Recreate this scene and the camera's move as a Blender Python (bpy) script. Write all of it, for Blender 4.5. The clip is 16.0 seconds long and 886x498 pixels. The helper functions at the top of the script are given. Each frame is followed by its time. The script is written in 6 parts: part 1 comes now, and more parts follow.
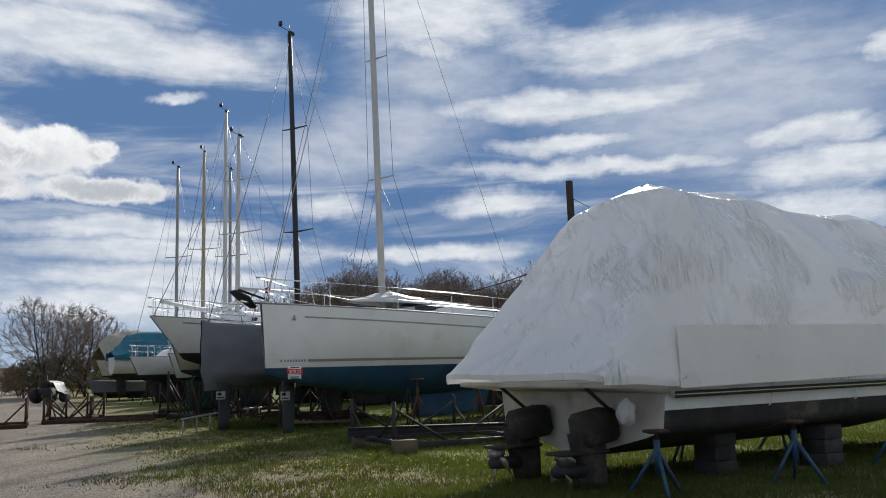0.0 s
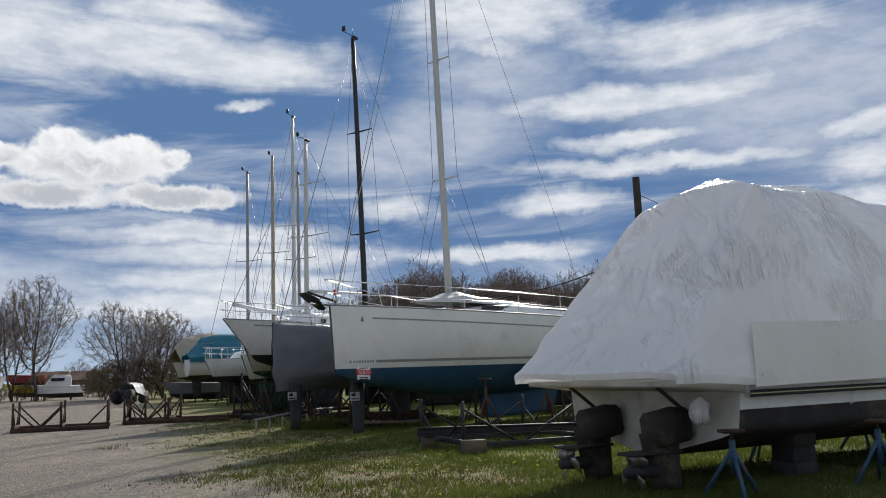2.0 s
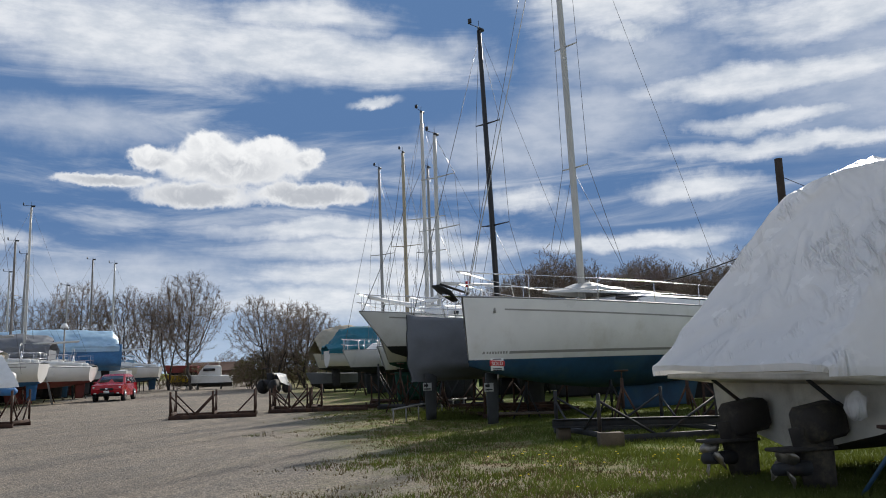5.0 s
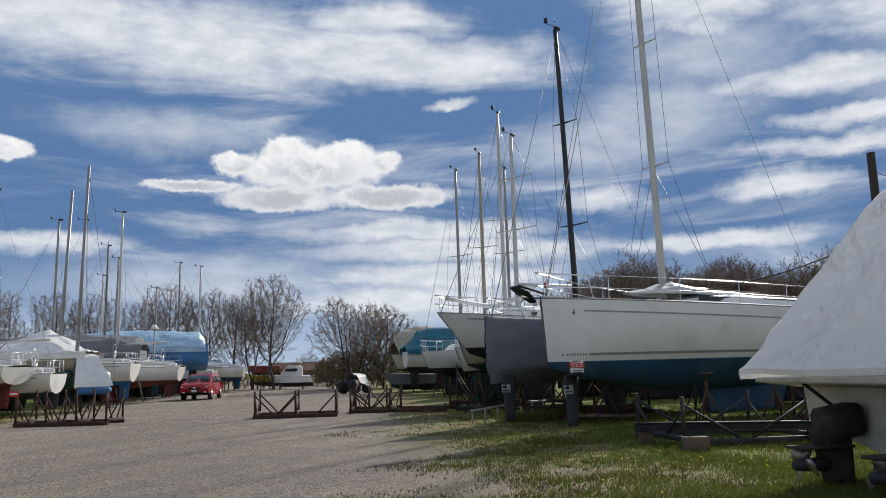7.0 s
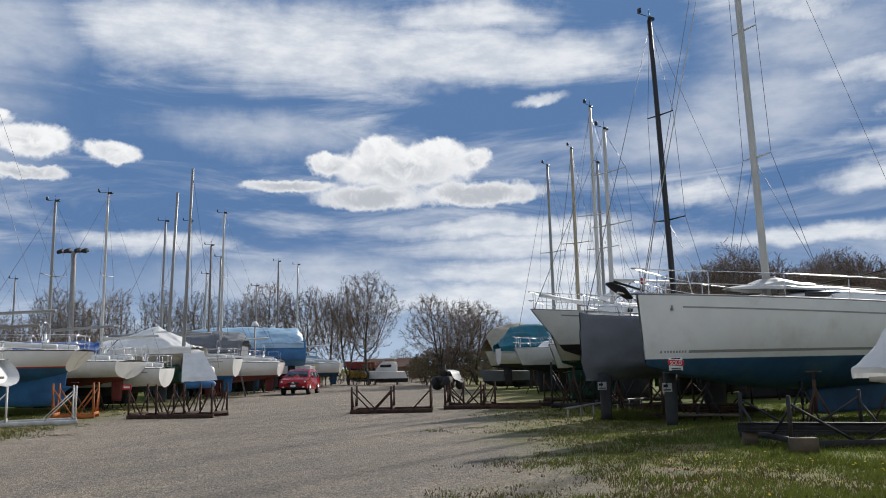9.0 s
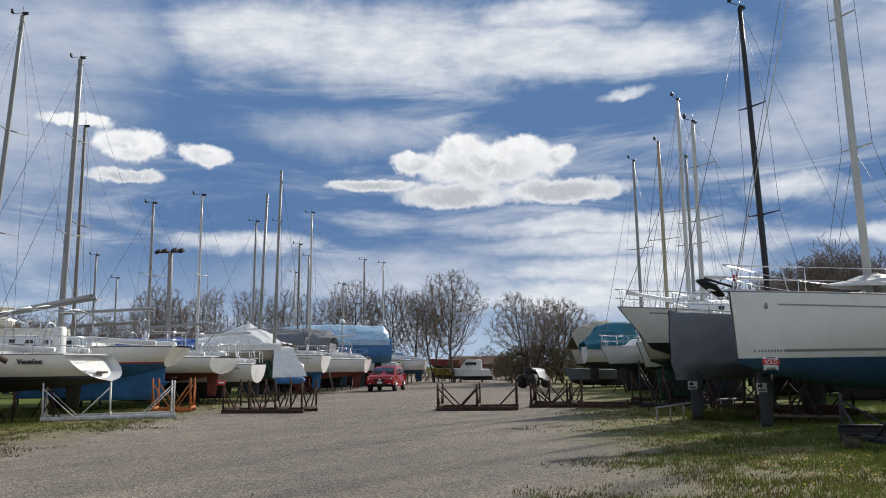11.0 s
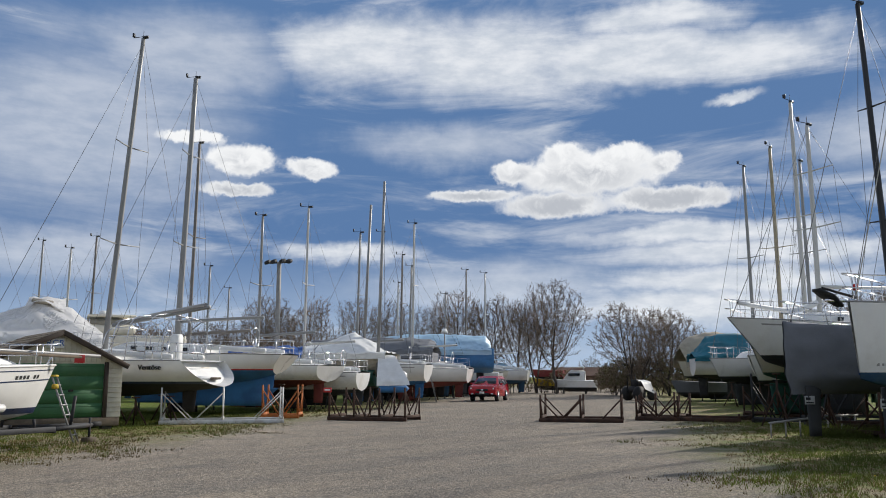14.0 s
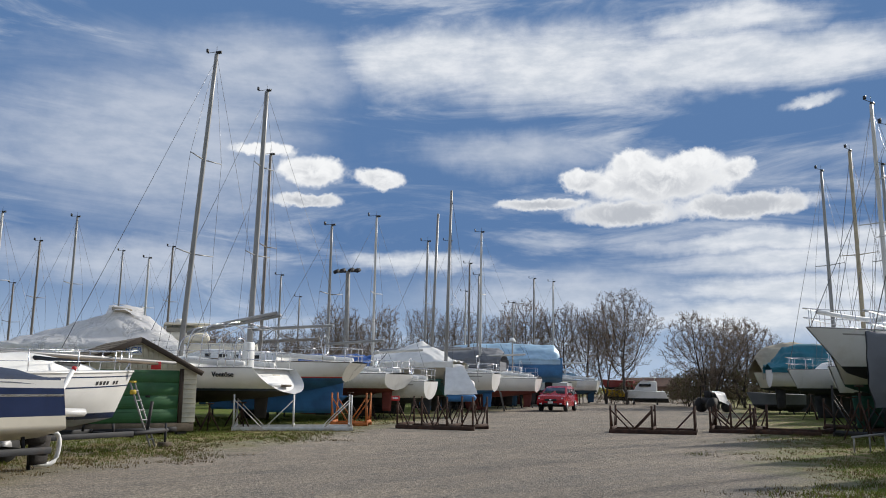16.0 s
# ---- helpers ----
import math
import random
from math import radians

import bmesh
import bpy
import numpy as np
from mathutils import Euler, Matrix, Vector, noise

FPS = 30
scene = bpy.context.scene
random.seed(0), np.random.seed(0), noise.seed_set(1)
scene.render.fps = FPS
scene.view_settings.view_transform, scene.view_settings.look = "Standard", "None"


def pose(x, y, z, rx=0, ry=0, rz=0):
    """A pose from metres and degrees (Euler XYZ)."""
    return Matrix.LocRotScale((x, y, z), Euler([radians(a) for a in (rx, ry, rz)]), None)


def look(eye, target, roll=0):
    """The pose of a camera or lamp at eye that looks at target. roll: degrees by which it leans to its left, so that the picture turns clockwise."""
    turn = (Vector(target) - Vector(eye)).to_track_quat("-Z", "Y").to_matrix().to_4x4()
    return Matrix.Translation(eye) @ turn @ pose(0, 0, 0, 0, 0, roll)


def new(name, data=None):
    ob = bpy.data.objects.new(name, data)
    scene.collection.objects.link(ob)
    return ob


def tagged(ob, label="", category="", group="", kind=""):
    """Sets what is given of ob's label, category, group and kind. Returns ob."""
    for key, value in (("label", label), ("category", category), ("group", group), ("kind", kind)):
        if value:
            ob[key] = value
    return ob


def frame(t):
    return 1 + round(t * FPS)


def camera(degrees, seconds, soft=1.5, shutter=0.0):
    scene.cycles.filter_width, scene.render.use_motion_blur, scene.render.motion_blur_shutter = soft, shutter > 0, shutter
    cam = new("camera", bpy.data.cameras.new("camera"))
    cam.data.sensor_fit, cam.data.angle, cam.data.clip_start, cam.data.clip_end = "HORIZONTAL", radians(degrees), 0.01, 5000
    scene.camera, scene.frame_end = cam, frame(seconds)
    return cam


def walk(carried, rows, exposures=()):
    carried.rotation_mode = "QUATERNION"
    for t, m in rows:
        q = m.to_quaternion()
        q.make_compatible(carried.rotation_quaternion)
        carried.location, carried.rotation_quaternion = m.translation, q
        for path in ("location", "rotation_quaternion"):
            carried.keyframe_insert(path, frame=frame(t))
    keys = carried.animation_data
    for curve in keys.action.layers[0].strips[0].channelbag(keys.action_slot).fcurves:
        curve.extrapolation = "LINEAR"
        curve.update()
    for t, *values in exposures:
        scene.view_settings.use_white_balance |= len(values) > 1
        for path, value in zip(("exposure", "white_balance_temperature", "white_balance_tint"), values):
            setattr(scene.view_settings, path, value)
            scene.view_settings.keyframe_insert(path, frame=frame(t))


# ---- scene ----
cam = camera(56.2, 16.0, soft=1.0)
ROWS = [
    (0.0, -0.000, -0.000, 1.600, 98.098, 1.474, -0.042),
    (0.5, 0.004, -0.001, 1.600, 98.123, 1.513, 0.666),
    (1.0, 0.007, -0.002, 1.601, 98.251, 1.713, 1.789),
    (1.5, 0.005, -0.000, 1.600, 98.291, 1.823, 3.183),
    (2.0, -0.004, 0.005, 1.599, 98.235, 1.854, 4.579),
    (2.5, -0.011, 0.014, 1.598, 98.113, 2.008, 6.012),
    (3.0, -0.016, 0.025, 1.597, 98.017, 2.021, 7.366),
    (3.5, -0.019, 0.034, 1.598, 97.937, 2.007, 8.803),
    (4.0, -0.022, 0.038, 1.599, 97.852, 2.011, 10.514),
    (6.5, -0.043, 0.033, 1.611, 98.180, 1.479, 17.587),
    (7.0, -0.054, 0.030, 1.616, 98.137, 1.536, 18.933),
    (7.5, -0.065, 0.024, 1.619, 98.005, 1.489, 20.553),
    (8.0, -0.073, 0.018, 1.619, 98.024, 1.296, 22.156),
    (8.5, -0.084, 0.011, 1.616, 98.126, 1.234, 23.795),
    (9.0, -0.095, 0.007, 1.615, 98.064, 1.212, 25.264),
    (11.5, -0.124, -0.022, 1.612, 98.199, 0.671, 32.533),
    (12.0, -0.133, -0.010, 1.614, 98.448, 0.537, 33.936),
    (12.5, -0.129, -0.010, 1.615, 98.581, 0.517, 34.957),
    (13.0, -0.123, -0.008, 1.615, 98.647, 0.362, 36.125),
    (13.5, -0.120, -0.007, 1.609, 98.689, 0.226, 37.171),
    (14.0, -0.120, -0.006, 1.599, 98.761, 0.088, 38.018),
    (14.5, -0.122, -0.002, 1.590, 99.019, -0.146, 39.199),
    (15.0, -0.131, 0.010, 1.587, 99.327, -0.343, 40.654),
    (15.5, -0.142, 0.028, 1.589, 99.427, -0.402, 41.900),
    (16.0, -0.152, 0.045, 1.588, 99.376, -0.398, 42.646),
]
walk(cam, [(t, pose(x, y, z, rx, ry, rz)) for t, x, y, z, rx, ry, rz in ROWS])

# ---- light ----
SUN_AZ, SUN_EL = radians(9), radians(28)   # from +y towards +x, and up
scene.view_settings.exposure = 0.0
sun = new("sun", bpy.data.lights.new("sun", "SUN"))
sun.data.energy, sun.data.angle, sun.data.color = 4.3, radians(2.0), (1.0, 0.94, 0.85)
SUN_DIR = Vector((math.sin(SUN_AZ) * math.cos(SUN_EL), math.cos(SUN_AZ) * math.cos(SUN_EL), math.sin(SUN_EL)))
sun.matrix_world = look((0, 0, 60), Vector((0, 0, 60)) - SUN_DIR)


class Net:
    """Short hand for shader nodes."""
    def __init__(self, tree):
        self.t = tree

    def node(self, kind, **inputs):
        n = self.t.nodes.new(kind)
        for k, v in inputs.items():
            key = int(k[1:]) if k[0] == "i" and k[1:].isdigit() else k.replace("_", " ")
            self.put(n.inputs[key], v)
        return n

    def put(self, socket, v):
        if isinstance(v, bpy.types.NodeSocket):
            self.t.links.new(v, socket)
        else:
            socket.default_value = v

    def math(self, op, a, b=0.0, c=0.0, clamp=False):
        n = self.t.nodes.new("ShaderNodeMath")
        n.operation, n.use_clamp = op, clamp
        for s, v in zip(n.inputs, (a, b, c)):
            self.put(s, v)
        return n.outputs[0]

    def ramp(self, fac, stops, smooth=True):
        n = self.t.nodes.new("ShaderNodeValToRGB")
        el = n.color_ramp.elements
        while len(el) < len(stops):
            el.new(0.5)
        for e, (p, c) in zip(el, stops):
            e.position = p
            e.color = (*c, 1) if isinstance(c, tuple) else (c, c, c, 1)
        n.color_ramp.interpolation = "EASE" if smooth else "LINEAR"
        self.put(n.inputs[0], fac)
        return n.outputs[0]

    def mix(self, fac, a, b):
        n = self.t.nodes.new("ShaderNodeMix")
        n.data_type = "RGBA"
        self.put(n.inputs[0], fac)
        self.put(n.inputs[6], (*a, 1) if isinstance(a, tuple) and len(a) == 3 else a)
        self.put(n.inputs[7], (*b, 1) if isinstance(b, tuple) and len(b) == 3 else b)
        return n.outputs[2]

    def noise(self, vec, scale, detail=4.0, rough=0.55, dist=0.0):
        n = self.node("ShaderNodeTexNoise", Vector=vec, Scale=scale, Detail=detail, Roughness=rough, Distortion=dist)
        return n.outputs[0]

    def smooth(self, v, lo, hi):
        n = self.t.nodes.new("ShaderNodeMapRange")
        n.interpolation_type = "SMOOTHSTEP"
        for s, x in zip(n.inputs, (v, lo, hi, 0.0, 1.0)):
            self.put(s, x)
        return n.outputs[0]


world = bpy.data.worlds.new("sky")
scene.world = world
world.use_nodes = True
W = Net(world.node_tree)
world.node_tree.nodes.clear()
sky = W.node("ShaderNodeTexSky")
sky.sky_type, sky.sun_disc = "NISHITA", False
sky.sun_elevation, sky.sun_rotation = SUN_EL, SUN_AZ
sky.air_density, sky.dust_density, sky.ozone_density = 1.0, 0.2, 3.0
co = W.node("ShaderNodeTexCoord").outputs["Generated"]
sep = W.node("ShaderNodeSeparateXYZ", Vector=co)
AZ = W.math("MULTIPLY", W.math("ARCTAN2", W.math("MULTIPLY", sep.outputs[0], -1.0), sep.outputs[1]), 57.2958)
EL = W.math("MULTIPLY", W.math("ARCSINE", sep.outputs[2]), 57.2958)
flat = W.node("ShaderNodeCombineXYZ", X=AZ, Y=EL, Z=0.0).outputs[0]
# Clouds: soft bands and puffed heaps, by bearing and height in degrees
w1 = W.node("ShaderNodeTexNoise", Vector=flat, Scale=0.16, Detail=7.0, Roughness=0.62)
w2 = W.node("ShaderNodeTexNoise", Vector=flat, Scale=0.55, Detail=6.0, Roughness=0.6)
ws = W.node("ShaderNodeSeparateXYZ", Vector=w1.outputs["Color"])
wp = W.node("ShaderNodeSeparateXYZ", Vector=w2.outputs["Color"])
w3 = W.node("ShaderNodeTexNoise", Vector=flat, Scale=1.5, Detail=5.0, Roughness=0.6)
wf = W.node("ShaderNodeSeparateXYZ", Vector=w3.outputs["Color"])


def warped(angle, slow, by, quick, also):
    """A bearing or height, shifted by broad and by small eddies."""
    a = W.math("MULTIPLY", W.math("SUBTRACT", slow, 0.5), by)
    b = W.math("MULTIPLY", W.math("SUBTRACT", quick, 0.5), also)
    return W.math("ADD", angle, W.math("ADD", a, b))


SAZ = warped(AZ, ws.outputs[0], 8.0, wp.outputs[0], 1.6)
SEL = warped(EL, ws.outputs[1], 2.4, wp.outputs[1], 0.8)
PAZ = warped(AZ, wp.outputs[0], 2.0, wf.outputs[0], 0.6)
PEL = warped(EL, wp.outputs[1], 1.1, wf.outputs[1], 0.5)


def cloud(az, el, w, h, puffed=False, tilt=0.0):
    """How far inside one cloud a direction lies: 1 at its heart, 0 at its rim."""
    dx = W.math("SUBTRACT", PAZ if puffed else SAZ, az)
    dy = W.math("SUBTRACT", W.math("SUBTRACT", PEL if puffed else SEL, el), W.math("MULTIPLY", dx, tilt))
    dx = W.math("DIVIDE", dx, w)
    dy = W.math("DIVIDE", dy, h)
    return W.math("SUBTRACT", 1.0, W.math("SQRT", W.math("ADD", W.math("MULTIPLY", dx, dx), W.math("MULTIPLY", dy, dy))))


def most(parts):
    out = parts[0]
    for p in parts[1:]:
        out = W.math("MAXIMUM", out, p)
    return out


def merged(parts):
    out = parts[0]
    for p in parts[1:]:
        out = W.math("SMOOTH_MAX", out, p, 0.35)
    return out


bands = most([cloud(44, 22.0, 9, 3.0), cloud(35, 21.6, 12, 3.4), cloud(25, 21.2, 12, 2.6), cloud(16, 20.9, 8, 2.3), cloud(22, 23.4, 9, 1.6),
              cloud(1.0, 24.0, 8.0, 4.0), cloud(-15, 21.0, 11.5, 2.3), cloud(-9, 17.7, 13.5, 1.45), cloud(-9, 15.0, 7, 0.8), cloud(-25, 14.4, 7, 1.5),
              cloud(-12, 13.3, 12, 0.9), cloud(-27, 12.2, 9, 1.6), cloud(-30, 18.9, 3, 1.5), cloud(-4, 11.2, 5.4, 1.2), cloud(7.4, 11.1, 4.2, 1.1), cloud(-22, 9.0, 12, 1.6),
              cloud(20, 9.3, 10, 1.0), cloud(16, 7.9, 14, 1.3), cloud(20, 6.2, 12, 1.4), cloud(44.5, 8.6, 6, 0.9), cloud(0, 7.8, 9, 0.9), cloud(22, 4.6, 15, 1.6),
              cloud(17.9, 18.05, 2.4, 0.5, True, -0.14), cloud(0.3, 21.6, 3.5, 1.2)])
wash = most([cloud(62, 16, 14, 8.0), cloud(64, 8, 12, 2.4), cloud(56, 21, 10, 3.6), cloud(38, 16, 9, 2.0), cloud(8, 15, 8, 3.0), cloud(34, 6, 14, 2.4), cloud(-20, 17, 16, 8.0), cloud(3, 16.5, 9, 3.5), cloud(0, 20, 9, 3.0)])
heaps = merged([cloud(28.0, 13.7, 6.4, 1.9, True), cloud(29.4, 15.1, 2.2, 1.05, True), cloud(25.2, 14.9, 2.4, 1.05, True), cloud(22.8, 14.2, 1.7, 0.9, True), cloud(33.0, 13.9, 2.1, 0.9, True),
              cloud(30, 11.6, 4.8, 1.15, True), cloud(22.4, 11.8, 5.6, 1.1, True), cloud(35.8, 12.4, 4.2, 0.5, True),
              cloud(51.9, 14.5, 3.0, 1.3, True), cloud(47.2, 14.2, 2.3, 0.95, True), cloud(55.3, 15.8, 2.9, 0.6, True), cloud(52.2, 12.5, 3.0, 0.6, True)])
stretch = W.node("ShaderNodeCombineXYZ", X=W.math("MULTIPLY", AZ, 0.06), Y=W.math("MULTIPLY", EL, 0.32), Z=2.0).outputs[0]
veil = W.noise(stretch, 1.0, 8.0, 0.62, 0.6)
fine = W.noise(W.node("ShaderNodeCombineXYZ", X=W.math("MULTIPLY", AZ, 0.35), Y=W.math("MULTIPLY", EL, 0.9), Z=0.0).outputs[0], 1.0, 6.0, 0.6)
billow = W.noise(flat, 0.75, 6.0, 0.62, 0.5)
band_mask = W.smooth(W.math("ADD", bands, W.math("MULTIPLY", W.math("SUBTRACT", veil, 0.5), 1.5)), -0.12, 0.72)
heap_mask = W.smooth(W.math("ADD", heaps, W.math("MULTIPLY", W.math("SUBTRACT", billow, 0.5), 0.5)), 0.06, 0.40)
thin = W.math("MAXIMUM", W.math("MULTIPLY", W.smooth(veil, 0.46, 0.74), 0.55), W.math("MULTIPLY", W.smooth(W.math("ADD", wash, W.math("SUBTRACT", veil, 0.5)), -0.1, 0.8), 0.46))
# the rest of the sky, behind and above, is about half covered
cover = W.smooth(W.noise(co, 2.6, 8.0, 0.6), 0.43, 0.6)
inside = W.math("MULTIPLY", W.math("MULTIPLY", W.smooth(AZ, -44.0, -32.0), W.math("SUBTRACT", 1.0, W.smooth(AZ, 74.0, 86.0))),
                W.math("SUBTRACT", 1.0, W.smooth(EL, 27.0, 36.0)))
rest = W.math("MULTIPLY", W.math("MULTIPLY", cover, 0.75), W.math("SUBTRACT", 1.0, inside))
amount = most([W.math("MULTIPLY", band_mask, 0.8), thin, rest])
low = W.math("SUBTRACT", 1.0, W.smooth(EL, -1.0, 10.0))
clear = W.node("ShaderNodeVectorMath")
clear.operation = "MINIMUM"
W.t.links.new(sky.outputs[0], clear.inputs[0])
clear.inputs[1].default_value = (0.98, 1.88, 3.7)
blue = W.mix(W.math("MULTIPLY", low, 0.75), clear.outputs[0], (5.2, 6.3, 7.6))
white = W.mix(W.smooth(fine, 0.3, 0.7), (6.3, 6.7, 7.2), (8.8, 8.9, 9.0))
out1 = W.mix(amount, blue, white)
depth_in = W.smooth(W.math("ADD", heaps, W.math("MULTIPLY", W.math("SUBTRACT", billow, 0.5), 1.2)), 0.05, 0.75)
belly = W.smooth(W.math("ADD", W.math("SUBTRACT", EL, 13.4), W.math("MULTIPLY", W.math("SUBTRACT", billow, 0.5), 9.0)), -1.8, 2.6)
heap_col = W.mix(W.math("MULTIPLY", depth_in, W.math("SUBTRACT", 1.0, belly)), (8.5, 8.6, 8.7), (4.6, 4.85, 5.3))
out2 = W.mix(heap_mask, out1, heap_col)
bgc = W.node("ShaderNodeBackground", Strength=0.108)
W.t.links.new(out2, bgc.inputs[0])
wout = W.node("ShaderNodeOutputWorld")
W.t.links.new(bgc.outputs[0], wout.inputs[0])

# ---- materials ----
MATS = {}


def mat(name, base, rough=0.5, metal=0.0, var=0.12, scale=3.0, bump=0.1, fine=60.0, dirt=None, spec=0.5):
    """A painted or raw surface: broad stains, fine grain and slight relief."""
    if name in MATS:
        return MATS[name]
    m = bpy.data.materials.new(name)
    m.use_nodes = True
    n = Net(m.node_tree)
    b = m.node_tree.nodes["Principled BSDF"]
    pos = n.node("ShaderNodeNewGeometry").outputs["Position"]
    big = n.noise(pos, scale, 5.0, 0.6)
    small = n.noise(pos, fine, 3.0, 0.6)
    dark = tuple(c * (1 - var * 1.6) for c in base)
    lite = tuple(min(1.0, c * (1 + var * 0.7)) for c in base)
    col = n.mix(n.smooth(big, 0.3, 0.7), dark, lite)
    col = n.mix(n.math("MULTIPLY", n.smooth(small, 0.35, 0.75), min(0.6, var * 1.5)), col, tuple(c * 0.72 for c in base))
    if dirt:
        mask = n.smooth(n.noise(pos, scale * 0.7, 6.0, 0.7), 0.5, 0.72)
        col = n.mix(n.math("MULTIPLY", mask, 0.7), col, dirt)
    n.put(b.inputs["Base Color"], col)
    n.put(b.inputs["Roughness"], n.math("ADD", n.math("MULTIPLY", big, 0.25), rough - 0.12, clamp=True))
    b.inputs["Metallic"].default_value = metal
    b.inputs["Specular IOR Level"].default_value = spec
    bp = n.node("ShaderNodeBump", Strength=bump, Distance=0.02, Height=n.math("ADD", small, n.math("MULTIPLY", big, 1.5)))
    n.put(b.inputs["Normal"], bp.outputs[0])
    MATS[name] = m
    return m


def ground_mat():
    m = bpy.data.materials.new("gravel_and_grass")
    m.use_nodes = True
    n = Net(m.node_tree)
    b = m.node_tree.nodes["Principled BSDF"]
    pos = n.node("ShaderNodeNewGeometry").outputs["Position"]
    s = n.node("ShaderNodeSeparateXYZ", Vector=pos)
    x, y = s.outputs[0], s.outputs[1]
    wob = n.math("MULTIPLY", n.math("SUBTRACT", n.noise(pos, 0.35, 6.0, 0.72), 0.5), 7.0)
    right = n.math("ADD", n.math("ADD", x, n.math("MULTIPLY", n.math("SUBTRACT", y, 11.0), 0.485)), 2.6)
    left = n.math("MULTIPLY", n.math("ADD", n.math("ADD", x, n.math("MULTIPLY", n.math("SUBTRACT", y, 10.6), 0.55)), 18.7), -1.0)
    off = n.math("ADD", n.math("ADD", n.math("MAXIMUM", right, left), wob), 1.1)
    grass = n.smooth(off, -1.4, 2.6)
    g1 = n.noise(pos, 1.1, 6.0, 0.7)
    g2 = n.noise(pos, 34.0, 4.0, 0.75)
    g3 = n.noise(pos, 0.12, 4.0, 0.6)
    gravel = n.mix(n.smooth(g3, 0.35, 0.65), (0.46, 0.39, 0.31), (0.62, 0.52, 0.40))
    gravel = n.mix(n.math("MULTIPLY", n.smooth(g1, 0.42, 0.72), 0.7), gravel, (0.29, 0.268, 0.24))
    track = n.node("ShaderNodeMapping", Vector=pos)
    track.inputs["Rotation"].default_value = (0, 0, radians(-25))
    track.inputs["Scale"].default_value = (0.9, 0.09, 1.0)
    ruts = n.smooth(n.noise(track.outputs[0], 1.0, 8.0, 0.7), 0.44, 0.58)
    gravel = n.mix(n.math("MULTIPLY", ruts, 0.34), gravel, (0.27, 0.255, 0.235))
    coarse = n.smooth(n.noise(pos, 9.0, 6.0, 0.8), 0.44, 0.6)
    gravel = n.mix(n.math("MULTIPLY", coarse, 0.55), gravel, (0.19, 0.175, 0.16))
    stray = n.smooth(n.noise(track.outputs[0], 3.1, 9.0, 0.78), 0.49, 0.60)
    gravel = n.mix(n.math("MULTIPLY", stray, 0.38), gravel, (0.52, 0.44, 0.34))
    vor = n.node("ShaderNodeTexVoronoi", Vector=pos, Scale=30.0)
    gravel = n.mix(n.math("MULTIPLY", n.smooth(vor.outputs["Distance"], 0.25, 0.6), 0.55), gravel, (0.06, 0.055, 0.05))
    gravel = n.mix(n.math("MULTIPLY", n.smooth(g2, 0.55, 0.75), 0.5), gravel, (0.36, 0.34, 0.31))
    turf = n.mix(n.smooth(g1, 0.35, 0.65), (0.10, 0.155, 0.024), (0.16, 0.19, 0.042))
    turf = n.mix(n.math("MULTIPLY", n.smooth(n.noise(pos, 0.5, 6.0, 0.72), 0.50, 0.66), 0.55), turf, (0.29, 0.215, 0.105))
    turf = n.mix(n.math("MULTIPLY", n.smooth(g2, 0.5, 0.8), 0.5), turf, (0.03, 0.045, 0.012))
    edge = n.math("MULTIPLY", grass, n.math("SUBTRACT", 1.0, n.smooth(off, 2.0, 6.5)))
    turf = n.mix(n.math("MULTIPLY", edge, n.smooth(n.noise(pos, 1.7, 5.0, 0.7), 0.4, 0.6)), turf, (0.33, 0.25, 0.15))
    stony = n.smooth(n.math("ADD", n.math("MULTIPLY", n.math("SUBTRACT", n.noise(pos, 0.8, 6.0, 0.75), 0.5), 5.0), n.math("SUBTRACT", 14.2, y)), 0.2, 2.6)
    turf = n.mix(n.math("MULTIPLY", stony, n.smooth(n.noise(pos, 6.0, 6.0, 0.8), 0.36, 0.6)), turf, n.mix(n.smooth(g1, 0.4, 0.6), gravel, (0.27, 0.22, 0.12)))
    n.put(b.inputs["Base Color"], n.mix(grass, gravel, turf))
    b.inputs["Roughness"].default_value = 0.95
    b.inputs["Specular IOR Level"].default_value = 0.15
    h = n.math("ADD", n.math("MULTIPLY", n.math("SUBTRACT", 1.0, vor.outputs["Distance"]), 0.6), n.math("ADD", g2, n.math("MULTIPLY", g1, 2.0)))
    bp = n.node("ShaderNodeBump", Strength=0.8, Distance=0.045, Height=h)
    n.put(b.inputs["Normal"], bp.outputs[0])
    return m


FADED = mat("faded_sailcloth", (0.40, 0.40, 0.41), 0.8, var=0.12, bump=0.2)
GEL = mat("white_gelcoat", (0.78, 0.77, 0.74), 0.3, var=0.05, scale=0.8, bump=0.02, dirt=(0.60, 0.57, 0.50))
CREAM = mat("cream_gelcoat", (0.72, 0.67, 0.55), 0.35, var=0.07, scale=0.8, bump=0.02)
DECK = mat("deck_white", (0.74, 0.74, 0.72), 0.55, var=0.06, scale=2.0, bump=0.05)
NAVY = mat("navy_paint", (0.015, 0.03, 0.09), 0.3, var=0.15, scale=1.5)
BLUE = mat("blue_bottom_paint", (0.018, 0.075, 0.15), 0.75, var=0.25, scale=1.2, bump=0.15, dirt=(0.05, 0.10, 0.12))
ROYAL = mat("bright_blue_bottom_paint", (0.04, 0.17, 0.40), 0.75, var=0.2, scale=1.2, bump=0.15)
BLACK = mat("black_bottom_paint", (0.022, 0.022, 0.024), 0.8, var=0.3, scale=1.5, bump=0.2, dirt=(0.06, 0.055, 0.05))
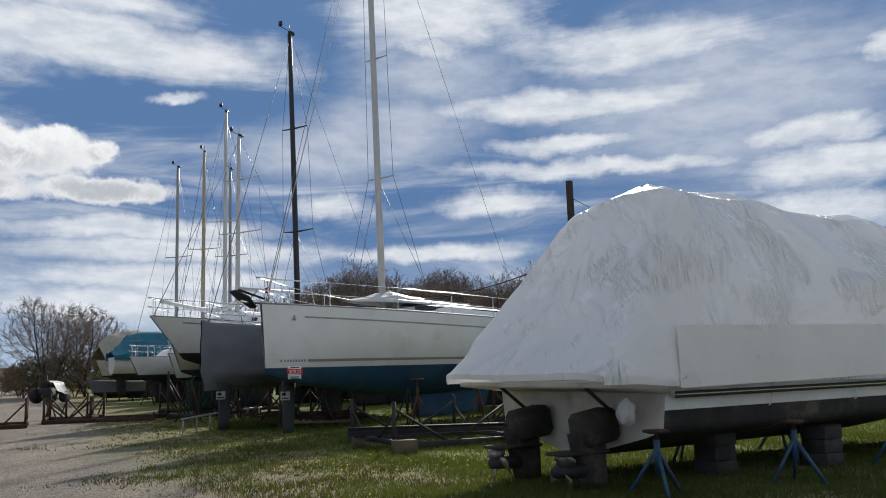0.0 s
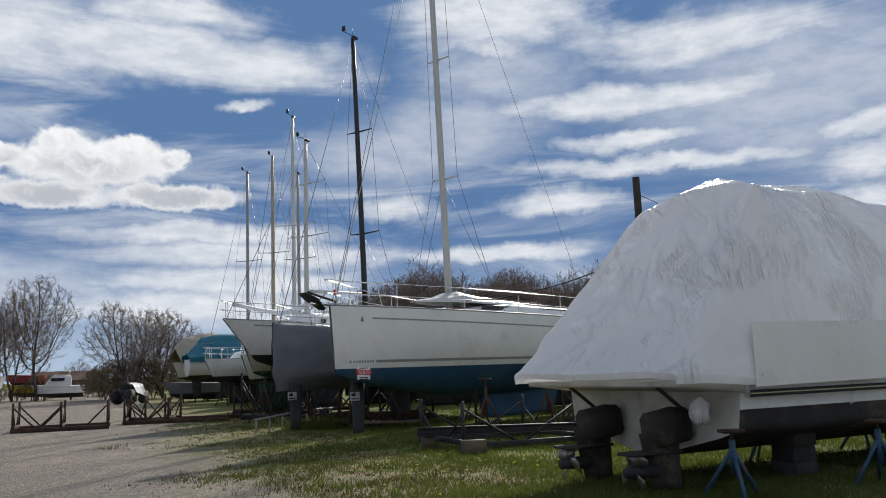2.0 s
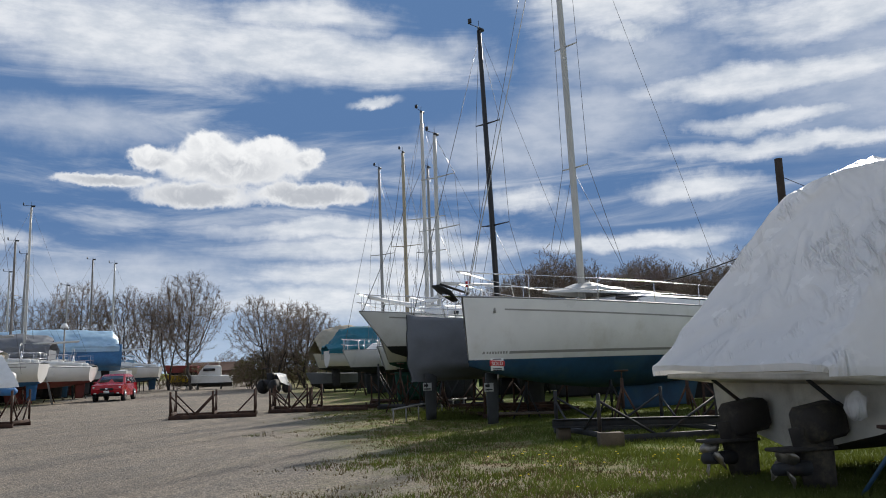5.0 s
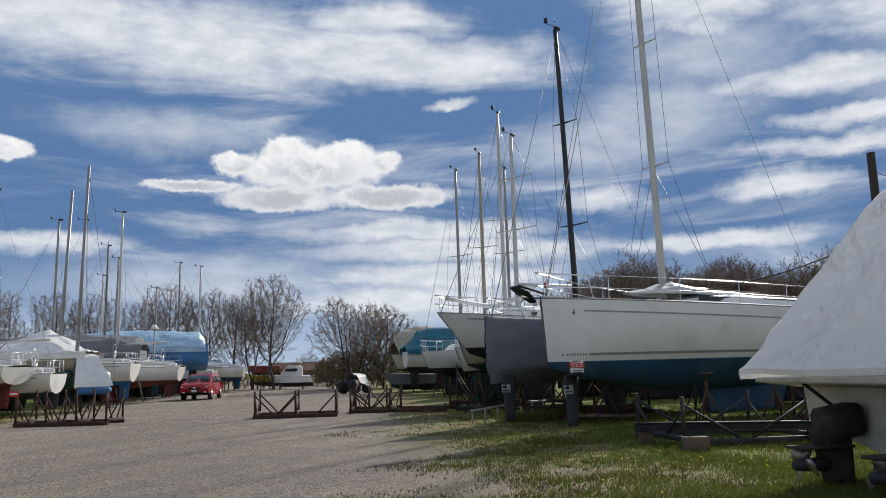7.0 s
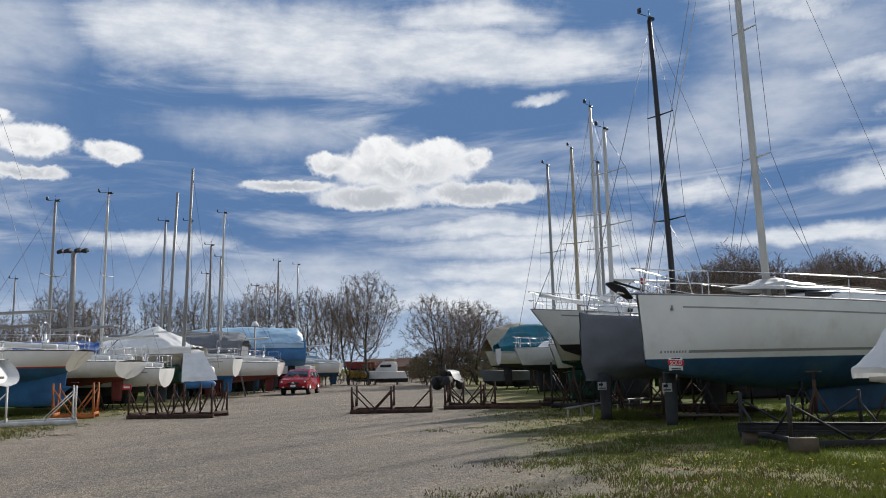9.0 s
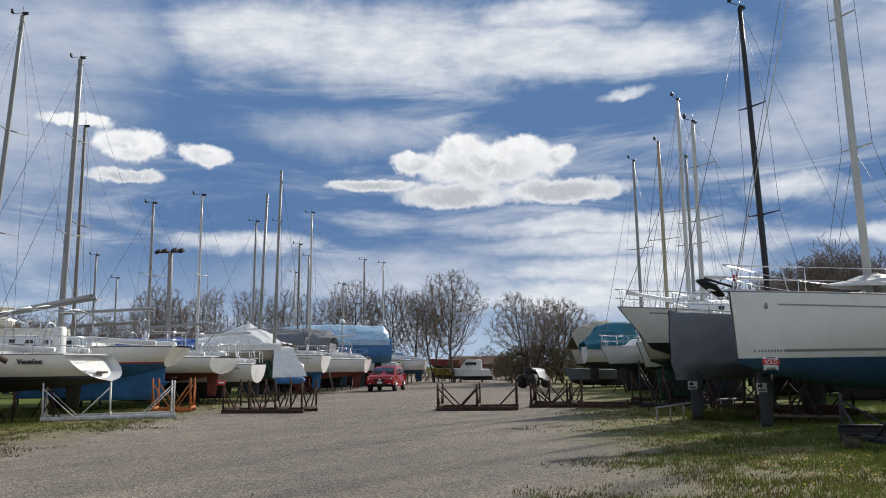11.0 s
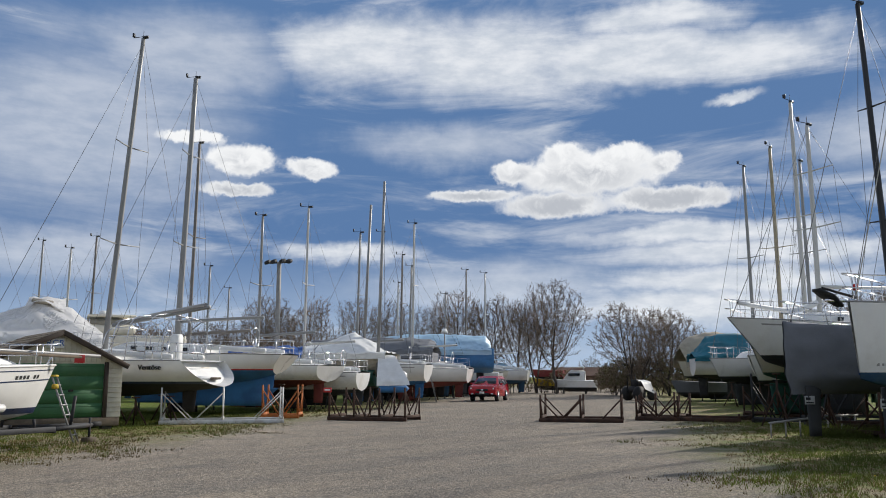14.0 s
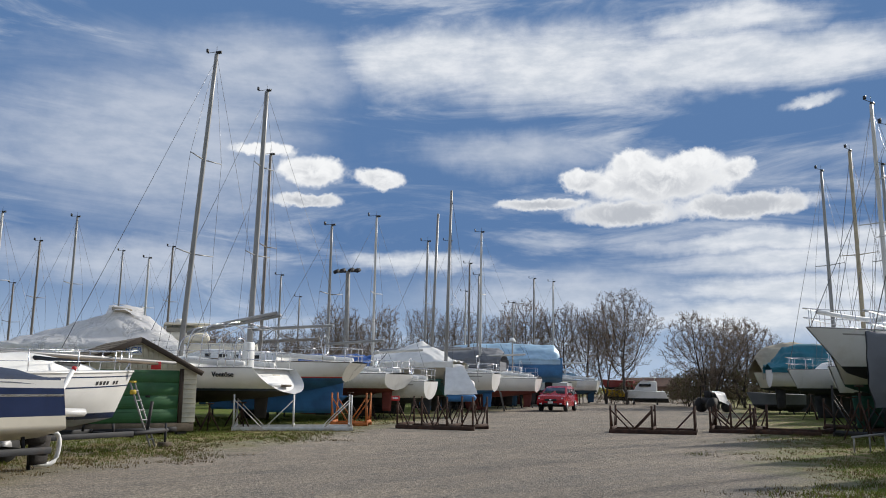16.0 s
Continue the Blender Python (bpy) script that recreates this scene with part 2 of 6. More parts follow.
RED = mat("red_bottom_paint", (0.20, 0.045, 0.035), 0.8, var=0.25, scale=1.2, bump=0.15)
GREEN = mat("green_bottom_paint", (0.02, 0.10, 0.075), 0.75, var=0.25, scale=1.2, bump=0.15)
GREYTARP = mat("grey_canvas", (0.17, 0.18, 0.20), 0.8, var=0.12, scale=1.0, bump=0.15, fine=30.0)
ALU = mat("mast_aluminium", (0.30, 0.30, 0.295), 0.5, 0.35, var=0.08, scale=0.7, bump=0.02)
PALE = mat("white_mast_paint", (0.55, 0.545, 0.52), 0.4, var=0.06, scale=0.7, bump=0.02)
CARBON = mat("black_mast", (0.012, 0.012, 0.014), 0.35, var=0.1)
STEEL = mat("stainless_tube", (0.75, 0.75, 0.76), 0.22, 1.0, var=0.04)
WIRE = mat("rigging_wire", (0.18, 0.18, 0.19), 0.4, 0.8, var=0.05)
RUST = mat("rusty_steel", (0.075, 0.04, 0.028), 0.85, 0.2, var=0.4, scale=4.0, bump=0.3, dirt=(0.13, 0.06, 0.03))
IRON = mat("dark_painted_steel", (0.03, 0.032, 0.036), 0.7, 0.2, var=0.3, scale=4.0, bump=0.2, dirt=(0.07, 0.045, 0.03))
WOOD = mat("weathered_timber", (0.13, 0.10, 0.07), 0.85, var=0.3, scale=3.0, bump=0.3)
GLASS = mat("dark_window", (0.01, 0.012, 0.015), 0.08, var=0.02, bump=0.0)

# ---- shapes ----


def thing(name, m, label, category, group="", kind=""):
    ob = new(name)
    ob.matrix_world = m
    return tagged(ob, label, category, group, kind)


def part(name, bm, material, parent=None, label="", smooth=True):
    me = bpy.data.meshes.new(name)
    bm.to_mesh(me)
    bm.free()
    me.materials.append(material)
    if smooth:
        me.polygons.foreach_set("use_smooth", [True] * len(me.polygons))
    ob = new(name, me)
    if parent:
        ob.parent = parent
    return tagged(ob, label)


def add_box(bm, c, size, rot=None, bevel=0.0):
    m = Matrix.Translation(c) @ (rot.to_4x4() if rot else Matrix()) @ Matrix.Diagonal((*size, 1))
    vs = bmesh.ops.create_cube(bm, size=1.0, matrix=m)["verts"]
    if bevel:
        es = list({e for v in vs for e in v.link_edges})
        bmesh.ops.bevel(bm, geom=es, offset=bevel, segments=1, affect="EDGES")
    return bm


def box(c, size, rot=None, bevel=0.01):
    return add_box(bmesh.new(), c, size, rot, bevel)


def add_tube(bm, pts, r0, r1=None, sides=6, cap=True):
    """A tapered tube through points."""
    r1 = r0 if r1 is None else r1
    pts = [Vector(p) for p in pts]
    rings = []
    for i, p in enumerate(pts):
        d = (pts[min(i + 1, len(pts) - 1)] - pts[max(i - 1, 0)]).normalized()
        a = d.orthogonal().normalized() if abs(d.z) > 0.9 else d.cross(Vector((0, 0, 1))).normalized()
        b = d.cross(a)
        r = r0 + (r1 - r0) * i / max(1, len(pts) - 1)
        rings.append([bm.verts.new(p + (a * math.cos(k * math.tau / sides) + b * math.sin(k * math.tau / sides)) * r) for k in range(sides)])
    for u, v in zip(rings, rings[1:]):
        for k in range(sides):
            bm.faces.new((u[k], u[(k + 1) % sides], v[(k + 1) % sides], v[k]))
    if cap:
        bm.faces.new(rings[0][::-1])
        bm.faces.new(rings[-1])
    return bm


def tube(pts, r0, r1=None, sides=6):
    return add_tube(bmesh.new(), pts, r0, r1, sides)


def grid(rows, closed=False):
    """A skin over rows of points."""
    bm = bmesh.new()
    vs = [[bm.verts.new(p) for p in r] for r in rows]
    for a, b in zip(vs, vs[1:]):
        for i in range(len(a) - (0 if closed else 1)):
            j = (i + 1) % len(a)
            bm.faces.new((a[i], b[i], b[j], a[j]))
    return bm


def solid(bm, t):
    """Gives a skin thickness."""
    bmesh.ops.recalc_face_normals(bm, faces=bm.faces)
    bmesh.ops.solidify(bm, geom=list(bm.faces), thickness=t)
    return bm


def arc(points, n=6):
    """A smooth line through points (Catmull-Rom)."""
    p = [Vector(q) for q in points]
    p = [p[0] * 2 - p[1]] + p + [p[-1] * 2 - p[-2]]
    out = []
    for i in range(1, len(p) - 2):
        for k in range(n):
            t = k / n
            out.append(0.5 * (2 * p[i] + (p[i + 1] - p[i - 1]) * t + (2 * p[i - 1] - 5 * p[i] + 4 * p[i + 1] - p[i + 2]) * t * t
                              + (3 * p[i] - p[i - 1] - 3 * p[i + 1] + p[i + 2]) * t ** 3))
    return out + [p[-2]]


class Hull:
    """The form of a hull: bow at x = 0, stern at x = L, port is +y for a bow that looks along -x; z from the ground."""
    def __init__(self, L, B, wl, bow, aft, depth, rake=0.1, transom=0.75, full=0.55, stern_rake=0.0, chine=0.65, wide=0.6, hard=None):
        self.L, self.B, self.wl, self.bow, self.aft, self.depth, self.rake = L, B, wl, bow, aft, depth, rake
        self.hard = hard
        self.transom, self.full, self.stern_rake, self.chine, self.wide = transom, full, stern_rake, chine, wide

    def half(self, s):
        w = self.wide
        if s < w:
            return self.B / 2 * max(0.012, 1 - (1 - s / w) ** 2) ** (1.0 / (2 * self.full))
        return self.B / 2 * (1 - (1 - self.transom) * ((s - w) / (1 - w)) ** 2)

    def sheer(self, s):
        return self.wl + self.bow * (1 - s) + self.aft * s - 0.25 * (self.bow - self.aft) * math.sin(math.pi * s)

    def low(self, s):
        run = min(0.5, 0.03 + 0.93 * s) if self.hard is not None else min(1.0, 0.03 + 0.93 * s)
        return self.wl - self.depth * math.sin(math.pi * run) ** 0.75

    def x(self, s, z):
        zs = self.sheer(s)
        t = (zs - z) / (self.bow + self.depth)
        return self.L * s + self.rake * self.bow * max(0, 1 - s * 1.6) ** 2 * t * 3 - self.stern_rake * (s ** 4) * (zs - z)

    def at(self, s, z, side=1):
        """The skin's point at a station and height."""
        zs, zk = self.sheer(s), self.low(s)
        t = max(0.0, min(1.0, (zs - z) / max(1e-4, zs - zk)))
        flare = 1 - 0.10 * t * max(0, 1 - 2 * s)
        if self.hard is not None:
            tc = max(0.05, min(0.95, (zs - max(zk + 0.1, self.hard)) / max(1e-4, zs - zk)))
            y = self.half(s) * (1 - (0.06 + 0.25 * max(0, 1 - 2.2 * s)) * t / tc if t < tc else (0.94 - 0.25 * max(0, 1 - 2.2 * s)) * (1 - (t - tc) / (1 - tc)))
            return Vector((self.x(s, z), y * side, z))
        y = self.half(s) * flare * max(0.0, 1 - t ** (1 / (1 - self.chine + 0.001))) ** 0.62
        return Vector((self.x(s, z), y * side, z))

    def band(self, z0, z1, n=26, k=6, s0=0.0, s1=1.0, out=0.0):
        """The skin of both sides between two heights (numbers, or functions of the station)."""
        f0 = z0 if callable(z0) else (lambda s: z0)
        f1 = z1 if callable(z1) else (lambda s: z1)
        bm = bmesh.new()
        for side in (1, -1):
            rows = []
            for i in range(n + 1):
                s = s0 + (s1 - s0) * i / n
                a, b = min(self.sheer(s), f0(s)), max(self.low(s), f1(s))
                b = min(a, b)
                r = []
                for j in range(k + 1):
                    p = self.at(s, a + (b - a) * j / k, side)
                    p.y += out * side
                    r.append(bm.verts.new(p))
                rows.append(r)
            for u, v in zip(rows, rows[1:]):
                for j in range(k):
                    q = (u[j], v[j], v[j + 1], u[j + 1])
                    bm.faces.new(q if side > 0 else q[::-1])
        bmesh.ops.remove_doubles(bm, verts=bm.verts, dist=0.0015)
        return bm

    def deck(self, n=26, camber=0.08, drop=0.0, s1=1.0):
        rows = []
        for i in range(n + 1):
            s = s1 * i / n
            h, z = self.half(s), self.sheer(s) - drop
            rows.append([(self.x(s, z), h * q * 0.995, z + camber * (1 - q * q) * min(1, h)) for q in (-1, -0.6, -0.2, 0.2, 0.6, 1)])
        return grid(rows)

    def stern(self, z0=None):
        """The flat transom."""
        bm = bmesh.new()
        zs, zk = z0 or self.sheer(1), self.low(1)
        ring = [self.at(1, zs + (zk - zs) * j / 10, 1) for j in range(11)]
        ring += [self.at(1, zs + (zk - zs) * j / 10, -1) for j in range(9, -1, -1)]
        bm.faces.new([bm.verts.new(p) for p in ring])
        return bm


def fin(x0, x1, z0, z1, sweep, thick, taper=0.75):
    """A keel or rudder: a foil between two heights."""
    rows = []
    for k in range(7):
        t = k / 6
        c = (x1 - x0) * (1 - (1 - taper) * t)
        a = x0 + sweep * t
        z = z0 + (z1 - z0) * t
        ring = []
        for q in (0, 0.05, 0.2, 0.45, 0.75, 1.0):
            ring.append((a + c * q, thick / 2 * math.sin(math.pi * min(1, 0.04 + q ** 0.6)) + 0.01, z))
        for q in (1.0, 0.75, 0.45, 0.2, 0.05, 0):
            ring.append((a + c * q, -thick / 2 * math.sin(math.pi * min(1, 0.04 + q ** 0.6)) - 0.01, z))
        rows.append(ring)
    bm = grid(rows, closed=True)
    bm.verts.ensure_lookup_table()
    bm.faces.new([v for v in bm.verts[:12]])
    bm.faces.new([v for v in bm.verts[-12:]][::-1])
    return bm


def rigging(b, h, x, z, top, r, colour, lean=0.0, spreaders=(0.45, 0.72), boom=0.0, fore=True, aft=True, beam=3.0, side=0.0, stays=None, reach=0.30):
    """Mast, spreaders, shrouds and stays of a boat."""
    def up(q):
        return Vector((x + lean * (top - z) * q, side * (top - z) * q, z + (top - z) * q))
    mast = part("mast", tube([up(k / 6) for k in range(7)], r, r * 0.72, 10), colour, b)
    m = bmesh.new()
    add_tube(m, [up(1), up(1) + Vector((0, 0, 0.35))], 0.012, 0.008, 5)
    add_tube(m, [up(1) + Vector((-0.45, 0, 0.1)), up(1) + Vector((0.25, 0, 0.1))], 0.014, 0.012, 5)
    add_box(m, up(1) + Vector((-0.45, 0, 0.2)), (0.05, 0.12, 0.16))
    add_box(m, up(1) + Vector((0.1, 0, 0.06)), (0.22, 0.1, 0.09))
    part("masthead_fitting", m, CARBON, mast)
    tips = []
    for q in spreaders:
        w = beam * reach * (1.25 - q * 0.5)
        for s in (1, -1):
            tip = up(q) + Vector((0.12, w * s, 0.06))
            tips.append((q, s, tip))
            part("spreader", tube([up(q), tip], 0.03, 0.018, 6), colour, mast)
    wr = stays or 0.007
    for s in (1, -1):
        foot = Vector((x + 0.15, s * beam * 0.44, h))
        chain = [foot] + [t for q, ss, t in tips if ss == s] + [up(0.985)]
        part("shroud", tube(chain, wr, wr, 4), WIRE, b)
        if spreaders:
            part("lower_shroud", tube([foot + Vector((0.25, -0.05 * s, 0)), up(spreaders[0])], wr, wr, 4), WIRE, b)
    if fore:
        part("forestay", tube([Vector((0.15, 0, h + 0.15)), up(fore if fore is not True else 0.98)], wr * (2.0 if fore is True else 1.2), wr, 5), WIRE, b)
    if aft:
        part("backstay", tube([Vector((aft, 0, h)), up(1)], wr, wr, 4), WIRE, b)
    if boom:
        bz = z + 1.0
        bo = part("boom", tube([(x + 0.1, 0, bz), (x + boom, 0, bz + 0.12)], 0.075, 0.06, 8), colour, b)
        part("vang", tube([(x + 0.1, 0, z + 0.2), (x + boom * 0.3, 0, bz)], 0.025, None, 5), WIRE, bo)


def rails(b, hull, n=6, pulpit=True, pushpit=True, height=0.62, s0=0.10, s1=0.9, thin=0.013):
    """Pulpit, stanchions, lifelines and pushpit."""
    def edge(s, side, dz, inset=0.08):
        p = hull.at(s, hull.sheer(s) - 0.01, side)
        return Vector((p.x, (abs(p.y) - min(inset, abs(p.y) * 0.5)) * side, hull.sheer(s) + dz))
    if pulpit:
        m = bmesh.new()
        for dz, r in ((height, 0.018), (height * 0.5, 0.014)):
            line = [edge(s0 + 0.03, 1, dz), edge(0.04, 1, dz), edge(0.0, 1, dz) + Vector((-0.12, 0, 0.03)), edge(0.04, -1, dz), edge(s0 + 0.03, -1, dz)]
            add_tube(m, arc(line, 4), r, r, 6)
        for s in (0.015, s0):
            for side in (1, -1):
                add_tube(m, [edge(s, side, 0), edge(s * 0.9, side, height)], 0.015, None, 6)
        part("pulpit", m, STEEL, b)
    for side in (1, -1):
        for k in range(n):
            s = s0 + 0.03 + (s1 - s0 - 0.03) * k / (n - 1)
            part("stanchion", tube([edge(s, side, 0), edge(s, side, height)], 0.014, 0.012, 5), STEEL, b)
        for dz in (height, height * 0.5):
            part("lifeline", tube([edge(s0 + 0.03 + (s1 - s0 - 0.03) * k / (n - 1), side, dz) for k in range(n)], thin * 0.6, None, 4), STEEL, b)
    if pushpit:
        m = bmesh.new()
        for dz in (height, height * 0.5):
            line = [edge(s1, 1, dz), edge(0.985, 1, dz), edge(0.985, -1, dz), edge(s1, -1, dz)]
            add_tube(m, line, 0.017, None, 6)
        for s in (s1, 0.98):
            for side in (1, -1):
                add_tube(m, [edge(s, side, 0), edge(s, side, height)], 0.015, None, 6)
        for side in (0.4, -0.4):
            p = edge(0.985, 1, 0)
            add_tube(m, [(p.x, side, p.z), (p.x, side, p.z + height)], 0.015, None, 6)
        part("pushpit", m, STEEL, b)


def trunk(hull, s0, s1, w, h, n=14, front=0.22, base=0.02):
    """A cabin top with a sloping front and rounded edges."""
    rows = []
    for i in range(n + 1):
        t = i / n
        s = s0 + (s1 - s0) * t
        rise = h * min(1.0, (t / front) ** 0.7 if t < front else 1.0) * (1 if t < 0.93 else 0.9)
        ww = min(w, hull.half(s) * 1.3) / 2 * (0.55 + 0.45 * min(1, t / 0.4))
        z = hull.sheer(s) + base
        x = hull.L * s
        rows.append([(x, -ww, z), (x, -ww * 0.96, z + rise * 0.7), (x, -ww * 0.8, z + rise * 0.97), (x, 0, z + rise * 1.12),
                     (x, ww * 0.8, z + rise * 0.97), (x, ww * 0.96, z + rise * 0.7), (x, ww, z)])
    bm = grid(rows)
    bm.verts.ensure_lookup_table()
    bm.faces.new(bm.verts[:7])
    bm.faces.new(bm.verts[-7:])
    return bm


def keel_and_rudder(b, hull, material, draft, kx=(0.42, 0.60), rudder=True, rx=0.9, skeg=False, bulb=True, thick=0.28):
    L, zb = hull.L, hull.wl - draft
    z0 = hull.low(0.5) + 0.08
    k = part("keel", fin(L * kx[0], L * kx[1], z0, zb, 0.25, thick, 0.85), material, b)
    if bulb:
        bm = bmesh.new()
        bmesh.ops.create_uvsphere(bm, u_segments=14, v_segments=8, radius=1.0, matrix=Matrix.Translation((L * (kx[0] + kx[1]) / 2 + 0.3, 0, zb + 0.14))
                                  @ Matrix.Diagonal((L * 0.12, 0.2, 0.14, 1)))
        part("bulb", bm, material, k)
    if rudder:
        part("rudder", fin(L * rx - 0.05, L * rx + 0.55, hull.low(rx) + 0.12, hull.wl - draft * 0.82, 0.03, 0.09, 0.8), material, b)


def sailboat(m, label, L=9.5, B=3.1, wl=1.7, bow=1.2, aft=0.95, depth=0.5, draft=1.5, top=None, skin=None, bottom=None, stripe=None, cove=None, rake=0.35,
             transom=0.72, stern_rake=0.25, mast=True, mast_s=0.4, mast_r=0.085, colour=None, boom=True, keel=True, full=0.55, railing=True, cabin=True,
             lean=0.015, spreaders=(0.5,), rudder=True, name="sailboat", kx=(0.40, 0.60), boot=0.10, side=0.0, bulb=False, cabin_h=0.42, rx=0.88, fore=True,
             toe=None, ports=4, scoop=False, reach=0.30):
    skin, bottom, colour = skin or GEL, bottom or BLACK, colour or ALU
    h = Hull(L, B, wl, bow, aft, depth, rake, transom, full, stern_rake)
    b = thing(name, m, label, "sailboat", "boats laid up in the yard")
    part("topside", h.band(lambda s: h.sheer(s), wl + boot), skin, b)
    part("boot_stripe", h.band(wl + boot, wl), stripe or skin, b)
    part("bottom", h.band(wl, lambda s: h.low(s), k=9), bottom, b, "matt antifouling paint")
    if not scoop:
        part("transom", h.stern(), skin, b)
    part("deck", h.deck(s1=0.95 if scoop else 1.0), DECK, b)
    if cove:
        part("cove_stripe", h.band(lambda s: h.sheer(s) - 0.14, lambda s: h.sheer(s) - 0.19, k=1, s0=0.08, s1=0.93, out=0.005), cove, b)
    for sd in (1, -1):
        rail = [h.at(s / 20, h.sheer(s / 20), sd) + Vector((0, -0.02 * sd, 0.02)) for s in range(21)]
        part("toe_rail", tube(rail, 0.025, None, 5), toe or ALU, b)
    if keel:
        keel_and_rudder(b, h, bottom, draft, kx, rudder, rx, bulb=bulb)
    if cabin:
        c = part("cabin_top", trunk(h, 0.26, 0.70, B * 0.62, cabin_h), DECK, b)
        for sd in (1, -1):
            for k in range(ports):
                s = 0.40 + 0.07 * k
                z = h.sheer(s) + cabin_h * 0.45
                y = (min(B * 0.62, h.half(s) * 1.3) / 2 * (0.55 + 0.45 * min(1, (s - 0.26) / 0.176))) * 0.985 + 0.006
                part("port_light", box((L * s, y * sd, z), (0.42, 0.02, 0.15), None, 0.008), GLASS, c)
        co = bmesh.new()
        for sd in (1, -1):
            add_tube(co, arc([(L * 0.70, B * 0.29 * sd, h.sheer(0.7) + 0.3), (L * 0.8, B * 0.31 * sd, h.sheer(0.8) + 0.24), (L * 0.94, B * 0.28 * sd, h.sheer(0.94) + 0.16)], 4), 0.12, 0.1, 8)
        part("cockpit_coaming", co, DECK, b)
        w = bmesh.new()
        for sd in (0.8,):
            ring = [(L * 0.86, 0.4 * math.cos(a * math.tau / 18), h.sheer(0.86) + 0.75 + 0.4 * math.sin(a * math.tau / 18)) for a in range(19)]
            add_tube(w, ring, 0.015, None, 5, False)
            add_tube(w, [(L * 0.86, 0, h.sheer(0.86)), (L * 0.86, 0, h.sheer(0.86) + 0.75)], 0.05, 0.04, 6)
        part("steering_wheel", w, STEEL, b)
    if railing:
        rails(b, h)
    if mast:
        z = h.sheer(mast_s) + (cabin_h if cabin else 0.1)
        rigging(b, h.sheer(mast_s) + 0.05, L * mast_s, z, top or (z + L * 1.2), mast_r, colour, lean, spreaders, L * 0.36 if boom else 0, fore, L * 0.98, B, side, None, reach)
    return b, h


def jack_stand(m, height, colour):
    """A three-legged boat stand with a screw and a pad."""
    b = thing("boat_stand", m, "three-legged steel boat stand with a screw pad under a hull", "boat stand", "boat stands")
    h = height
    for k in range(3):
        a = k * math.tau / 3 + 0.4
        part("leg", tube([(0, 0, h * 0.72), (0.42 * math.cos(a) * (0.6 + h * 0.4), 0.42 * math.sin(a) * (0.6 + h * 0.4), 0.0)], 0.026, None, 6), colour, b)
    part("post", tube([(0, 0, h * 0.35), (0, 0, h * 0.86)], 0.04, None, 8), colour, b)
    part("screw", tube([(0, 0, h * 0.84), (0, 0, h * 0.97)], 0.02, None, 6), RUST, b)
    part("pad", box((0, 0, h * 0.985), (0.26, 0.22, 0.04)), RUST, b)
    return b


def steel_cradle(m, length, width, height, posts, colour, label, braces=True, slim=1.0, tops=0.0):
    """A welded cradle: two skids, cross beams, uprights with braces."""
    b = thing("boat_cradle", m, label, "boat cradle", "boat cradles")
    for y in ((-width / 2, width / 2)):
        part("skid", box((length / 2, y, 0.07), (length, 0.1, 0.14)), colour, b)
    for k in range(posts):
        x = 0.06 + (length - 0.12) * k / (posts - 1)
        part("cross_beam", box((x, 0, 0.16), (0.09, width - 0.1, 0.1)), colour, b)
        for y in (-width / 2, width / 2):
            part("upright", tube([(x, y, 0.1), (x, y, height)], 0.04 * slim, None, 6), colour, b)
            if tops:
                part("pad", box((x, y, height), (0.25, 0.3, 0.06), Euler((0.4 * (1 if y > 0 else -1), 0, 0)).to_matrix()), IRON, b)
            if braces:
                dx = 0.45 * length / (posts - 1) * (1 if x < length / 2 else -1)
                part("brace", tube([(x, y, height * 0.85), (x + dx, y, 0.12)], 0.028 * slim, None, 5), colour, b)
                part("cross_brace", tube([(x, y, height * 0.75), (x, y * 0.25, 0.15)], 0.026 * slim, None, 5), colour, b)
    return b

# ---- ground, trees, grass ----
gbm = bmesh.new()
bmesh.ops.create_grid(gbm, x_segments=2, y_segments=2, size=2500)
tagged(part("ground", gbm, ground_mat(), None, "", False), "grey gravel yard road with worn green grass verges", "ground", "", "structure")

BARK = mat("grey_brown_bark", (0.095, 0.08, 0.068), 0.9, var=0.3, scale=2.0, bump=0.3)
TWIG = mat("bare_twigs", (0.27, 0.21, 0.165), 0.9, var=0.25, scale=0.5, spec=0.1)
BUD = mat("spring_buds", (0.24, 0.17, 0.10), 0.9, var=0.3, scale=0.4, spec=0.1)
HEDGE = mat("budding_scrub", (0.17, 0.165, 0.075), 0.95, var=0.35, scale=0.4, spec=0.1)
BLADE = mat("grass_blades", (0.11, 0.13, 0.04), 0.95, var=0.3, scale=0.6, spec=0.05)
_t = BLADE.node_tree
_tr = _t.nodes.new("ShaderNodeBsdfTranslucent")
_tr.inputs[0].default_value = (0.15, 0.19, 0.03, 1)
_mx = _t.nodes.new("ShaderNodeMixShader")
_mx.inputs[0].default_value = 0.3
_t.links.new(_t.nodes["Principled BSDF"].outputs[0], _mx.inputs[1])
_t.links.new(_tr.outputs[0], _mx.inputs[2])
_t.links.new(_mx.outputs[0], _t.nodes["Material Output"].inputs[0])
STRAW = mat("dry_grass", (0.20, 0.15, 0.07), 0.95, var=0.3, scale=0.8, spec=0.05)
STONE = mat("gravel_stone", (0.24, 0.225, 0.20), 0.9, var=0.35, scale=5.0)


def at(x, y, a, z=0.0):
    return pose(x, y, z, 0, 0, a)


def mesh_of(name, verts, faces, material):
    me = bpy.data.meshes.new(name)
    me.from_pydata(verts, [], faces)
    me.materials.append(material)
    return me


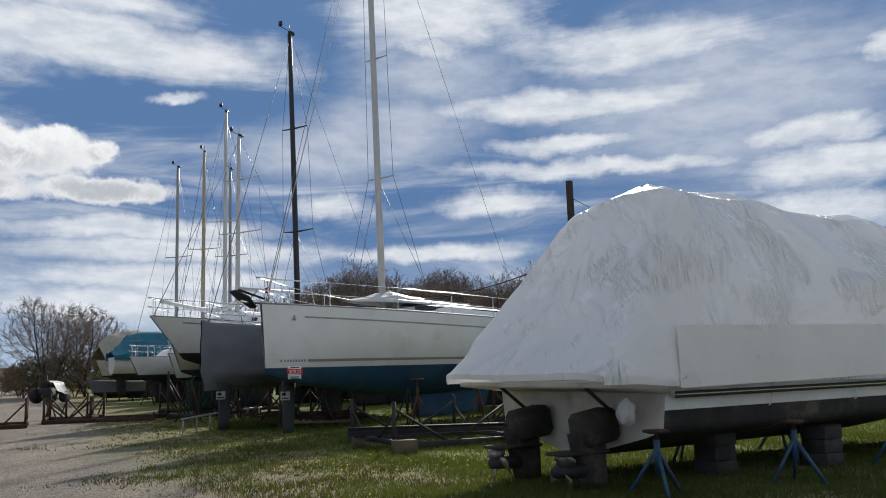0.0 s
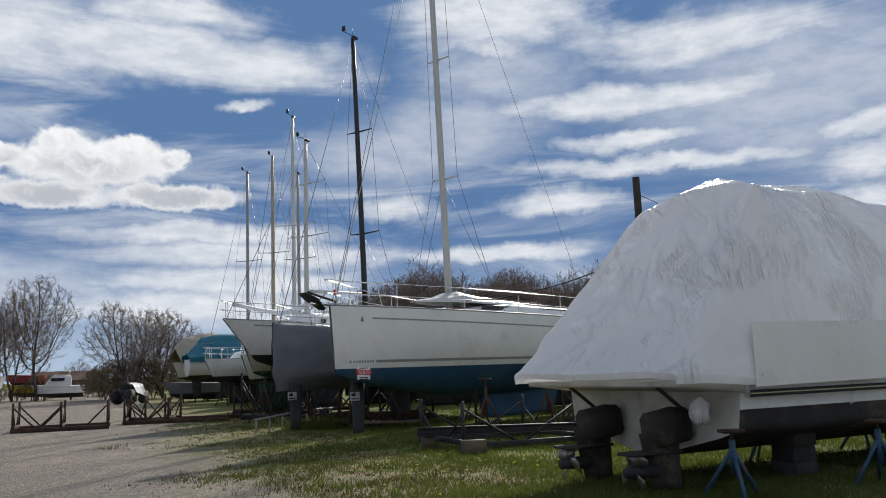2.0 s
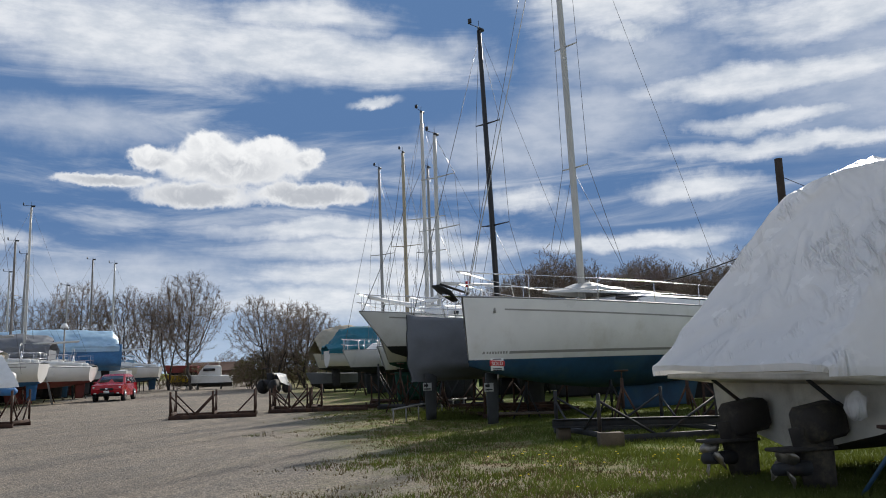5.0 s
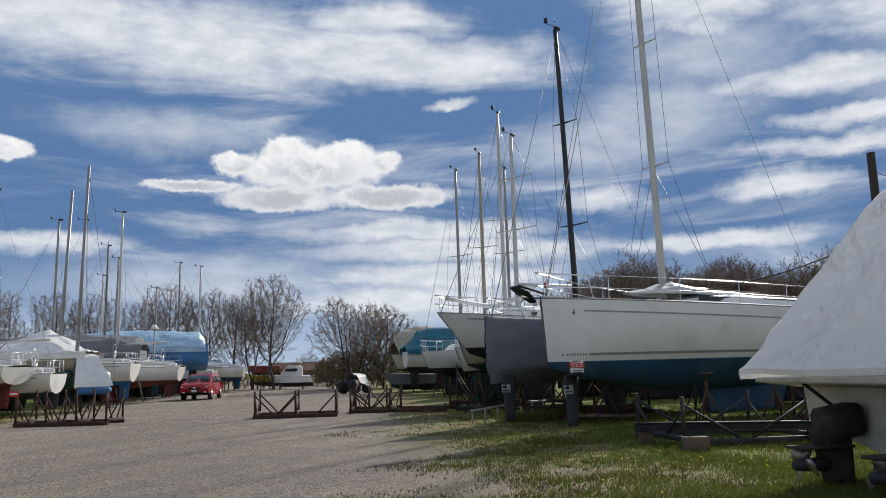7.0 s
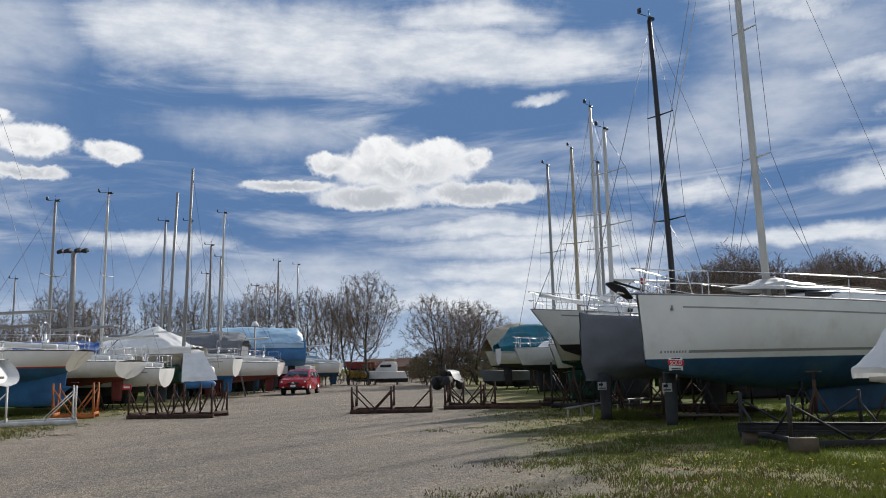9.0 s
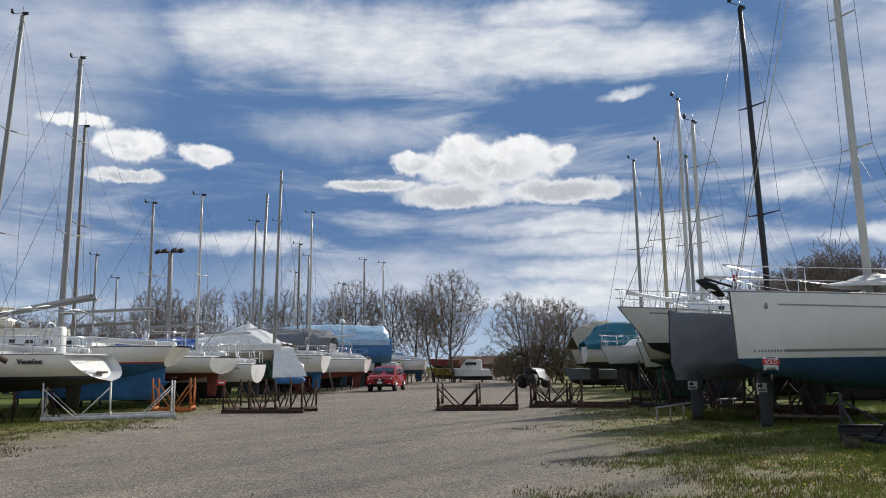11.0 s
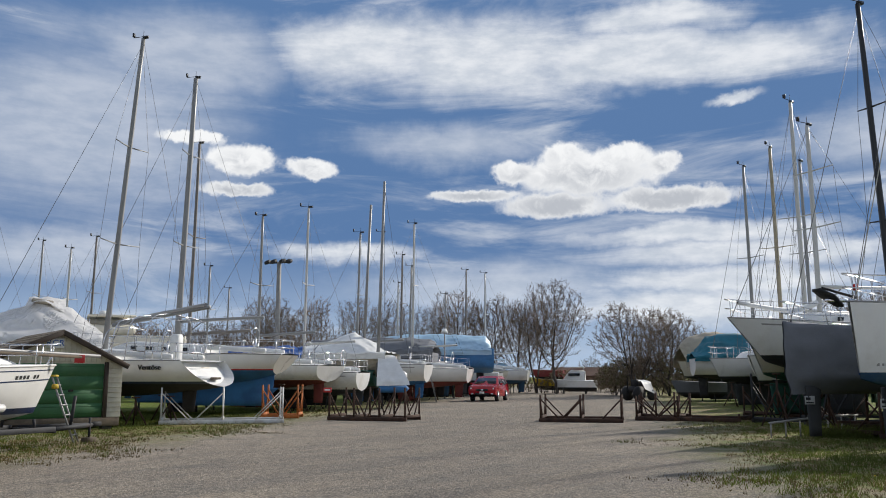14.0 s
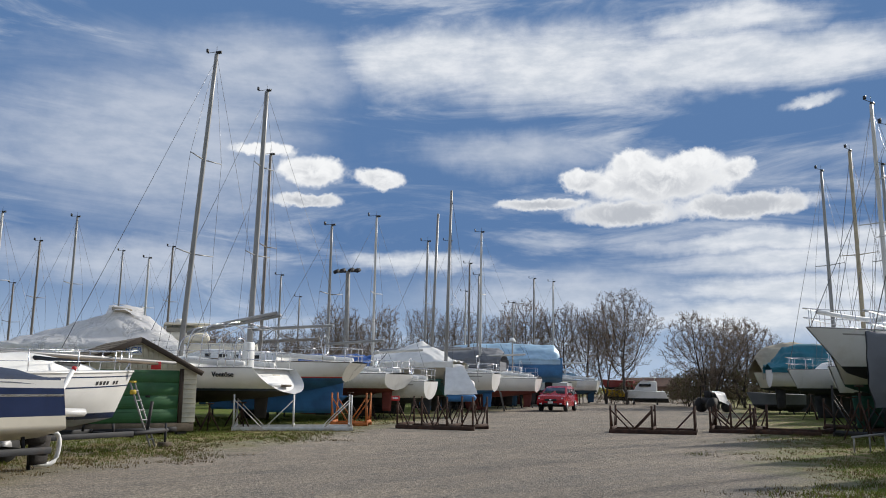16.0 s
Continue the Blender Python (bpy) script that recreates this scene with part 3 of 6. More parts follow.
def grow(seed, height, wide, base, points, step=0.36, stems=1, lift=0.25, shoots=3):
    """Limbs and twigs of a bare tree that reach for points spread through its crown, as two lists of tapered sticks."""
    rng = np.random.default_rng(seed)
    aim = rng.normal(size=(points, 3))
    aim /= np.linalg.norm(aim, axis=1)[:, None]
    aim *= (rng.random(points) ** 0.42 * rng.uniform(0.84, 1.04, points))[:, None]
    mid, tall = (height + base) / 2, (height - base) / 2
    taper = 1.0 - 0.22 * np.clip(aim[:, 2], -1, 0) ** 2 - 0.12 * np.clip(aim[:, 2], 0, 1)
    aim = np.stack([aim[:, 0] * wide * taper, aim[:, 1] * wide * taper, mid + aim[:, 2] * tall], 1)
    aim += 0.5 * np.sin(aim[:, [1, 2, 0]] * 1.3 + seed)
    node, above = [], []
    for k in range(stems):
        a = rng.uniform(0, math.tau)
        p = np.array([0.07 * math.cos(a), 0.07 * math.sin(a), 0.0]) if stems > 1 else np.zeros(3)
        node.append(p)
        above.append(-1)
        for j in range(max(1, int(base * 1.15 / step))):
            p = p + np.array([rng.normal(0, 0.05) + (0.10 * math.cos(a) if stems > 1 else 0), rng.normal(0, 0.05) + (0.10 * math.sin(a) if stems > 1 else 0), step])
            node.append(p)
            above.append(len(node) - 2)
    near = np.full(len(aim), 1e9)
    who = np.zeros(len(aim), int)
    fresh = 0
    for turn in range(70):
        for k in range(fresh, len(node)):
            d = np.linalg.norm(aim - node[k], axis=1)
            m = d < near
            near[m], who[m] = d[m], k
        fresh = len(node)
        keep = near > step * 1.25
        aim, near, who = aim[keep], near[keep], who[keep]
        if not len(aim):
            break
        for k in np.unique(who):
            v = aim[who == k] - node[k]
            v = (v / np.linalg.norm(v, axis=1)[:, None]).mean(0) + rng.normal(0, 0.07, 3) + (0, 0, 0.10 * lift)
            node.append(node[k] + v / (np.linalg.norm(v) + 1e-6) * step)
            above.append(k)
    thick = np.zeros(len(node))
    for k in range(len(node) - 1, -1, -1):
        thick[k] = max(thick[k], 0.0095 ** 2.25)
        if above[k] >= 0:
            thick[above[k]] += thick[k]
    thick = thick ** (1 / 2.25)
    limb, twig = [], []
    for k, a in enumerate(above):
        if a < 0:
            continue
        p, q = Vector(node[a]), Vector(node[k])
        (limb if thick[k] > 0.028 else twig).append((p, q, min(thick[a], thick[k] * 1.5), thick[k]))
        if thick[k] < 0.03:
            d = (q - p).normalized()
            for _ in range(shoots):
                w = (d + Vector(rng.normal(0, 0.38, 3)) + Vector((0, 0, lift))).normalized()
                o = p.lerp(q, rng.random())
                e = o + w * step * rng.uniform(0.8, 1.9)
                twig.append((o, e, 0.007, 0.004))
                w2 = (w + Vector(rng.normal(0, 0.36, 3))).normalized()
                m = o.lerp(e, 0.55)
                twig.append((m, m + w2 * step * rng.uniform(0.5, 1.2), 0.006, 0.004))
    return limb, twig


def sticks(items, sides, least=0.0):
    verts, faces = [], []
    for p, q, r, r2 in items:
        r, r2 = max(r, least), max(r2, least * 0.8)
        d = (q - p).normalized()
        a = d.orthogonal().normalized()
        b = d.cross(a)
        o = len(verts)
        for c, rr in ((p, r), (q, r2)):
            for k in range(sides):
                t = k * math.tau / sides
                verts.append(tuple(c + (a * math.cos(t) + b * math.sin(t)) * rr))
        for k in range(sides):
            j = (k + 1) % sides
            faces.append((o + k, o + j, o + sides + j, o + sides + k))
    return verts, faces


def buds(items, seed, size, each):
    rnd = random.Random(seed)
    verts, faces = [], []
    for p, q, r, r2 in items:
        for _ in range(each):
            c = p.lerp(q, rnd.random()) + Vector((rnd.gauss(0, 1), rnd.gauss(0, 1), rnd.gauss(0, 1))) * size * 0.8
            o = len(verts)
            for _ in range(3):
                verts.append(tuple(c + Vector((rnd.uniform(-1, 1), rnd.uniform(-1, 1), rnd.uniform(-1, 1))) * size))
            faces.append((o, o + 1, o + 2))
    return verts, faces


def tree_kind(seed, height, wide, base, points, stems=1, least=0.008, bud=0.012, step=0.36, lift=0.25, shoots=3):
    limb, twig = grow(seed, height, wide, base, points, step, stems, lift, shoots)
    return (mesh_of("trunk", *sticks(limb, 6, 0.012), BARK), mesh_of("crown", *sticks(twig, 3, least), TWIG), mesh_of("bud", *buds(twig, seed, bud, 1), BUD))


def plant(kind, x, y, turn, label, scale=1.0):
    b = thing("tree", at(x, y, turn), label, "tree", "bare trees behind the yard")
    b.scale = (scale, scale, scale)
    for n, me in zip(("trunk", "crown", "bud"), kind):
        ob = new(n, me)
        ob.parent = b
        if n != "trunk":
            tagged(ob, kind="stuff")
    return b


ROUND = tree_kind(4, 8.0, 3.6, 1.2, 2600, 2, 0.0055, 0.012, 0.26, 0.2, 4)
TALL = tree_kind(11, 11.2, 3.2, 2.4, 2600, 1, 0.0055, 0.012, 0.29, 0.45, 4)
TALL_B = tree_kind(23, 10.5, 2.9, 2.0, 2200, 2, 0.0055, 0.012, 0.29, 0.45, 4)
LOW = tree_kind(31, 6.6, 2.8, 0.9, 900, 2, 0.010, 0.015, 0.3, 0.2, 2)
plant(ROUND, -30.2, 64.5, 20, "round-crowned bare tree with reddish brown spring twigs")
plant(ROUND, -28.0, 66.0, 140, "bare bushy tree beside the end of the road", 0.9)
for x, y, a, s, k in ((-40.8, 69.5, 0, 1.0, TALL), (-43.6, 70.5, 100, 0.93, TALL_B), (-48.5, 69.5, 200, 0.98, TALL_B), (-51.3, 68.0, 40, 0.96, TALL), (-46.3, 71.5, 300, 0.86, TALL),
                      (-56.2, 64.0, 90, 0.93, TALL_B), (-59.0, 61.5, 10, 0.88, TALL), (-62.5, 58.5, 150, 0.95, TALL_B), (-65.8, 55.0, 230, 0.9, TALL), (-53.6, 66.5, 260, 0.9, TALL_B),
                      (-69.5, 60.0, 70, 0.85, TALL)):
    plant(k, x, y, a, "tall bare tree with fine upright spring twigs", s)
plant(LOW, -61.0, 114.0, 50, "small far bare tree on the horizon", 0.75)


def joined(name, kinds, spots, label, category, layer):
    """Many trees or shrubs that nobody could count, as one mesh."""
    vs, fs, mi = [], [], []
    base = 0
    mats = []
    for me_set, x, y, a, s in spots:
        for me in me_set:
            if me.materials[0] not in mats:
                mats.append(me.materials[0])
            c = np.empty(len(me.vertices) * 3)
            me.vertices.foreach_get("co", c)
            c = c.reshape(-1, 3) * s
            ca, sa = math.cos(a), math.sin(a)
            vs.append(np.stack([c[:, 0] * ca - c[:, 1] * sa + x, c[:, 0] * sa + c[:, 1] * ca + y, c[:, 2]], 1))
            k = len(me.polygons[0].vertices)
            f = np.empty(len(me.polygons) * k, int)
            me.polygons.foreach_get("vertices", f)
            fs += (f.reshape(-1, k) + base).tolist()
            mi += [mats.index(me.materials[0])] * len(me.polygons)
            base += len(c)
    me = bpy.data.meshes.new(name)
    me.from_pydata(np.concatenate(vs), [], fs)
    for m in mats:
        me.materials.append(m)
    me.polygons.foreach_set("material_index", mi)
    return tagged(new(name, me), label, category, "", "stuff")


rnd = random.Random(5)
WOODS = [tree_kind(41 + k, 12.6, 3.7, 3.0, 800, 1, 0.012, 0.025, 0.42, 0.3, 3) for k in range(3)]
spots = []
for k in range(84):
    x = -22 + 44 * k / 83 + rnd.uniform(-0.6, 0.6)
    h = 0.99 + 0.08 * math.sin(k * 0.33) + 0.03 * math.sin(k * 1.1) + rnd.uniform(-0.07, 0.07) - (0.35 * max(0, (-15 - x) / 7))
    spots.append((WOODS[k % 3], x, 99 + rnd.uniform(-5, 10), rnd.uniform(0, 6), h))
joined("woods", None, spots, "dense bare woodland with brown spring crowns", "woods", None)
scrub = tree_kind(61, 3.0, 1.8, 0.35, 240, 3, 0.014, 0.05, 0.28, 0.2, 2)
scrub = (scrub[0], scrub[1], mesh_of("leafing", *buds(grow(61, 3.0, 1.8, 0.35, 240, 0.28, 3, 0.2, 2)[1], 3, 0.07, 2), HEDGE))
spots = []
for k in range(95):
    a = radians(-34 + 112 * k / 94 + rnd.uniform(-0.6, 0.6))
    r = 88 + rnd.uniform(-6, 10)
    spots.append((scrub, -math.sin(a) * r, math.cos(a) * r, rnd.uniform(0, 6), rnd.uniform(0.6, 1.05) * (0.55 if 26.5 < math.degrees(a) < 30 else 1)))
for x, y, s in ((-32.5, 66, 1.35), (-34.2, 68, 1.1), (-31.0, 67, 1.3), (-33.4, 67, 1.25), (-29.5, 67.5, 1.2), (-26.0, 65, 1.2), (-24.5, 68, 1.3), (-27.6, 67, 1.3)):
    spots.append((scrub, x, y, rnd.uniform(0, 6), s))
joined("hedge", None, spots, "low budding olive scrub along the yard's far edge", "hedge", None)
spots = []
for k in range(20):
    a = radians(48 + 16 * k / 19)
    r = 72 + rnd.uniform(-4, 4)
    spots.append((LOW, -math.sin(a) * r, math.cos(a) * r, rnd.uniform(0, 6), rnd.uniform(0.75, 1.05)))
joined("thicket", None, spots, "low bare thicket behind the laid-up boats", "thicket", None)


def verge(x, y):
    """How far inside the grass a place lies."""
    return max(x + 0.485 * (y - 11.0) + 2.6, -(x + 0.55 * (y - 10.6) + 18.7))


def blades(name, count, material, label, test, h0, h1, seed, reach):
    rnd = random.Random(seed)
    verts, faces = [], []
    n = 0
    while n < count:
        x, y = reach(rnd)
        if not test(x, y, rnd):
            continue
        n += 1
        for _ in range(4):
            cx, cy = x + rnd.gauss(0, 0.05), y + rnd.gauss(0, 0.05)
            a = rnd.uniform(0, math.tau)
            h = rnd.uniform(h0, h1)
            w = 0.008
            lx, ly = rnd.gauss(0, 0.4) * h, rnd.gauss(0, 0.4) * h
            o = len(verts)
            verts += [(cx - w * math.cos(a), cy - w * math.sin(a), 0), (cx + w * math.cos(a), cy + w * math.sin(a), 0), (cx + lx, cy + ly, h)]
            faces.append((o, o + 1, o + 2))
    return tagged(new(name, mesh_of(name, verts, faces, material)), label, "grass", "", "stuff")


def right_reach(r):
    d = 9 + 24 * r.random() ** 1.4
    a = radians(r.uniform(-31, 27))
    return -math.sin(a) * d, math.cos(a) * d


def left_reach(r):
    d = 16 + 26 * r.random()
    a = radians(r.uniform(36, 72))
    return -math.sin(a) * d, math.cos(a) * d


def patchy(x, y, r):
    v = verge(x, y) + 3.5 * noise.fractal((x * 0.35, y * 0.35, 0), 1.0, 2.0, 3)
    return v > r.uniform(-0.6, 4.2) and noise.noise((x * 0.6, y * 0.6, 3)) > r.uniform(-0.7, 0.25)


def worn(x, y, r):
    v = verge(x, y) + 3.5 * noise.fractal((x * 0.35, y * 0.35, 0), 1.0, 2.0, 4)
    return r.uniform(-2.0, 1.0) < v < r.uniform(1.5, 5) and noise.noise((x * 1.1, y * 1.1, 8)) > r.uniform(-0.5, 0.4)


blades("grass", 40000, BLADE, "short green spring grass on the verge", patchy, 0.03, 0.10, 1, right_reach)
blades("grass", 7000, BLADE, "short green spring grass under the boats", patchy, 0.03, 0.12, 2, left_reach)
blades("dry_grass", 4500, STRAW, "thin dry straw-coloured grass at the gravel's edge", worn, 0.02, 0.06, 3, right_reach)
blades("dry_grass", 4000, STRAW, "thin dry straw-coloured grass at the gravel's edge", worn, 0.02, 0.06, 4, left_reach)
blades("tall_grass", 500, BLADE, "taller tuft of bright grass under a bow", lambda x, y, r: (x + 5.6) ** 2 + ((y - 24.5) * 1.2) ** 2 < 1.2, 0.15, 0.4, 6, lambda r: (r.uniform(-7, -4), r.uniform(23, 26)))

rnd = random.Random(9)
verts, faces = [], []
for _ in range(5200):
    d = 7.5 + 22 * rnd.random() ** 1.6
    a = radians(rnd.uniform(-10, 72))
    x, y = -math.sin(a) * d, math.cos(a) * d
    if verge(x, y) > rnd.uniform(-3, 1.0):
        continue
    s = rnd.uniform(0.006, 0.02) * (1.5 if rnd.random() > 0.96 else 1)
    o = len(verts)
    for k in range(4):
        t = k * math.tau / 4 + rnd.uniform(-0.4, 0.4)
        verts.append((x + s * math.cos(t) * rnd.uniform(0.7, 1.2), y + s * math.sin(t) * rnd.uniform(0.7, 1.2), -0.002))
    verts.append((x, y, s * rnd.uniform(0.5, 0.9)))
    faces += [(o + k, o + (k + 1) % 4, o + 4) for k in range(4)]
tagged(new("gravel", mesh_of("gravel", verts, faces, STONE)), "loose grey stones on the gravel road", "gravel", "", "stuff")

rnd = random.Random(12)
verts, faces = [], []
for _ in range(46):
    x, y = -0.9 + rnd.gauss(0, 1.6), 13.2 + rnd.gauss(0, 1.2)
    if verge(x, y) < 1.0:
        continue
    o = len(verts)
    verts += [(x + 0.022 * math.cos(k * math.tau / 6), y + 0.022 * math.sin(k * math.tau / 6), 0.07) for k in range(6)] + [(x, y, 0.085)]
    faces += [(o + k, o + (k + 1) % 6, o + 6) for k in range(6)]
tagged(new("dandelion_bloom", mesh_of("dandelion_bloom", verts, faces, mat("dandelion_yellow", (0.75, 0.55, 0.03), 0.8, spec=0.1))), "small yellow dandelion blooms in the grass", "flower", "", "stuff")

# ---- boats on the grass, bows to the road ----
GREY = mat("grey_stripe", (0.30, 0.29, 0.27), 0.4, var=0.05)
SIGNRED = mat("sign_red", (0.55, 0.03, 0.03), 0.5, var=0.08)
SIGNWHITE = mat("sign_white", (0.78, 0.78, 0.76), 0.5, var=0.05)
RUBBER = mat("black_rubber", (0.016, 0.016, 0.017), 0.75, var=0.2, scale=6.0, bump=0.15)
BEIGECLOTH = mat("beige_canvas", (0.42, 0.37, 0.29), 0.85, var=0.12, scale=1.2, bump=0.2, fine=20.0)
TEALCLOTH = mat("teal_tarpaulin", (0.012, 0.15, 0.21), 0.6, var=0.15, scale=1.5, bump=0.25, fine=12.0)
BLUECLOTH = mat("bright_blue_tarpaulin", (0.05, 0.20, 0.44), 0.5, var=0.2, scale=1.0, bump=0.3, fine=9.0)
# Paints in the sun sheen on the blue-wrapped boat's top; also a pale sheet.
SKYCLOTH = mat("pale_and_sunlit_blue_tarpaulin", (0.38, 0.58, 0.75), 0.5, var=0.12, scale=1.0, bump=0.3, fine=9.0)
SAILBLUE = mat("blue_sail_cover", (0.02, 0.10, 0.36), 0.75, var=0.15, scale=2.0, bump=0.2)
BRONZE = mat("worn_bronze", (0.35, 0.32, 0.28), 0.4, 0.8, var=0.3, scale=8.0)
SCUM = mat("stained_bottom_paint", (0.035, 0.03, 0.026), 0.85, var=0.4, scale=1.6, bump=0.4, dirt=(0.17, 0.14, 0.09))
SMUDGE = mat("dirty_white_fibreglass", (0.60, 0.57, 0.50), 0.5, var=0.15, scale=1.5, bump=0.08, dirt=(0.28, 0.25, 0.20))
ORANGE = mat("orange_primer", (0.50, 0.15, 0.03), 0.75, var=0.3, scale=4.0, bump=0.2, dirt=(0.12, 0.06, 0.03))
CRADLEWHITE = mat("white_painted_steel", (0.66, 0.66, 0.64), 0.55, var=0.12, scale=3.0, dirt=(0.35, 0.25, 0.18))
STANDBLUE = mat("blue_painted_steel", (0.03, 0.085, 0.15), 0.6, 0.1, var=0.3, scale=5.0, dirt=(0.10, 0.06, 0.04))
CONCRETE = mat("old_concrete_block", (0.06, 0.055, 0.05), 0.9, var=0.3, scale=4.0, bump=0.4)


def folded(rows, amp, seed, sub=6, freq=1.6, skew=(1.0, 1.0, 2.2), ridge=0.0):
    """A cloth skin over rows of points, made finer and crumpled."""
    fine_rows = []
    R_ = len(rows)
    for i in range((R_ - 1) * sub + 1):
        u = min(i / sub, R_ - 1 - 1e-6)
        a, f = int(u), u - int(u)
        line = [Vector(p).lerp(Vector(q), f) for p, q in zip(rows[a], rows[a + 1])]
        out = []
        for j in range((len(line) - 1) * sub + 1):
            v = min(j / sub, len(line) - 1 - 1e-6)
            b, g = int(v), v - int(v)
            p = line[b].lerp(line[b + 1], g)
            q = Vector((p.x * skew[0], p.y * skew[1], p.z * skew[2])) * freq + Vector((seed, 0, 0))
            n = noise.noise_vector(q) * amp + noise.noise_vector(q * 2.7) * amp * 0.45
            if ridge:
                w = Vector((p.x * 1.5 + p.z * 2.2, p.y * 1.1 - p.z * 1.3, seed)) * 1.5
                fold = (1 - min(1, abs(noise.noise(w)) * 4)) * max(0, noise.noise(p * 0.8 + Vector((seed, 1, 2))) + 0.25)
                n = n + Vector((0.5, 0.5 if p.y > 0 else -0.5, 0.5)) * fold * ridge
            edge = min(1.0, j / sub, (len(line) - 1) - j / sub)
            out.append(p + n * max(0.25, edge))
        fine_rows.append(out)
    return grid(fine_rows)


def lettering(text, size, m, material, parent, name, deep=0.004):
    c = bpy.data.curves.new(name, "FONT")
    c.body, c.size, c.extrude, c.align_x = text, size, deep, "CENTER"
    t = bpy.data.objects.new(name, c)
    scene.collection.objects.link(t)
    dg = bpy.context.evaluated_depsgraph_get()
    me = bpy.data.meshes.new_from_object(t.evaluated_get(dg))
    bpy.data.objects.remove(t)
    me.materials.clear()
    me.materials.append(material)
    ob = new(name, me)
    ob.parent = parent
    ob.matrix_local = m
    return ob


def motor_cruiser():
    L = 11.0
    bx, by = 2.8 + 0.8415 * L - 0.540 * 1.8, 10.25 + 0.540 * L + 0.8415 * 1.8
    b = thing("motor_cruiser", at(bx, by, 32.7 + 180), "large motor cruiser in white shrink wrap, propped on stands and blocks", "motor boat", "boats laid up in the yard")
    h = Hull(L, 3.52, 0.98, 1.0, 0.42, 0.66, 0.35, 0.97, 0.62, 0.0, 0.45, 0.5, 0.72)
    part("hull_side", h.band(lambda s: h.sheer(s), 1.0, k=8), GEL, b)
    part("bottom", h.band(1.0, lambda s: h.low(s), k=8), SCUM, b, "blotched black bottom paint")
    part("transom", h.stern(), SMUDGE, b)
    part("deck", h.deck(), DECK, b)
    part("rub_rail", h.band(lambda s: 1.235, lambda s: 1.15, k=1, s0=0.02, s1=0.995, out=0.10), RUBBER, b, "black rubbing strake")
    part("rail_insert", h.band(lambda s: 1.20, lambda s: 1.185, k=1, s0=0.02, s1=0.995, out=0.106), STEEL, b)
    # swim platform
    pf = bmesh.new()
    pts = [(L - 0.05, -1.72), (L + 0.6, -1.72), (L + 0.9, -1.5), (L + 0.9, 1.5), (L + 0.6, 1.72), (L - 0.05, 1.72)]
    lo = [pf.verts.new((x, y, 1.20 + 0.1 * (x > L))) for x, y in pts]
    hi = [pf.verts.new((x, y, 1.36)) for x, y in pts]
    pf.faces.new(lo[::-1])
    pf.faces.new(hi)
    for i in range(6):
        pf.faces.new((lo[i], lo[(i + 1) % 6], hi[(i + 1) % 6], hi[i]))
    part("swim_platform", pf, SMUDGE, b, "stained white swim platform")
    for y in (-0.9, 0.9):
        part("platform_strut", tube([(L, y, 0.85), (L + 0.6, y, 1.29)], 0.025, None, 6), IRON, b)
    # wrap: rows from the stern forward, each from one rail over the ridge to the other
    def sec(s, zb, wb, z1, w1_, z2, w2_, z3, w3, z4):
        x = L - s
        one = [(x, wb, zb), (x, wb * 1.005, zb + 0.10), (x, w1_, z1), (x, w2_, z2), (x, w3, z3), (x, w3 * 0.5, z4 * 0.75 + z3 * 0.25), (x, 0.0, z4)]
        return one + [(p[0], -p[1], p[2]) for p in reversed(one[:-1])]
    rows = [sec(-1.00, 1.33, 1.66, 1.38, 1.66, 1.39, 1.6, 1.40, 1.3, 1.40), sec(-1.02, 1.34, 1.68, 1.45, 1.68, 1.47, 1.6, 1.48, 1.3, 1.48), sec(-0.98, 1.34, 1.72, 1.47, 1.72, 1.50, 1.62, 1.51, 1.3, 1.51),
            sec(-0.55, 1.34, 1.77, 1.62, 1.74, 1.80, 1.70, 1.93, 1.62, 1.90), sec(-0.05, 1.30, 1.82, 1.80, 1.78, 2.20, 1.66, 2.52, 1.52, 2.46), sec(0.5, 1.29, 1.83, 2.04, 1.79, 2.62, 1.60, 3.20, 1.36, 3.10),
            sec(0.95, 1.29, 1.83, 2.06, 1.80, 2.90, 1.54, 3.74, 1.24, 3.70), sec(1.2, 1.29, 1.83, 2.06, 1.81, 3.00, 1.52, 3.98, 1.16, 4.14), sec(1.5, 1.29, 1.83, 2.06, 1.81, 2.95, 1.54, 3.92, 1.08, 4.28),
            sec(1.9, 1.29, 1.83, 2.06, 1.81, 2.76, 1.60, 3.80, 0.98, 4.27), sec(2.7, 1.28, 1.83, 2.07, 1.81, 2.42, 1.76, 3.48, 1.06, 4.30), sec(3.5, 1.28, 1.83, 2.08, 1.81, 2.46, 1.75, 3.45, 1.10, 4.37),
            sec(4.0, 1.27, 1.83, 2.08, 1.81, 2.62, 1.72, 3.46, 1.22, 4.30), sec(4.5, 1.26, 1.82, 2.09, 1.80, 2.66, 1.73, 3.36, 1.18, 4.22), sec(5.2, 1.26, 1.80, 2.10, 1.79, 2.86, 1.71, 3.38, 1.06, 4.20),
            sec(6.2, 1.28, 1.74, 2.2, 1.72, 2.96, 1.63, 3.46, 0.95, 4.19), sec(7.1, 1.31, 1.66, 2.3, 1.64, 3.0, 1.54, 3.5, 0.85, 4.28), sec(8.4, 1.38, 1.38, 2.4, 1.34, 2.95, 1.24, 3.4, 0.7, 4.02),
            sec(9.8, 1.5, 0.85, 2.4, 0.82, 2.8, 0.72, 3.1, 0.4, 3.3), sec(11.05, 1.7, 0.08, 2.3, 0.07, 2.5, 0.06, 2.6, 0.04, 2.65)]
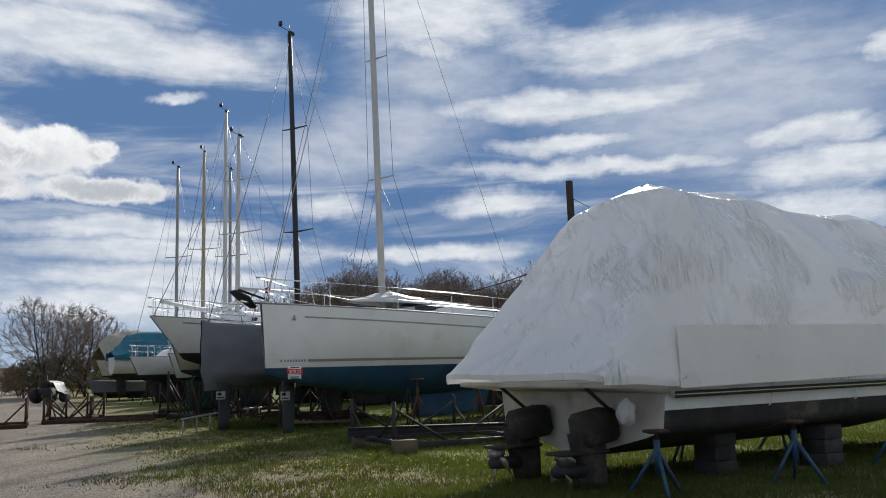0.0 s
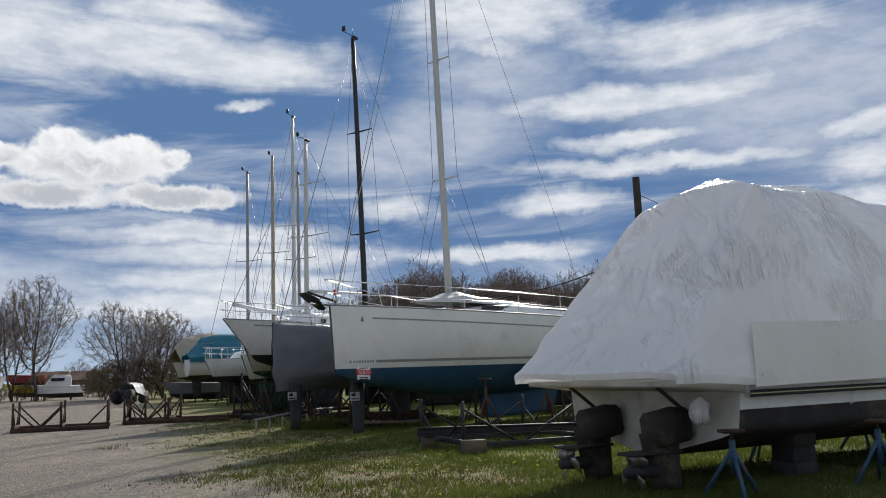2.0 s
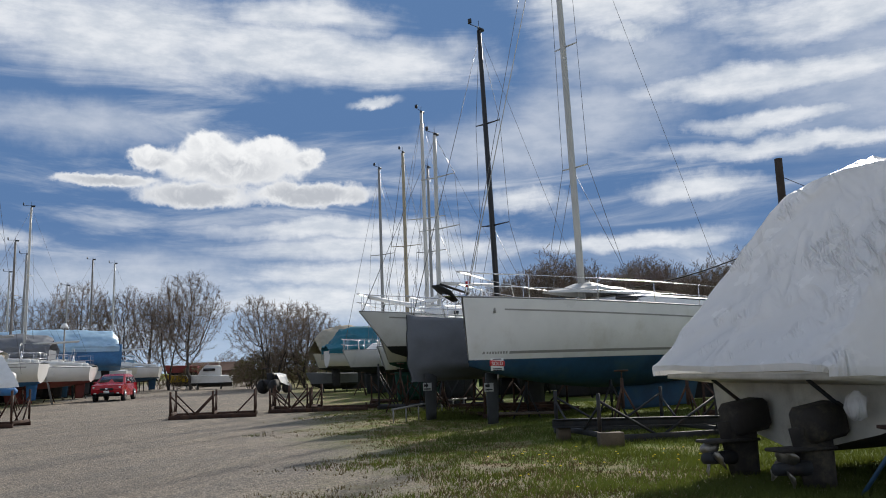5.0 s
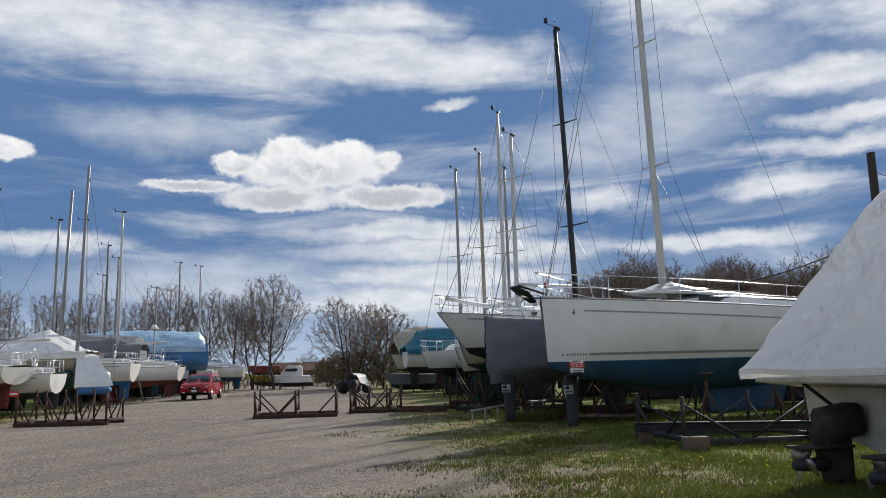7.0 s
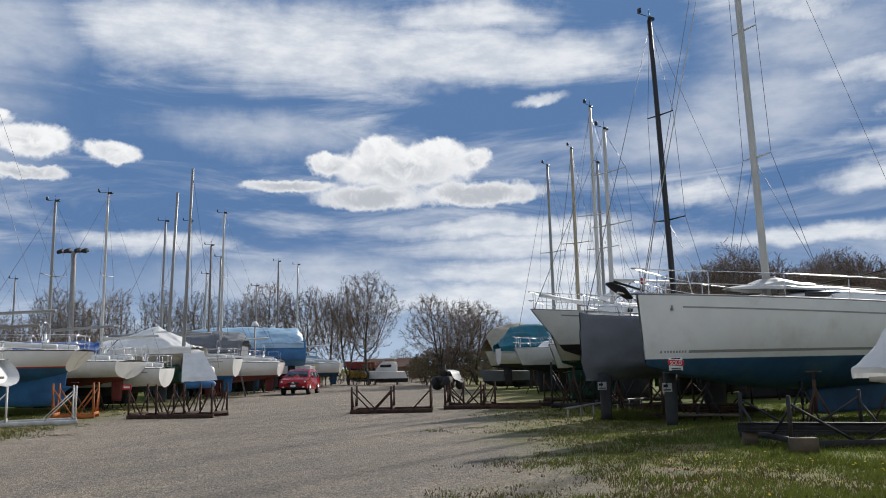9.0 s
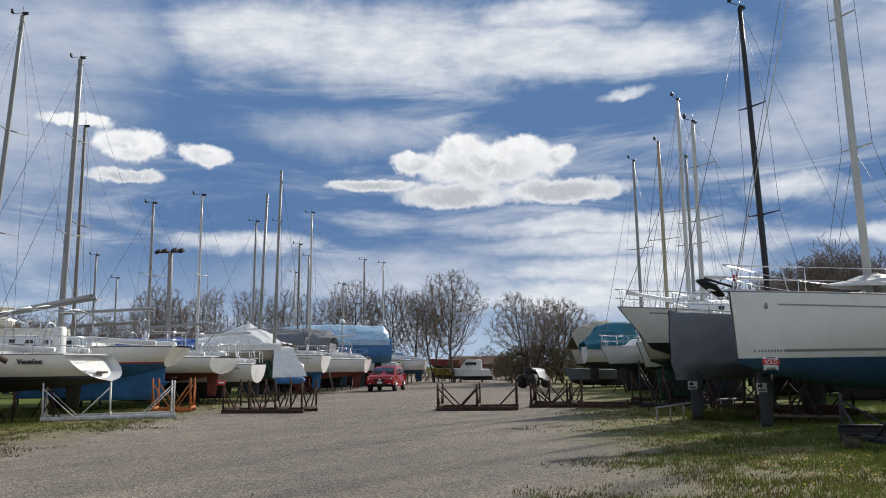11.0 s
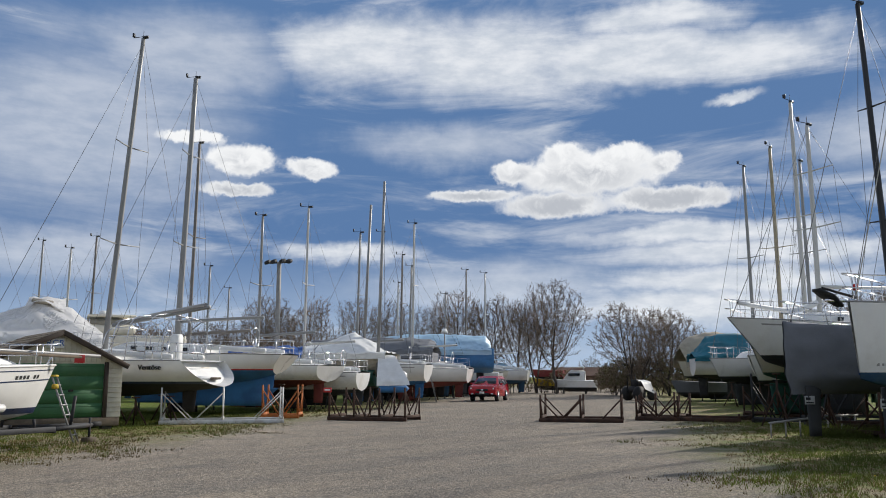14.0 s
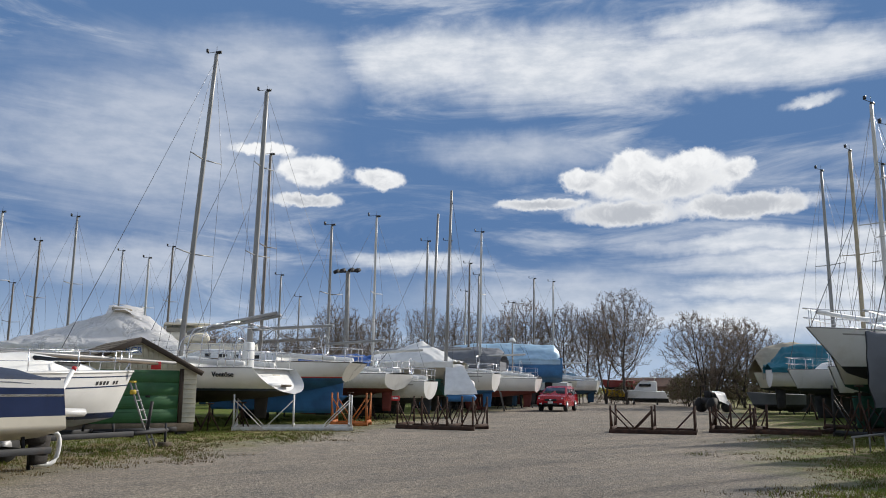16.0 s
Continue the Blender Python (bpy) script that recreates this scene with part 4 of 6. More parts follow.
    cover = part("shrink_wrap_cover", folded(rows, 0.020, 3.1, 11, 1.3, ridge=0.05), WRAPFILM, b, "creased glossy white shrink wrap")
    for sd in (1, -1):
        low = [[(L - q, sd * (w + 0.028), 1.27 + 0.012 * q), (L - q, sd * (w + 0.030), 1.65), (L - q, sd * (w + 0.026), 2.04 + 0.008 * q)] for q, w in ((0.1, 1.815), (0.9, 1.825), (1.8, 1.83), (3.0, 1.825), (4.5, 1.815), (5.5, 1.79), (6.5, 1.72))]
        part("lower_wrap", folded(low, 0.006, 7.0, 8, 1.5), WRAPTAN, cover, "cream-tinted film tight over the hull side")
    bmc = bmesh.new()
    bmesh.ops.create_cone(bmc, segments=9, radius1=0.42, radius2=0.02, depth=0.2, cap_ends=False, matrix=Matrix.Translation((L - 1.75, 0.0, 4.25)))
    part("ridge_peak", bmc, WRAPFILM, cover)
    part("knotted_end", folded([[(L + 0.25 + 0.13 * math.cos(a) * r, 1.25 + 0.13 * math.sin(a) * r, z) for a in [k * math.tau / 10 for k in range(11)]]
                                for r, z in ((0.2, 1.16), (0.9, 1.08), (1.0, 0.98), (0.8, 0.86), (0.25, 0.82))], 0.03, 8.0, 2, 4), WRAPFILM, cover)
    for x in (2.0, 4.6, 7.0, 9.0):
        part("strap", tube([h.at(x / L, 1.35, 1) + Vector((0, 0.05, 0)), h.at(x / L, 1.0, 1) + Vector((0, 0.03, 0)), (x - 0.1, 0.9, 0.62)], 0.012, None, 4), SIGNWHITE, b)
    # stern drives
    for y in (0.72, -0.62):
        d = part("stern_drive", box((L + 0.32, y, 0.78), (0.6, 0.42, 0.42), Euler((0, 0.15, 0)).to_matrix(), 0.07), SCUM, b, "grimy black stern drive")
        leg = fin(L + 0.18, L + 0.78, 0.72, 0.02, 0.0, 0.24, 0.72)
        bmesh.ops.translate(leg, verts=leg.verts, vec=(0, y, 0))
        part("drive_leg", leg, SCUM, d)
        part("cavitation_plate", box((L + 0.62, y, 0.48), (0.8, 0.34, 0.04), None, 0.012), SCUM, d)
        hub = part("propeller_hub", tube([(L + 0.55, y, 0.26), (L + 0.75, y, 0.26), (L + 1.02, y, 0.26)], 0.1, 0.07, 10), IRON, d)
        for k in range(3):
            a = k * math.tau / 3 + 0.5 + y
            u = Vector((0, math.cos(a), math.sin(a)))
            w = Vector((0, -math.sin(a), math.cos(a)))
            bl = []
            for r, c, tw in ((0.07, 0.09, 0.8), (0.14, 0.14, 0.65), (0.2, 0.13, 0.5), (0.235, 0.05, 0.4)):
                ax = Vector((math.sin(tw), 0, 0)) + w * math.cos(tw)
                m0 = Vector((L + 0.88, y, 0.26)) + u * r
                bl.append([m0 - ax * c, m0 + Vector((0.02, 0, 0)), m0 + ax * c])
            part("blade", solid(grid(bl), 0.012), BRONZE, hub)
        part("hose", tube(arc([(L + 0.05, y - 0.2, 0.9), (L + 0.4, y - 0.35, 0.62), (L + 0.3, y - 0.25, 0.4)], 5), 0.035, None, 6), RUBBER, d)
    return b


def film(name, base, glow):
    """Heat-shrunk film: glossy, a little translucent, with fine parallel puckers in patches."""
    m = mat(name, base, 0.24, var=0.03, scale=1.2, bump=0.0)
    n = Net(m.node_tree)
    b = m.node_tree.nodes["Principled BSDF"]
    pos = n.node("ShaderNodeNewGeometry").outputs["Position"]
    height = None
    for turn, size, patch, lo, seed in (((0.5, 0.9, 0.4), (11.0, 2.2, 2.0), 0.9, 0.50, 0.0), ((-0.7, 0.5, 1.2), (9.0, 1.6, 1.6), 1.3, 0.52, 4.0), ((0.2, -0.4, 0.2), (2.6, 0.8, 0.8), 0.6, 0.40, 8.0)):
        mp = n.node("ShaderNodeMapping", Vector=pos)
        mp.inputs["Location"].default_value = (seed, seed * 0.7, 0)
        mp.inputs["Rotation"].default_value = turn
        mp.inputs["Scale"].default_value = size
        ridge = n.math("SUBTRACT", 1.0, n.math("MULTIPLY", n.math("ABSOLUTE", n.math("SUBTRACT", n.noise(mp.outputs[0], 1.0, 2.0, 0.5, 0.6), 0.5)), 5.0), clamp=True)
        where = n.smooth(n.noise(mp.inputs["Vector"].links[0].from_socket, patch, 2.0, 0.5), lo + 0.03, lo + 0.15)
        h = n.math("MULTIPLY", ridge, where)
        height = h if height is None else n.math("ADD", height, h)
    bp = n.node("ShaderNodeBump", Strength=0.9, Distance=0.05, Height=height)
    n.put(b.inputs["Normal"], bp.outputs[0])
    tr = n.node("ShaderNodeBsdfTranslucent", Color=(*[c * 1.08 for c in base], 1.0), Normal=bp.outputs[0])
    mx = n.node("ShaderNodeMixShader", Fac=glow, i1=b.outputs[0], i2=tr.outputs[0])
    m.node_tree.links.new(mx.outputs[0], m.node_tree.nodes["Material Output"].inputs[0])
    return m


WRAPFILM = film("shrink_wrap_film", (0.88, 0.87, 0.86), 0.30)
WRAPTAN = mat("cream_shrink_film", (0.80, 0.77, 0.71), 0.3, var=0.04, scale=0.8, bump=0.05, fine=8.0)

motor_cruiser()
for x, y, hgt, a in ((2.55, 10.2, 0.78, 10), (4.5, 10.9, 0.80, 50), (6.6, 12.3, 0.85, 20), (3.9, 13.6, 0.8, 70), (5.9, 14.9, 0.8, 0), (8.6, 13.6, 0.9, 30)):
    jack_stand(at(x, y, a), hgt, STANDBLUE)


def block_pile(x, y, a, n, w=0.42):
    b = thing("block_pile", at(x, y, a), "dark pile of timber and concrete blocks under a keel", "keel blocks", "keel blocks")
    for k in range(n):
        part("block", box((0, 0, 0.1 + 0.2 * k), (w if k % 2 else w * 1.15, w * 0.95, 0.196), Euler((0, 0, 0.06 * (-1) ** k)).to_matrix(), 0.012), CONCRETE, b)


# Dark-bottomed boats hide the lit field; the last eight are added filler.
for x_, y_, a_, lab_ in ((-1.5, 31.0, 40, "white motor boat stored behind the yachts"), (3.5, 33.5, 40, "white motor boat with black bottom on stands"), (8.5, 31.5, 38, "white motor boat in the back row on stands"), (-4.5, 36.0, 50, "white motor boat under the mast row"),
                        (12.0, 27.0, 35, "white motor boat beyond the wrapped cruiser"),
                        *[(-8.0 + 3.3 * q, 39.5 - 0.4 * q, 62, "white boat with black bottom, added to darken the gap under the yachts") for q in range(8)]):
    fb_ = thing("motor_boat", at(x_, y_, a_), lab_, "motor boat", "boats laid up in the yard")
    h_ = Hull(8.0, 2.9, 1.35, 1.0, 0.85, 0.65, 0.3, 0.9, 0.62, 0.0, 0.5, 0.6, 1.1)
    part("hull_side", h_.band(lambda s: h_.sheer(s), 1.35), GEL, fb_)
    part("bottom", h_.band(1.35, lambda s: h_.low(s), k=6), BLACK, fb_)
    part("transom", h_.stern(), GEL, fb_)
    part("deck", h_.deck(), DECK, fb_)
    # Full-length black fin, added only to darken the gap below each hull.
    part("keel", fin(0.9, 7.7, 0.85, 0.03, 0.2, 0.3, 0.95), BLACK, fb_)
    for q_ in (0.2, 0.5, 0.8):
        for sd_ in (1, -1):
            part("stand", tube([(8 * q_, 1.5 * sd_, 0), (8 * q_, 1.15 * sd_, 1.3)], 0.05, None, 6), IRON, fb_)

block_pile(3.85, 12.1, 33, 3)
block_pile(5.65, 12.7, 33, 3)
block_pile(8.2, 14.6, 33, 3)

# The white yacht with the blue bottom
b, h = sailboat(at(-4.35, 20.05, 53), "white sailing yacht with dark blue bottom on a steel cradle", 12.4, 3.9, 1.68, 1.54, 1.28, 0.88, 1.52, 17.5, GEL, BLUE, GEL, None, 0.05,
                0.82, 0.08, True, 0.362, 0.105, PALE, False, lean=-0.036, spreaders=(0.27, 0.52, 0.78), bulb=False, kx=(0.46, 0.79), cabin=False, rx=0.9, boot=0.05, fore=0.97, side=0.0, reach=0.11)
ZW = 1.68
part("wide_stripe", h.band(lambda s: ZW + 0.20, lambda s: ZW + 0.135, k=1, s0=0.085, s1=0.98, out=0.006), GREY, b, "wide grey stripe")
part("stripe_start", h.band(lambda s: ZW + 0.20, lambda s: ZW + 0.135, k=1, n=4, s0=0.012, s1=0.034, out=0.006), GREY, b)
for k in range(8):   # maker's lettering as plain bars
    part("letter_bar", h.band(lambda s: ZW + 0.195, lambda s: ZW + 0.14, k=1, n=2, s0=0.038 + 0.0056 * k, s1=0.0415 + 0.0056 * k, out=0.006), GREY, b)
part("cove_stripe", h.band(lambda s: h.sheer(s) - 0.25 - 0.05 * s, lambda s: h.sheer(s) - 0.29 - 0.05 * s, k=1, s0=0.075, s1=0.62, out=0.006), GREY, b)
part("emblem", tube([h.at(0.055, h.sheer(0.055) - 0.36, -1) + Vector((0, -0.006, 0)), h.at(0.056, h.sheer(0.055) - 0.24, -1) + Vector((0, -0.006, 0))], 0.04, 0.02, 8), GREY, b)
part("hull_window", h.band(lambda s: h.sheer(s) - 0.36, lambda s: h.sheer(s) - 0.52, k=2, n=6, s0=0.60, s1=0.71, out=0.008), GLASS, b, "long dark hull window")
ct = part("coachroof", trunk(h, 0.30, 0.86, 2.4, 0.38, front=0.35), DECK, b)
for sd in (1, -1):
    part("roof_window", box((5.6, 0.98 * sd, h.sheer(0.45) + 0.24), (1.7, 0.05, 0.13), Euler((-0.15 * sd, 0.0, 0.03 * sd)).to_matrix(), 0.02), GLASS, ct)
    part("roof_window", box((8.4, 1.12 * sd, h.sheer(0.68) + 0.26), (2.2, 0.05, 0.15), Euler((-0.15 * sd, 0.0, 0)).to_matrix(), 0.02), GLASS, ct)
    part("grab_rail", tube(arc([(4.4, 0.7 * sd, h.sheer(0.4) + 0.42), (5.5, 0.78 * sd, h.sheer(0.45) + 0.5), (7.6, 0.82 * sd, h.sheer(0.6) + 0.5)], 4), 0.02, None, 5), WOOD, ct)
part("hatch", box((3.2, 0, h.sheer(0.26) + 0.16), (0.6, 0.6, 0.06)), GLASS, ct)
# furled sail bag at the mast's foot
part("sail_bag", folded([[(x, w * math.cos(a), h.sheer(0.36) + 0.36 + hh * max(0, math.sin(a))) for a in [math.pi * k / 6 for k in range(7)]]
                         for x, w, hh in ((3.0, 0.15, 0.06), (3.9, 0.5, 0.2), (4.5, 0.62, 0.36), (5.8, 0.6, 0.24), (7.6, 0.4, 0.14))], 0.04, 5.0, 3), PALE, b, "pale canvas over the mast's foot")
part("mast_boot", tube([(4.65, 0, h.sheer(0.37) + 0.3), (4.65, 0, h.sheer(0.37) + 0.75)], 0.2, 0.12, 8), GREY, b)
# anchor and bow roller
part("bow_roller", box((-0.15, 0.1, h.sheer(0) + 0.05), (0.7, 0.12, 0.08)), STEEL, b)
an = part("anchor", solid(grid([[(-0.75, -0.02, h.sheer(0) + 0.30), (-0.75, 0.22, h.sheer(0) + 0.30)], [(-0.45, -0.12, h.sheer(0) + 0.16), (-0.45, 0.32, h.sheer(0) + 0.16)], [(-0.12, 0.0, h.sheer(0) - 0.06), (-0.12, 0.2, h.sheer(0) - 0.06)]]), 0.05), IRON, b, "dark galvanised anchor")
part("anchor_shank", tube([(-0.6, 0.1, h.sheer(0) + 0.32), (0.3, 0.1, h.sheer(0) + 0.12)], 0.03, None, 6), IRON, an)
part("bow_light", tube([(0.25, 0.05, h.sheer(0) + 0.28), (0.25, 0.05, h.sheer(0) + 0.42)], 0.06, None, 8), SIGNRED, b, "red navigation light")
part("furled_genoa", tube([(0.25, 0.0, h.sheer(0) + 0.3), (4.65 - 0.022 * 13.5, 0.0, 16.9)], 0.013, 0.012, 5), PALE, b)

# sold sign on its bow
for_sale = thing("sold_sign", at(-3.52, 19.98, 40, 1.42), "white and red sold sign hung on a hull", "sign")
part("board", box((0, 0, 0.14), (0.36, 0.012, 0.30), None, 0.004), SIGNWHITE, for_sale)
part("band", box((0, -0.008, 0.165), (0.42, 0.008, 0.13), Euler((0, 0.06, 0)).to_matrix(), 0.003), SIGNRED, for_sale, "red band")
lettering("SOLD", 0.125, pose(0, -0.014, 0.12, 90, 0, 0), SIGNWHITE, for_sale, "lettering")
for k in range(3):
    part("text_bar", box((0, -0.008, 0.265 if k == 0 else 0.075 - 0.04 * k), (0.24, 0.004, 0.022), None, 0.001), RUBBER, for_sale)

# its cradle
steel_cradle(at(-1.55, 17.6, 27), 5.2, 2.3, 0.95, 3, IRON, "dark welded steel cradle with long beams under a yacht")
for x, y, w in ((-1.75, 17.35, 0.25), (-0.75, 16.0, 0.45), (1.5, 17.7, 0.3)):
    t = thing("timber_block", at(x, y, 20), "short weathered timber block under a cradle beam", "timber block", "timber blocks")
    part("block", box((0, 0, 0.13), (w, 0.24, 0.26), None, 0.012), WOOD, t)
beam = thing("cradle_beam", at(-1.9, 17.2, 6), "long dark steel beam lying on timber blocks", "steel beam")
part("web", box((2.1, 0, 0.34), (4.3, 0.04, 0.16)), IRON, beam)
for z in (0.27, 0.42):
    part("flange", box((2.1, 0, z), (4.3, 0.16, 0.025)), IRON, beam)

# The yacht under grey canvas, black mast
b, h = sailboat(at(-6.55, 23.0, 60), "sailing yacht under a grey canvas cover with a black mast", 10.0, 3.3, 1.55, 1.38, 1.15, 0.45, 1.45, 12.6, GREYTARP, mat("grey_bottom_paint", (0.045, 0.048, 0.052), 0.85, var=0.2, scale=1.4, bump=0.15), GREYTARP, None, 0.04,
                0.8, 0.1, True, 0.40, 0.10, CARBON, False, lean=-0.045, spreaders=(0.3, 0.66), reach=0.17, kx=(0.5, 0.62), rudder=False, railing=True, boot=0.05)
rows = []
for s in (-0.012, 0.0, 0.03, 0.08, 0.16, 0.26, 0.38):
    side = []
    for z, f, o in ((1.12 + 0.1 * max(0, 0.1 - s), 0.12, -0.1), (1.24, 0.62, -0.02), (1.55, 1.04, 0.07), (2.0, 1.05, 0.08), (2.5, 1.02, 0.05), (h.sheer(max(0, s)) + 0.04, 1.0, 0.03)):
        p = h.at(max(0.0, s), max(z, h.low(max(0, s)) + 0.12), 1)
        side.append(Vector((h.L * s + (0.14 if z < 1.3 else 0.02 if z < 1.6 else 0.0), max(0.05, max(p.y, h.half(max(0, s)) * 0.8) * f + o) if s >= 0 else 0.02, z)))
    rows.append(side + [Vector((h.L * s, 0, h.sheer(max(0, s)) + 0.12))] + [Vector((p.x, -p.y, p.z)) for p in reversed(side)])
part("bow_cover", folded(rows, 0.035, 1.0, 4, 1.5, ridge=0.04), GREYTARP, b, "creased grey canvas")
ban = thing("banner", at(-4.62, 22.55, 62, 1.65), "blue and white lettered banner hung from a rail", "banner")
part("cloth", box((0, 0, 0.45), (0.45, 0.015, 0.95), None, 0.004), SAILBLUE, ban)
for k in range(6):
    part("text_bar", box((0.02 * (-1) ** k, -0.012, 0.10 + 0.14 * k), (0.34 - 0.05 * (k % 3), 0.006, 0.065), None, 0.002), SIGNWHITE, ban)
for x, y, a in ((-6.15, 23.3, 35), (-4.0, 21.35, 35)):
    pl = thing("placard", at(x, y, a, 0.86), "small pale notice on a rudder", "notice", "notices on boats")
    part("board", box((0, 0, 0.12), (0.26, 0.01, 0.22), None, 0.003), mat("faded_notice", (0.42, 0.43, 0.43), 0.7, var=0.1), pl)
    part("picture_bar", box((-0.04, -0.008, 0.16), (0.12, 0.005, 0.07), None, 0.002), RUBBER, pl)
    part("text_bar", box((0, -0.008, 0.06), (0.2, 0.005, 0.03), None, 0.002), RUBBER, pl)
for x, y, z0, c in ((-6.1, 23.45, 1.3, "grey_bottom_paint"), (-3.95, 21.5, 1.3, "grey_bottom_paint")):
    r = thing("unshipped_rudder", at(x, y, 55), "grey painted rudder blade standing under a hull", "rudder", "rudders")
    part("blade", fin(-0.22, 0.26, 1.35, 0.05, 0.05, 0.10, 0.75), MATS[c], r)

# White yacht with black stripe
b, h = sailboat(at(-9.9, 28.3, 62), "white sailing yacht with a black boot stripe and raked bow", 10.8, 3.5, 2.2, 1.36, 1.1, 0.55, 1.9, 10.9, GEL, BLACK, CARBON, GREY, 0.5,
                0.75, 0.25, True, 0.40, 0.10, PALE, True, lean=0.0, spreaders=(0.45, 0.75), boot=0.12)
part("furled_sail", tube(arc([(4.6, 0.05, h.sheer(0.4) + 0.95), (3.0, 0.1, h.sheer(0.3) + 0.5), (0.5, 0.05, h.sheer(0) + 0.55)], 5), 0.12, 0.07, 8), SIGNWHITE, b)
# cream yacht beyond it
sailboat(at(-10.6, 32.5, 75), "cream sailing yacht with dark green bottom and long keel", 10.5, 3.4, 1.75, 1.25, 1.0, 0.5, 1.6, 13.3, CREAM, GREEN, CREAM, None, 0.3, mast_r=0.1, colour=PALE, kx=(0.12, 0.55), lean=-0.01)
sailboat(at(-11.8, 37.5, 70), "white sailing yacht with grey keel on jack stands", 9.8, 3.2, 1.45, 1.2, 1.0, 0.5, 1.6, 11.8, GEL, MATS["grey_bottom_paint"], GEL, None, 0.3, mast_r=0.09, kx=(0.15, 0.5), lean=-0.01)
sailboat(at(-13.4, 41.0, 82), "white sailing yacht with a tall cream mast", 9.8, 3.2, 1.4, 1.2, 1.0, 0.5, 1.6, 13.7, GEL, BLACK, GEL, None, 0.35, mast_r=0.115, colour=mat("cream_mast", (0.42, 0.36, 0.25), 0.5), kx=(0.2, 0.6), lean=-0.012)
sailboat(at(-16.6, 44.5, 70), "white sailing yacht with grey bottom paint", 9.5, 3.1, 1.60, 0.95, 0.95, 0.5, 1.55, 13.7, GEL, MATS["grey_bottom_paint"], GEL, None, 0.35, mast_r=0.105, kx=(0.2, 0.6), lean=-0.012)


def tarp_tent(m, label, length, width, z0, z1, cloth, lower=None, droop=0.0, seed=1.0, hips=0.8, ridge=((0.02, 0.45), (0.06, 0.75), (0.3, 1.0), (0.6, 1.0), (0.85, 0.95))):
    """A boat with a tarpaulin drawn over its ridge."""
    b = thing("covered_boat", m, label, "covered boat", "boats laid up in the yard")
    h = Hull(length, width, z0 * 0.62, z0 * 0.38, z0 * 0.36, 0.4, 0.25, 0.85, 0.6)
    part("hull_side", h.band(lambda s: h.sheer(s), h.wl), lower or GEL, b)
    part("bottom", h.band(h.wl, lambda s: h.low(s), k=6), BLACK, b)
    part("transom", h.stern(), lower or GEL, b)
    keel_and_rudder(b, h, BLACK, h.wl - 0.05, (0.3, 0.7), True, bulb=False)
    rows = []
    for s, f in (*ridge, (0.97, hips), (1.01, hips * 0.55)):
        w = width / 2 * (0.35 + 0.65 * min(1, s * 3.5)) * 1.04
        z = z0 + (z1 - z0) * f
        x = length * s
        rows.append([(x, w, z0 - 0.25 - droop), (x, w * 1.02, z0 + 0.05), (x, w * 0.62, z0 + (z - z0) * 0.55), (x, 0, z), (x, -w * 0.62, z0 + (z - z0) * 0.55), (x, -w * 1.02, z0 + 0.05), (x, -w, z0 - 0.25 - droop)])
    part("tarpaulin", folded(rows, 0.09, seed, 7, 1.3, ridge=0.20), cloth, b)
    for x in (0.3, 0.7):
        for sd in (1, -1):
            part("stand", tube([(length * x, width * 0.62 * sd, 0), (length * x, width * 0.42 * sd, h.wl - 0.1)], 0.04, None, 6), IRON, b)
    return b


tarp_tent(at(-22.4, 54.2, 62), "boat under a weathered beige cover with a rounded roof", 8.0, 3.2, 2.6, 4.6, BEIGECLOTH, CREAM, 0.2, 6.0)
b = tarp_tent(at(-12.9, 55.3, 210), "white boat with a lettered stern under a teal tarpaulin", 8.4, 3.1, 2.75, 4.25, TEALCLOTH, None, 0.0, 4.0, 0.3, ((0.02, 0.45), (0.1, 0.85), (0.5, 1.0), (0.8, 1.0), (0.9, 0.9)))
for k, w in ((0, 0.6), (1, 0.35)):
    part("name_bar", box((8.36, -0.45 + 0.75 * k, 2.2), (0.03, w, 0.13), None, 0.002), RUBBER, b)

# stands, frames and clutter under the bows
for x, y, hgt in ((-8.4, 28.2, 1.7), (-7.4, 30.4, 1.7), (-9.9, 32.3, 1.3), (-6.0, 24.6, 1.2), (-4.9, 26.6, 1.2), (-3.4, 24.0, 1.2), (-10.6, 36.2, 1.3), (-13.2, 41.8, 1.3), (-15.6, 44.8, 1.3), (0.9, 21.2, 1.3), (2.2, 24.4, 1.3), (-0.6, 19.8, 1.35), (-1.0, 23.4, 1.3), (3.9, 21.5, 1.1), (5.2, 23.5, 1.1), (6.5, 22.5, 1.2)):
    jack_stand(at(x, y, x * 50), hgt, IRON if int(x * 10) % 3 else RUST)
steel_cradle(at(-5.6, 24.4, 60), 4.2, 2.2, 1.2, 3, RUST, "rust-red welded cradle under a covered yacht")
steel_cradle(at(-8.8, 29.4, 62), 4.6, 2.3, 1.7, 3, IRON, "dark steel cradle under a white yacht")
steel_cradle(at(-10.8, 34.4, 62), 4.4, 2.2, 1.2, 3, RUST, "rusty steel cradle holding a cream yacht")
steel_cradle(at(2.2, 22.5, 50), 4.0, 2.2, 1.2, 3, RUST, "rusty steel cradle standing among the boats")
for k in range(3):
    t = thing("steel_rail", at(-5.9 + 0.25 * k, 25.2 + 0.4 * k, 8), "rust-red steel rail lying on blocks", "steel rail", "steel rails")
    part("bar", box((1.6, 0, 0.35 - 0.1 * k), (3.4, 0.08, 0.08)), RUST, t)
for k in range(2):
    t = thing("timber_plank", at(-4.2, 23.6 + 0.35 * k, 10), "pale timber plank lying on the grass", "plank", "planks")
    part("board", box((0.8, 0, 0.16), (1.7, 0.22, 0.05)), WOOD, t)
